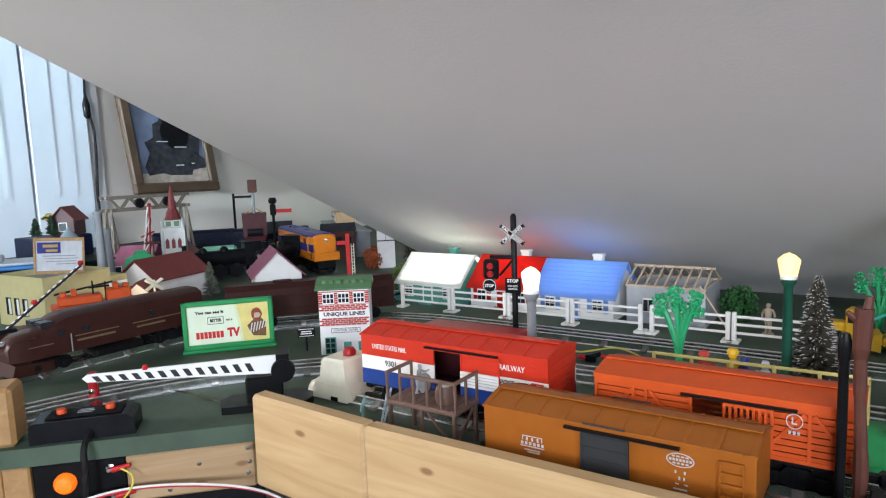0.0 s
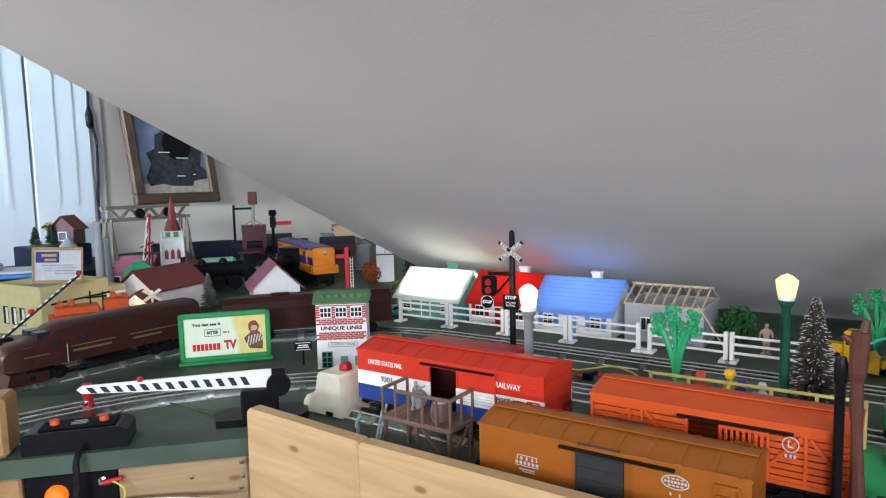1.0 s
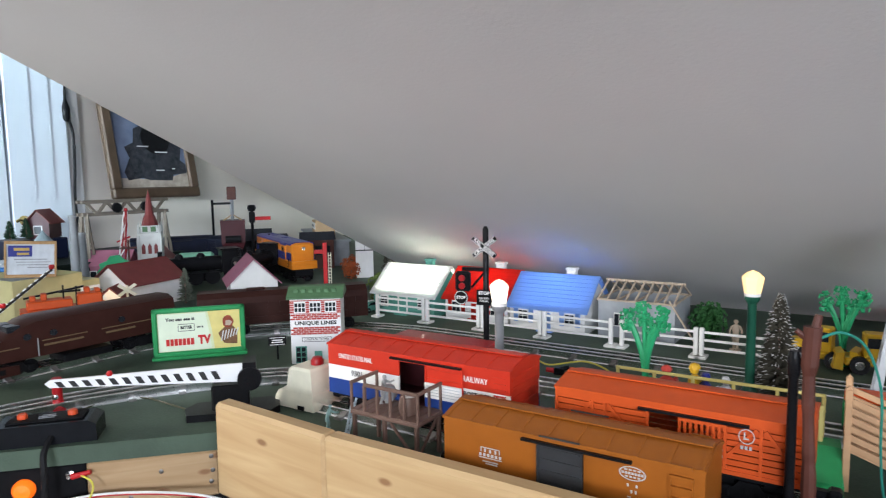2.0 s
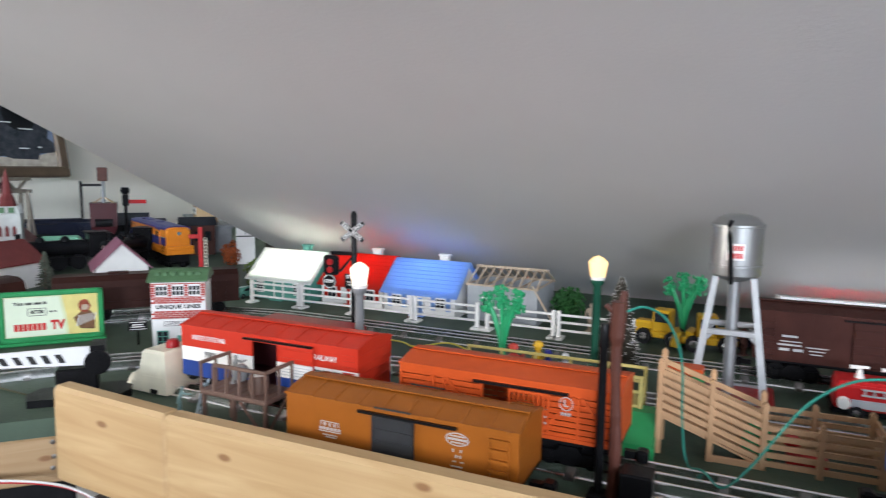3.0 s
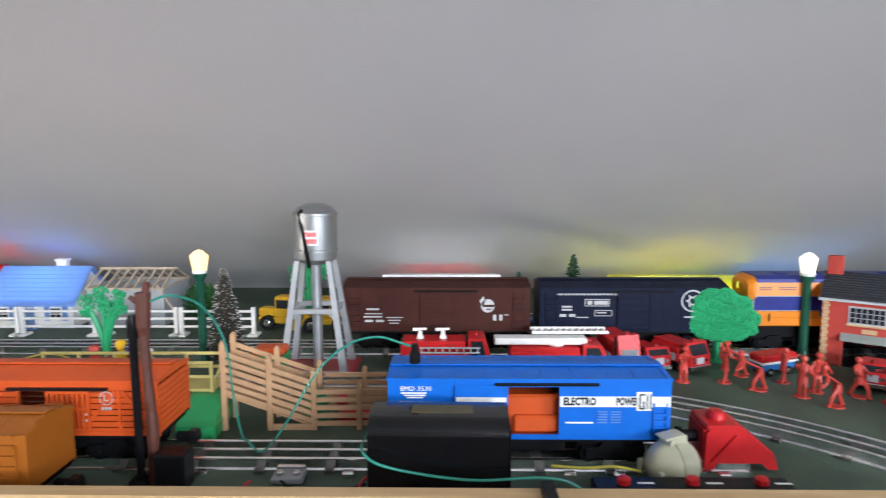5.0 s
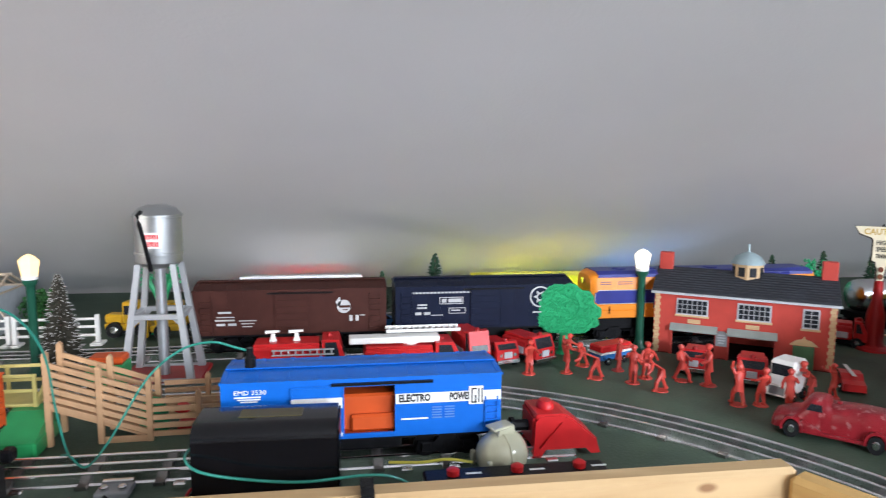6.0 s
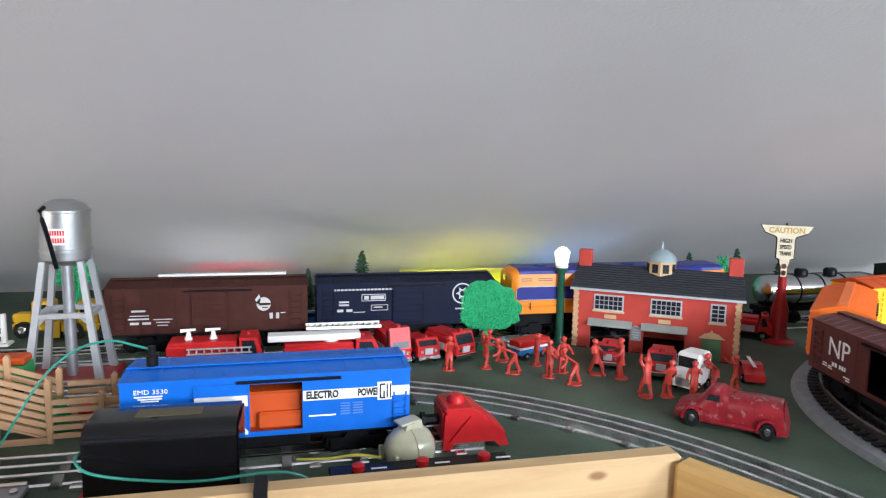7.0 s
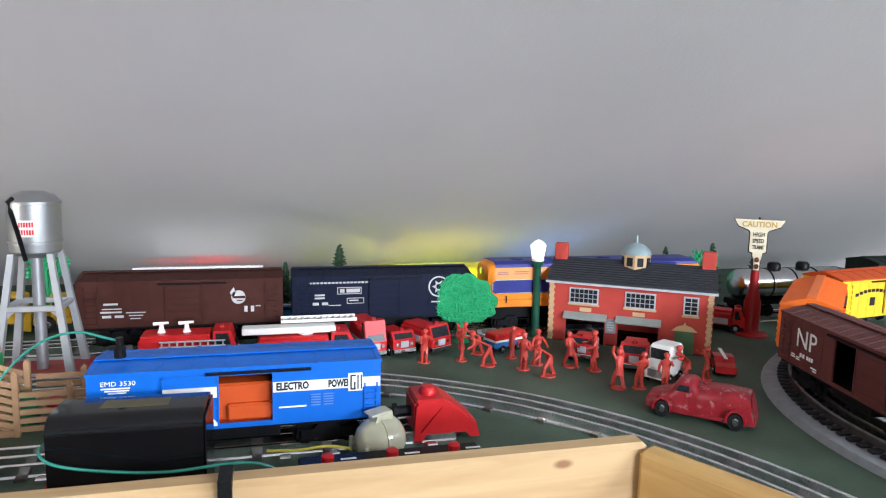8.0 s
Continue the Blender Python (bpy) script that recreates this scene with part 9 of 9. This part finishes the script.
def church(m):
    c = thing("toy_church", m, "white toy church with a tall maroon spire", "toy church")
    part("nave", Mesh().prism([(-0.035, 0), (0.035, 0), (0.035, 0.050), (0, 0.090), (-0.035, 0.050)], "x", -0.09, 0.05), "church_white", c)
    for s in (-1, 1):
        part("nave_roof", Mesh().prism([(s * 0.041, 0.044), (0, 0.092), (0, 0.095), (s * 0.041, 0.047)], "x", -0.092, 0.049), "roof_maroon", c)
    tw = part("tower", Mesh().bev(0.050, 0.096, -0.023, 0.023, 0, 0.135, 0.001), "church_white", c)
    for z in (0.04, 0.085):
        for s in (-1, 0, 1):
            part("lancet", Mesh().prism([(s * 0.012 - 0.0035, z), (s * 0.012 + 0.0035, z), (s * 0.012 + 0.0035, z + 0.018), (s * 0.012, z + 0.025), (s * 0.012 - 0.0035, z + 0.018)], "x", 0.0955, 0.0972), "roof_maroon", tw)
            part("lancet", Mesh().prism([(0.073 + s * 0.012 - 0.0035, z), (0.073 + s * 0.012 + 0.0035, z), (0.073 + s * 0.012 + 0.0035, z + 0.018), (0.073 + s * 0.012, z + 0.025), (0.073 + s * 0.012 - 0.0035, z + 0.018)], "y", -0.0242, -0.0225), "roof_maroon", tw)
    for x in (0.053, 0.093):
        for y in (-0.020, 0.020):
            part("pinnacle", Mesh().lathe([(0.004, 0.135), (0.003, 0.145), (0, 0.160)], x, y, 0, n=6), "church_white", tw)
    for s in (-1, 1):
        part("buttress", Mesh().bev(0.0965, 0.100, s * 0.021 - 0.003, s * 0.021 + 0.003, 0, 0.128, 0.0006), "church_white", tw)
    part("belfry", Mesh().bev(0.056, 0.090, -0.017, 0.017, 0.135, 0.152, 0.001), "church_white", tw)
    for s in (-1, 1):
        part("louvre", Mesh().box(0.0895, 0.0910, s * 0.008 - 0.005, s * 0.008 + 0.005, 0.1375, 0.1495), "moss_green", tw)
        part("louvre", Mesh().box(0.073 + s * 0.008 - 0.005, 0.073 + s * 0.008 + 0.005, -0.0182, -0.0168, 0.1375, 0.1495), "moss_green", tw)
    for x in (-0.06, -0.03, 0.0, 0.03):
        part("lancet", Mesh().prism([(x - 0.005, 0.012), (x + 0.005, 0.012), (x + 0.005, 0.032), (x, 0.042), (x - 0.005, 0.032)], "y", -0.0362, -0.0345), "glass_dark", c)
    part("spire", Mesh().lathe([(0.017, 0.1505), (0.012, 0.172), (0.009, 0.178), (0.005, 0.215), (0.0, 0.238)], 0.073, 0, 0, n=8), "roof_maroon", tw)
    return c


church(pose(-1.52, 1.03, 0, 0, 0, -40) @ Matrix.Diagonal((1.15, 1.15, 1.0, 1)))


def gantry(m, L=0.27):
    g = thing("signal_gantry", m, "weathered grey plastic lattice signal bridge", "signal bridge")
    for x in (0, L):
        for y in (-0.02, 0.02):
            part("leg", Mesh().bar((x - 0.012, y * 1.4, 0), (x, y * 0.6, 0.185), 0.009), "grey_wood", g)
            part("leg", Mesh().bar((x + 0.014, y * 1.4, 0), (x, y * 0.6, 0.185), 0.007), "grey_wood", g)
    for z in (0.182, 0.216):
        for y in (-0.012, 0.012):
            part("chord", Mesh().bar((-0.012, y, z), (L + 0.012, y, z), 0.009), "grey_wood", g)
    for i in range(8):
        x0, x1 = L * i / 8, L * (i + 1) / 8
        za, zb = (0.182, 0.216) if i % 2 else (0.216, 0.182)
        part("lattice", Mesh().bar((x0, -0.012, za), (x1, -0.012, zb), 0.007), "grey_wood", g)
    for x in (L * 0.35, L * 0.72):
        part("signal_head", Mesh().rod((x, -0.016, 0.198), (x, -0.024, 0.198), 0.014, n=14), "black_plastic", g)
    return g


gantry(pose(-1.70, 0.952, 0, 0, 0, 90) @ Matrix.Diagonal((0.90, 1, 0.955, 1)), 0.25)


def derrick(m):
    d = thing("coal_loader", m, "dark red toy coal loader with a signal arm", "toy machine")
    part("hopper", Mesh().rings([[Vector((sx * k, sy * k, z)) for sx, sy in ((-1, -1), (1, -1), (1, 1), (-1, 1))] for k, z in ((0.023, 0.070), (0.030, 0.090), (0.032, 0.150))]), "maroon_box", d)
    for zz in (0.03, 0.06):
        part("crossbar", Mesh().bar((-0.026, -0.024, zz), (0.026, -0.024, zz), 0.004), "black_plastic", d)
    part("winch", Mesh().rod((-0.02, -0.034, 0.10), (0.02, -0.034, 0.10), 0.010, n=12), "black_plastic", d)
    for sx in (-1, 1):
        for sy in (-1, 1):
            part("leg", Mesh().bar((sx * 0.026, sy * 0.026, 0), (sx * 0.019, sy * 0.019, 0.088), 0.005), "black_plastic", d)
            part("guy", Mesh().rod((sx * 0.030, sy * 0.030, 0.145), (0, 0, 0.165), 0.0014, n=5), "stone_tan", d)
    part("mast", Mesh().rod((0, 0, 0.15), (0, 0, 0.215), 0.0045), "grey_plastic", d)
    part("arm", Mesh().bar((0, 0, 0.195), (-0.05, 0.0, 0.195), 0.006), "black_plastic", d)
    part("drop_post", Mesh().rod((-0.05, 0, 0.11), (-0.05, 0, 0.205), 0.0032), "black_plastic", d)
    part("lamp_box", Mesh().bev(-0.012, 0.012, -0.008, 0.008, 0.205, 0.240, 0.002), "brown_red", d)
    return d


derrick(pose(-1.44, 1.212, 0, 0, 0, 50))
sp = thing("semaphore", pose(-1.42, 1.262, 0, 0, 0, 50), "black signal mast with a red arm", "signal")
part("mast", Mesh().rod((0, 0, 0), (0, 0, 0.175), 0.004), "black_plastic", sp)
part("head", Mesh().ball((0, 0, 0.180), 0.012, 8).bev(-0.008, 0.008, -0.008, 0.008, 0.14, 0.17, 0.002), "black_plastic", sp)
part("arm", Mesh().bev(0.004, 0.050, -0.001, 0.001, 0.146, 0.156, 0.0005), "red_plastic", sp)
sr = thing("semaphore", pose(-0.985, 1.080, 0, 0, 0, 45) @ Matrix.Diagonal((0.9, 0.9, 0.88, 1)), "bright red toy signal mast with a cream ladder", "signal")
part("mast", Mesh().bev(-0.005, 0.005, -0.004, 0.004, 0, 0.135, 0.001), "red_plastic", sr)
part("arm", Mesh().bev(-0.026, 0.005, -0.002, 0.002, 0.108, 0.118, 0.001), "red_plastic", sr)
for x in (0.008, 0.014):
    part("ladder_rail", Mesh().box(x - 0.0008, x + 0.0008, -0.001, 0.001, 0, 0.11), "ivory_plastic", sr)
for i in range(13):
    part("rung", Mesh().box(0.008, 0.014, -0.0008, 0.0008, 0.006 + i * 0.008, 0.0075 + i * 0.008), "ivory_plastic", sr)

tb = thing("cardboard_box", pose(-1.43, 1.555, 0.0780, 0, 0, -40), "small tan cardboard box with a white label", "box")
part("carton", Mesh().bev(-0.045, 0.045, -0.03, 0.03, 0, 0.050, 0.001), "stone_tan", tb)
part("label", Mesh().box(-0.042, 0.042, -0.0312, -0.030, 0.024, 0.044), "lettering_white", tb)
bars_of_print([(-0.008, 0.034, 0.050, 0.007), (0.032, 0.035, 0.008, 0.010)], "grey_plastic", tb, pose(0, -0.0315, 0))
sh = thing("shelf", pose(-1.43, 1.57, -0.0140, 0, 0, -40), "low grey shelf holding toy trains", "shelf")
part("board", Mesh().bev(-0.34, 0.16, -0.05, 0.05, 0.085, 0.0915, 0.001), "grey_plastic", sh)
for x in (-0.33, -0.08, 0.15):
    part("support", Mesh().bev(x - 0.008, x + 0.008, -0.045, 0.045, 0.014, 0.085, 0.001), "grey_plastic", sh)



def lattice_mast(m, h, label):
    """A slim white and red lattice mast with short arms."""
    t = thing("lattice_mast", m, label, "mast")
    for sx in (-1, 1):
        for sy in (-1, 1):
            part("leg", Mesh().bar((sx * 0.013, sy * 0.013, 0), (sx * 0.003, sy * 0.003, h), 0.0034), "white_plastic" if sx * sy > 0 else "red_dark", t)
    for i in range(7):
        z0, z1 = h * i / 7, h * (i + 1) / 7
        a, b = 0.013 - 0.010 * i / 7, 0.013 - 0.010 * (i + 1) / 7
        part("brace", Mesh().bar((-a, -a, z0), (b, -b, z1), 0.0026).bar((a, -a, z0), (a, a, z0), 0.0026), "white_plastic" if i % 2 else "red_dark", t)
        part("brace", Mesh().bar((a, -a, z0), (b, b, z1), 0.0026), "red_dark" if i % 2 else "white_plastic", t)
    part("arm", Mesh().bar((-0.020, 0, h * 0.62), (0.016, 0, h * 0.70), 0.004), "red_dark", t)
    part("lamp", Mesh().ball((0, 0, h + 0.004), 0.006, 8), "red_dark", t)
    return t


lattice_mast(pose(-1.45, 0.890, 0, 0, 6, 40) @ Matrix.Diagonal((0.8, 0.8, 1, 1)), 0.190, "white and red lattice beacon mast beside the church")
for x, y, z, mat, lab in ((-1.60, 1.43, 0.0, "brown_plastic", "dark brown toy signal cabin in the far yard"), (-1.52, 1.30, 0.0, "black_matt", "black toy coal bunker in the far yard"), (-1.33, 1.42, 0.0, "brown_red", "rusty toy freight shed beside the yard")):
    sd_ = thing("toy_shed", pose(x, y, z, 0, 0, 48), lab, "toy shed", "sheds in the far yard")
    part("wall", Mesh().bev(-0.045, 0.045, -0.026, 0.026, 0, 0.085, 0.001), mat, sd_)
    part("roof", Mesh().prism([(-0.032, 0.083), (0.032, 0.083), (0.0, 0.105)], "x", -0.050, 0.050), "roof_black", sd_)
    for k in (-0.026, 0.0, 0.026):
        part("window", Mesh().bev(k - 0.008, k + 0.008, -0.0272, -0.026, 0.040, 0.066, 0.0004), "glass_dark", sd_)
bulb_lamp("porch_bulb", (-1.164, 0.700, 0.046), 0.08, (1.0, 0.62, 0.28), 0.006)

# dark rolling stock in the far yard
for x, y, rz, mat, lab in ((-1.55, 1.36, 42, "navy", "dark blue toy boxcar in the far yard"), (-1.72, 1.22, 55, "navy", "dark blue toy boxcar near the wall")):
    boxcar(pose(x, y, 0, 0, 0, rz), lab, mat, group="cars in the far yard", ribs=False)
diesel2 = diesel(pose(-1.275, 1.235, 0.0, 0, 0, -28))
tagged(diesel2, "orange and blue toy diesel in the far yard")


def steam_engine(m, label):
    e = thing("steam_locomotive", m, label, "locomotive", "steam engines in the village")
    part("boiler", Mesh().lathe([(0, -0.075), (0.017, -0.075), (0.017, 0.050), (0.0185, 0.052), (0.0185, 0.074), (0.014, 0.078), (0, 0.079)], n=18, m=pose(0, 0, 0.056, 0, 90, 0)), "black_plastic", e, smooth=True)
    part("cab", Mesh().bev(-0.110, -0.072, -0.024, 0.024, 0.034, 0.086, 0.001).bev(-0.116, -0.068, -0.027, 0.027, 0.0865, 0.090, 0.001), "black_plastic", e)
    part("cab_window", Mesh().box(-0.100, -0.082, -0.0246, -0.0242, 0.062, 0.078), "glass_dark", e)
    part("chimney", Mesh().lathe([(0.006, 0.070), (0.005, 0.084), (0.0065, 0.090), (0.004, 0.090)], 0.060, 0, 0, n=12), "black_plastic", e, smooth=True)
    for x in (0.020, -0.028):
        part("dome", Mesh().lathe([(0.010, 0.068), (0.0095, 0.076), (0.005, 0.081), (0, 0.082)], x, 0, 0, n=12), "black_plastic", e, smooth=True)
    part("headlamp", Mesh().rod((0.078, 0, 0.060), (0.085, 0, 0.060), 0.005, n=12), "chrome", e)
    part("running_board", Mesh().box(-0.07, 0.08, -0.024, 0.024, 0.034, 0.037), "black_matt", e)
    for x in (-0.050, -0.012, 0.026):
        for s_ in (-1, 1):
            part("driver", Mesh().lathe([(0, -0.002), (0.017, -0.002), (0.017, 0.002), (0, 0.002)], n=18, m=pose(x, s_ * 0.018, 0.025, 90, 0, 0)), "black_matt", e)
    part("side_rod", Mesh().box(-0.055, 0.032, -0.0225, -0.0210, 0.020, 0.0235), "rail_dull", e)
    part("cowcatcher", Mesh().prism([(0.080, 0.008), (0.104, 0.008), (0.082, 0.030)], "y", -0.018, 0.018), "black_matt", e)
    return e


steam_engine(pose(-1.315, 0.975, 0.008, 0, 0, -118), "black toy steam locomotive among the village houses")
steam_engine(pose(-1.235, 1.10, 0.008, 0, 0, -70), "black toy steam locomotive behind the pink-roofed house")
gt2 = thing("green_tank_car", pose(-1.40, 1.06, 0, 0, 0, 52), "small mint green toy tank car", "train car")
part("tank", Mesh().lathe([(0, -0.045), (0.016, -0.043), (0.022, -0.036), (0.022, 0.036), (0.016, 0.043), (0, 0.045)], n=16, m=pose(0, 0, 0.058, 0, 90, 0)), "mint", gt2, smooth=True)
part("underframe", Mesh().box(-0.05, 0.05, -0.014, 0.014, 0.026, 0.038), "black_matt", gt2)
truck(gt2, 0.0)
for x, y, r, mat, lab, s in ((-1.140, 1.345, 0.026, "leaf_rust", "rusty red autumn toy bush", 3), (-1.105, 1.305, 0.022, "leaf_rust", "rusty red autumn toy bush", 4), (-1.29, 0.745, 0.024, "leaf_green", "green toy bush by the red roof", 5)):
    bush(pose(x, y, 0), r, mat, lab, 300, s)
solid("plastic_tree", Mesh().prism([(-0.036, 0.030), (-0.028, 0.042), (-0.030, 0.050), (-0.014, 0.056), (-0.008, 0.066), (0.010, 0.068), (0.020, 0.058), (0.032, 0.052), (0.036, 0.036), (0.005, 0.030), (0.004, 0.0), (-0.006, 0.0), (-0.006, 0.030)], "y", -0.006, 0.006), "palm_green", pose(-1.38, 0.835, 0.03, 0, 0, 50), "flat bright green moulded toy tree", "toy tree")
needle_tree(pose(-1.20, 0.88, 0.0), 0.075, 0.020, "tree_grey", "grey-green frosted toy tree", 260, None, 14)
for x, y, h, s in ((-1.84, 0.835, 0.050, 21), (-1.84, 0.875, 0.055, 22)):
    needle_tree(pose(x, y, 0.112), h, 0.017, "tree_green", "small dark green toy fir tree", 220, None, s)
for x, y, h in ((-1.42, 0.772, 0.180), (-1.44, 0.80, 0.140)):
    st_ = thing("smoke_stack", pose(x, y, 0), "dark grey toy factory smoke stack", "chimney")
    part("shaft", Mesh().lathe([(0.011, 0), (0.009, h * 0.6), (0.007, h), (0.0085, h + 0.003), (0.0085, h + 0.008), (0.006, h + 0.008)], n=12), "grey_plastic", st_, smooth=True)
wt = thing("water_tank", pose(-1.60, 0.797, 0) @ Matrix.Diagonal((0.8, 0.8, 1.22, 1)), "white toy water tank with a blue-grey conical roof", "water tank")
part("drum", Mesh().lathe([(0.022, 0.06), (0.022, 0.100), (0, 0.100)], n=16), "white_plastic", wt, smooth=True)
part("stand", Mesh().lathe([(0.016, 0), (0.014, 0.060)], n=8), "brown_plastic", wt)
part("cap", Mesh().lathe([(0.027, 0.100), (0.0, 0.122)], n=16), "dome_grey", wt)
ds = thing("display_stand", pose(-1.56, 0.62, 0, 0, 0, 55), "dark slatted stand with a blue and white snowy deck", "stand")
part("body", Mesh().bev(-0.10, 0.10, -0.055, 0.055, 0, 0.078, 0.002), "black_board", ds)
for k in range(5):
    part("slat", Mesh().bev(-0.104, 0.104, -0.062, -0.056, 0.010 + k * 0.013, 0.015 + k * 0.013, 0.0006), "grey_plastic", ds)
part("deck", Mesh().bev(-0.105, 0.105, -0.060, 0.060, 0.079, 0.087, 0.002), "blue_toy", ds)
part("snow_sheet", Mesh().bev(-0.100, 0.095, -0.052, 0.058, 0.0875, 0.092, 0.002), "notice_paper", ds)
part("car_row", Mesh().bev(-0.09, 0.02, -0.03, 0.0, 0.0925, 0.108, 0.003), "grey_light", ds)
tp_ = thing("telegraph_post", pose(-1.42, 0.895, 0), "dark brown toy telegraph pole with crossarm", "post")
part("pole", Mesh().rod((0, 0, 0), (0, 0, 0.125), 0.003, 0.002), "brown_red", tp_)
part("crossarm", Mesh().bev(-0.018, 0.018, -0.002, 0.002, 0.104, 0.108, 0.0005), "brown_red", tp_, at=pose(0, 0, 0, 0, 0, 60))
xb = thing("crossbuck", pose(-1.150, 0.720, 0, 0, 0, 55) @ Matrix.Diagonal((1, 1, 0.77, 1)), "cream wooden crossbuck sign by the house", "sign")
part("post", Mesh().rod((0, 0, 0), (0, 0, 0.085), 0.0022), "ivory_plastic", xb)
for a in (42, -42):
    part("blade", Mesh().bev(-0.020, 0.020, -0.0035 - 0.002 * (a > 0), -0.0015 - 0.002 * (a > 0), -0.0035, 0.0035, 0.0005), "ivory_plastic", xb, at=pose(0, 0, 0.074, 0, a, 0))
# white and red house front by the ceiling edge
wh = thing("toy_building", pose(-1.085, 1.335, 0, 0, 0, 42) @ Matrix.Diagonal((0.5, 0.5, 1.0, 1)), "white toy firehouse gable with red trim", "toy building")
part("front", Mesh().prism([(-0.045, 0), (0.045, 0), (0.045, 0.085), (-0.045, 0.110)], "y", -0.002, 0.002), "white_plastic", wh)
part("body", Mesh().box(-0.043, 0.043, 0.002, 0.09, 0, 0.083), "white_plastic", wh)
part("roof_trim", Mesh().prism([(-0.048, 0.108), (0.048, 0.082), (0.048, 0.092), (-0.048, 0.122)], "y", -0.006, 0.09), "red_plastic", wh)
part("mullion", Mesh().box(-0.045, 0.045, -0.003, -0.002, 0.070, 0.073).box(-0.001, 0.001, -0.003, -0.002, 0.073, 0.095), "lettering_black", wh)
bush(pose(-0.975, 1.33, 0), 0.036, "tree_dark", "dark tangled toy bush behind the cottages", 500, 9)
coupe(pose(-0.905, 0.985, 0, 0, 0, 60), "dark toy car with shining headlamp", "navy")
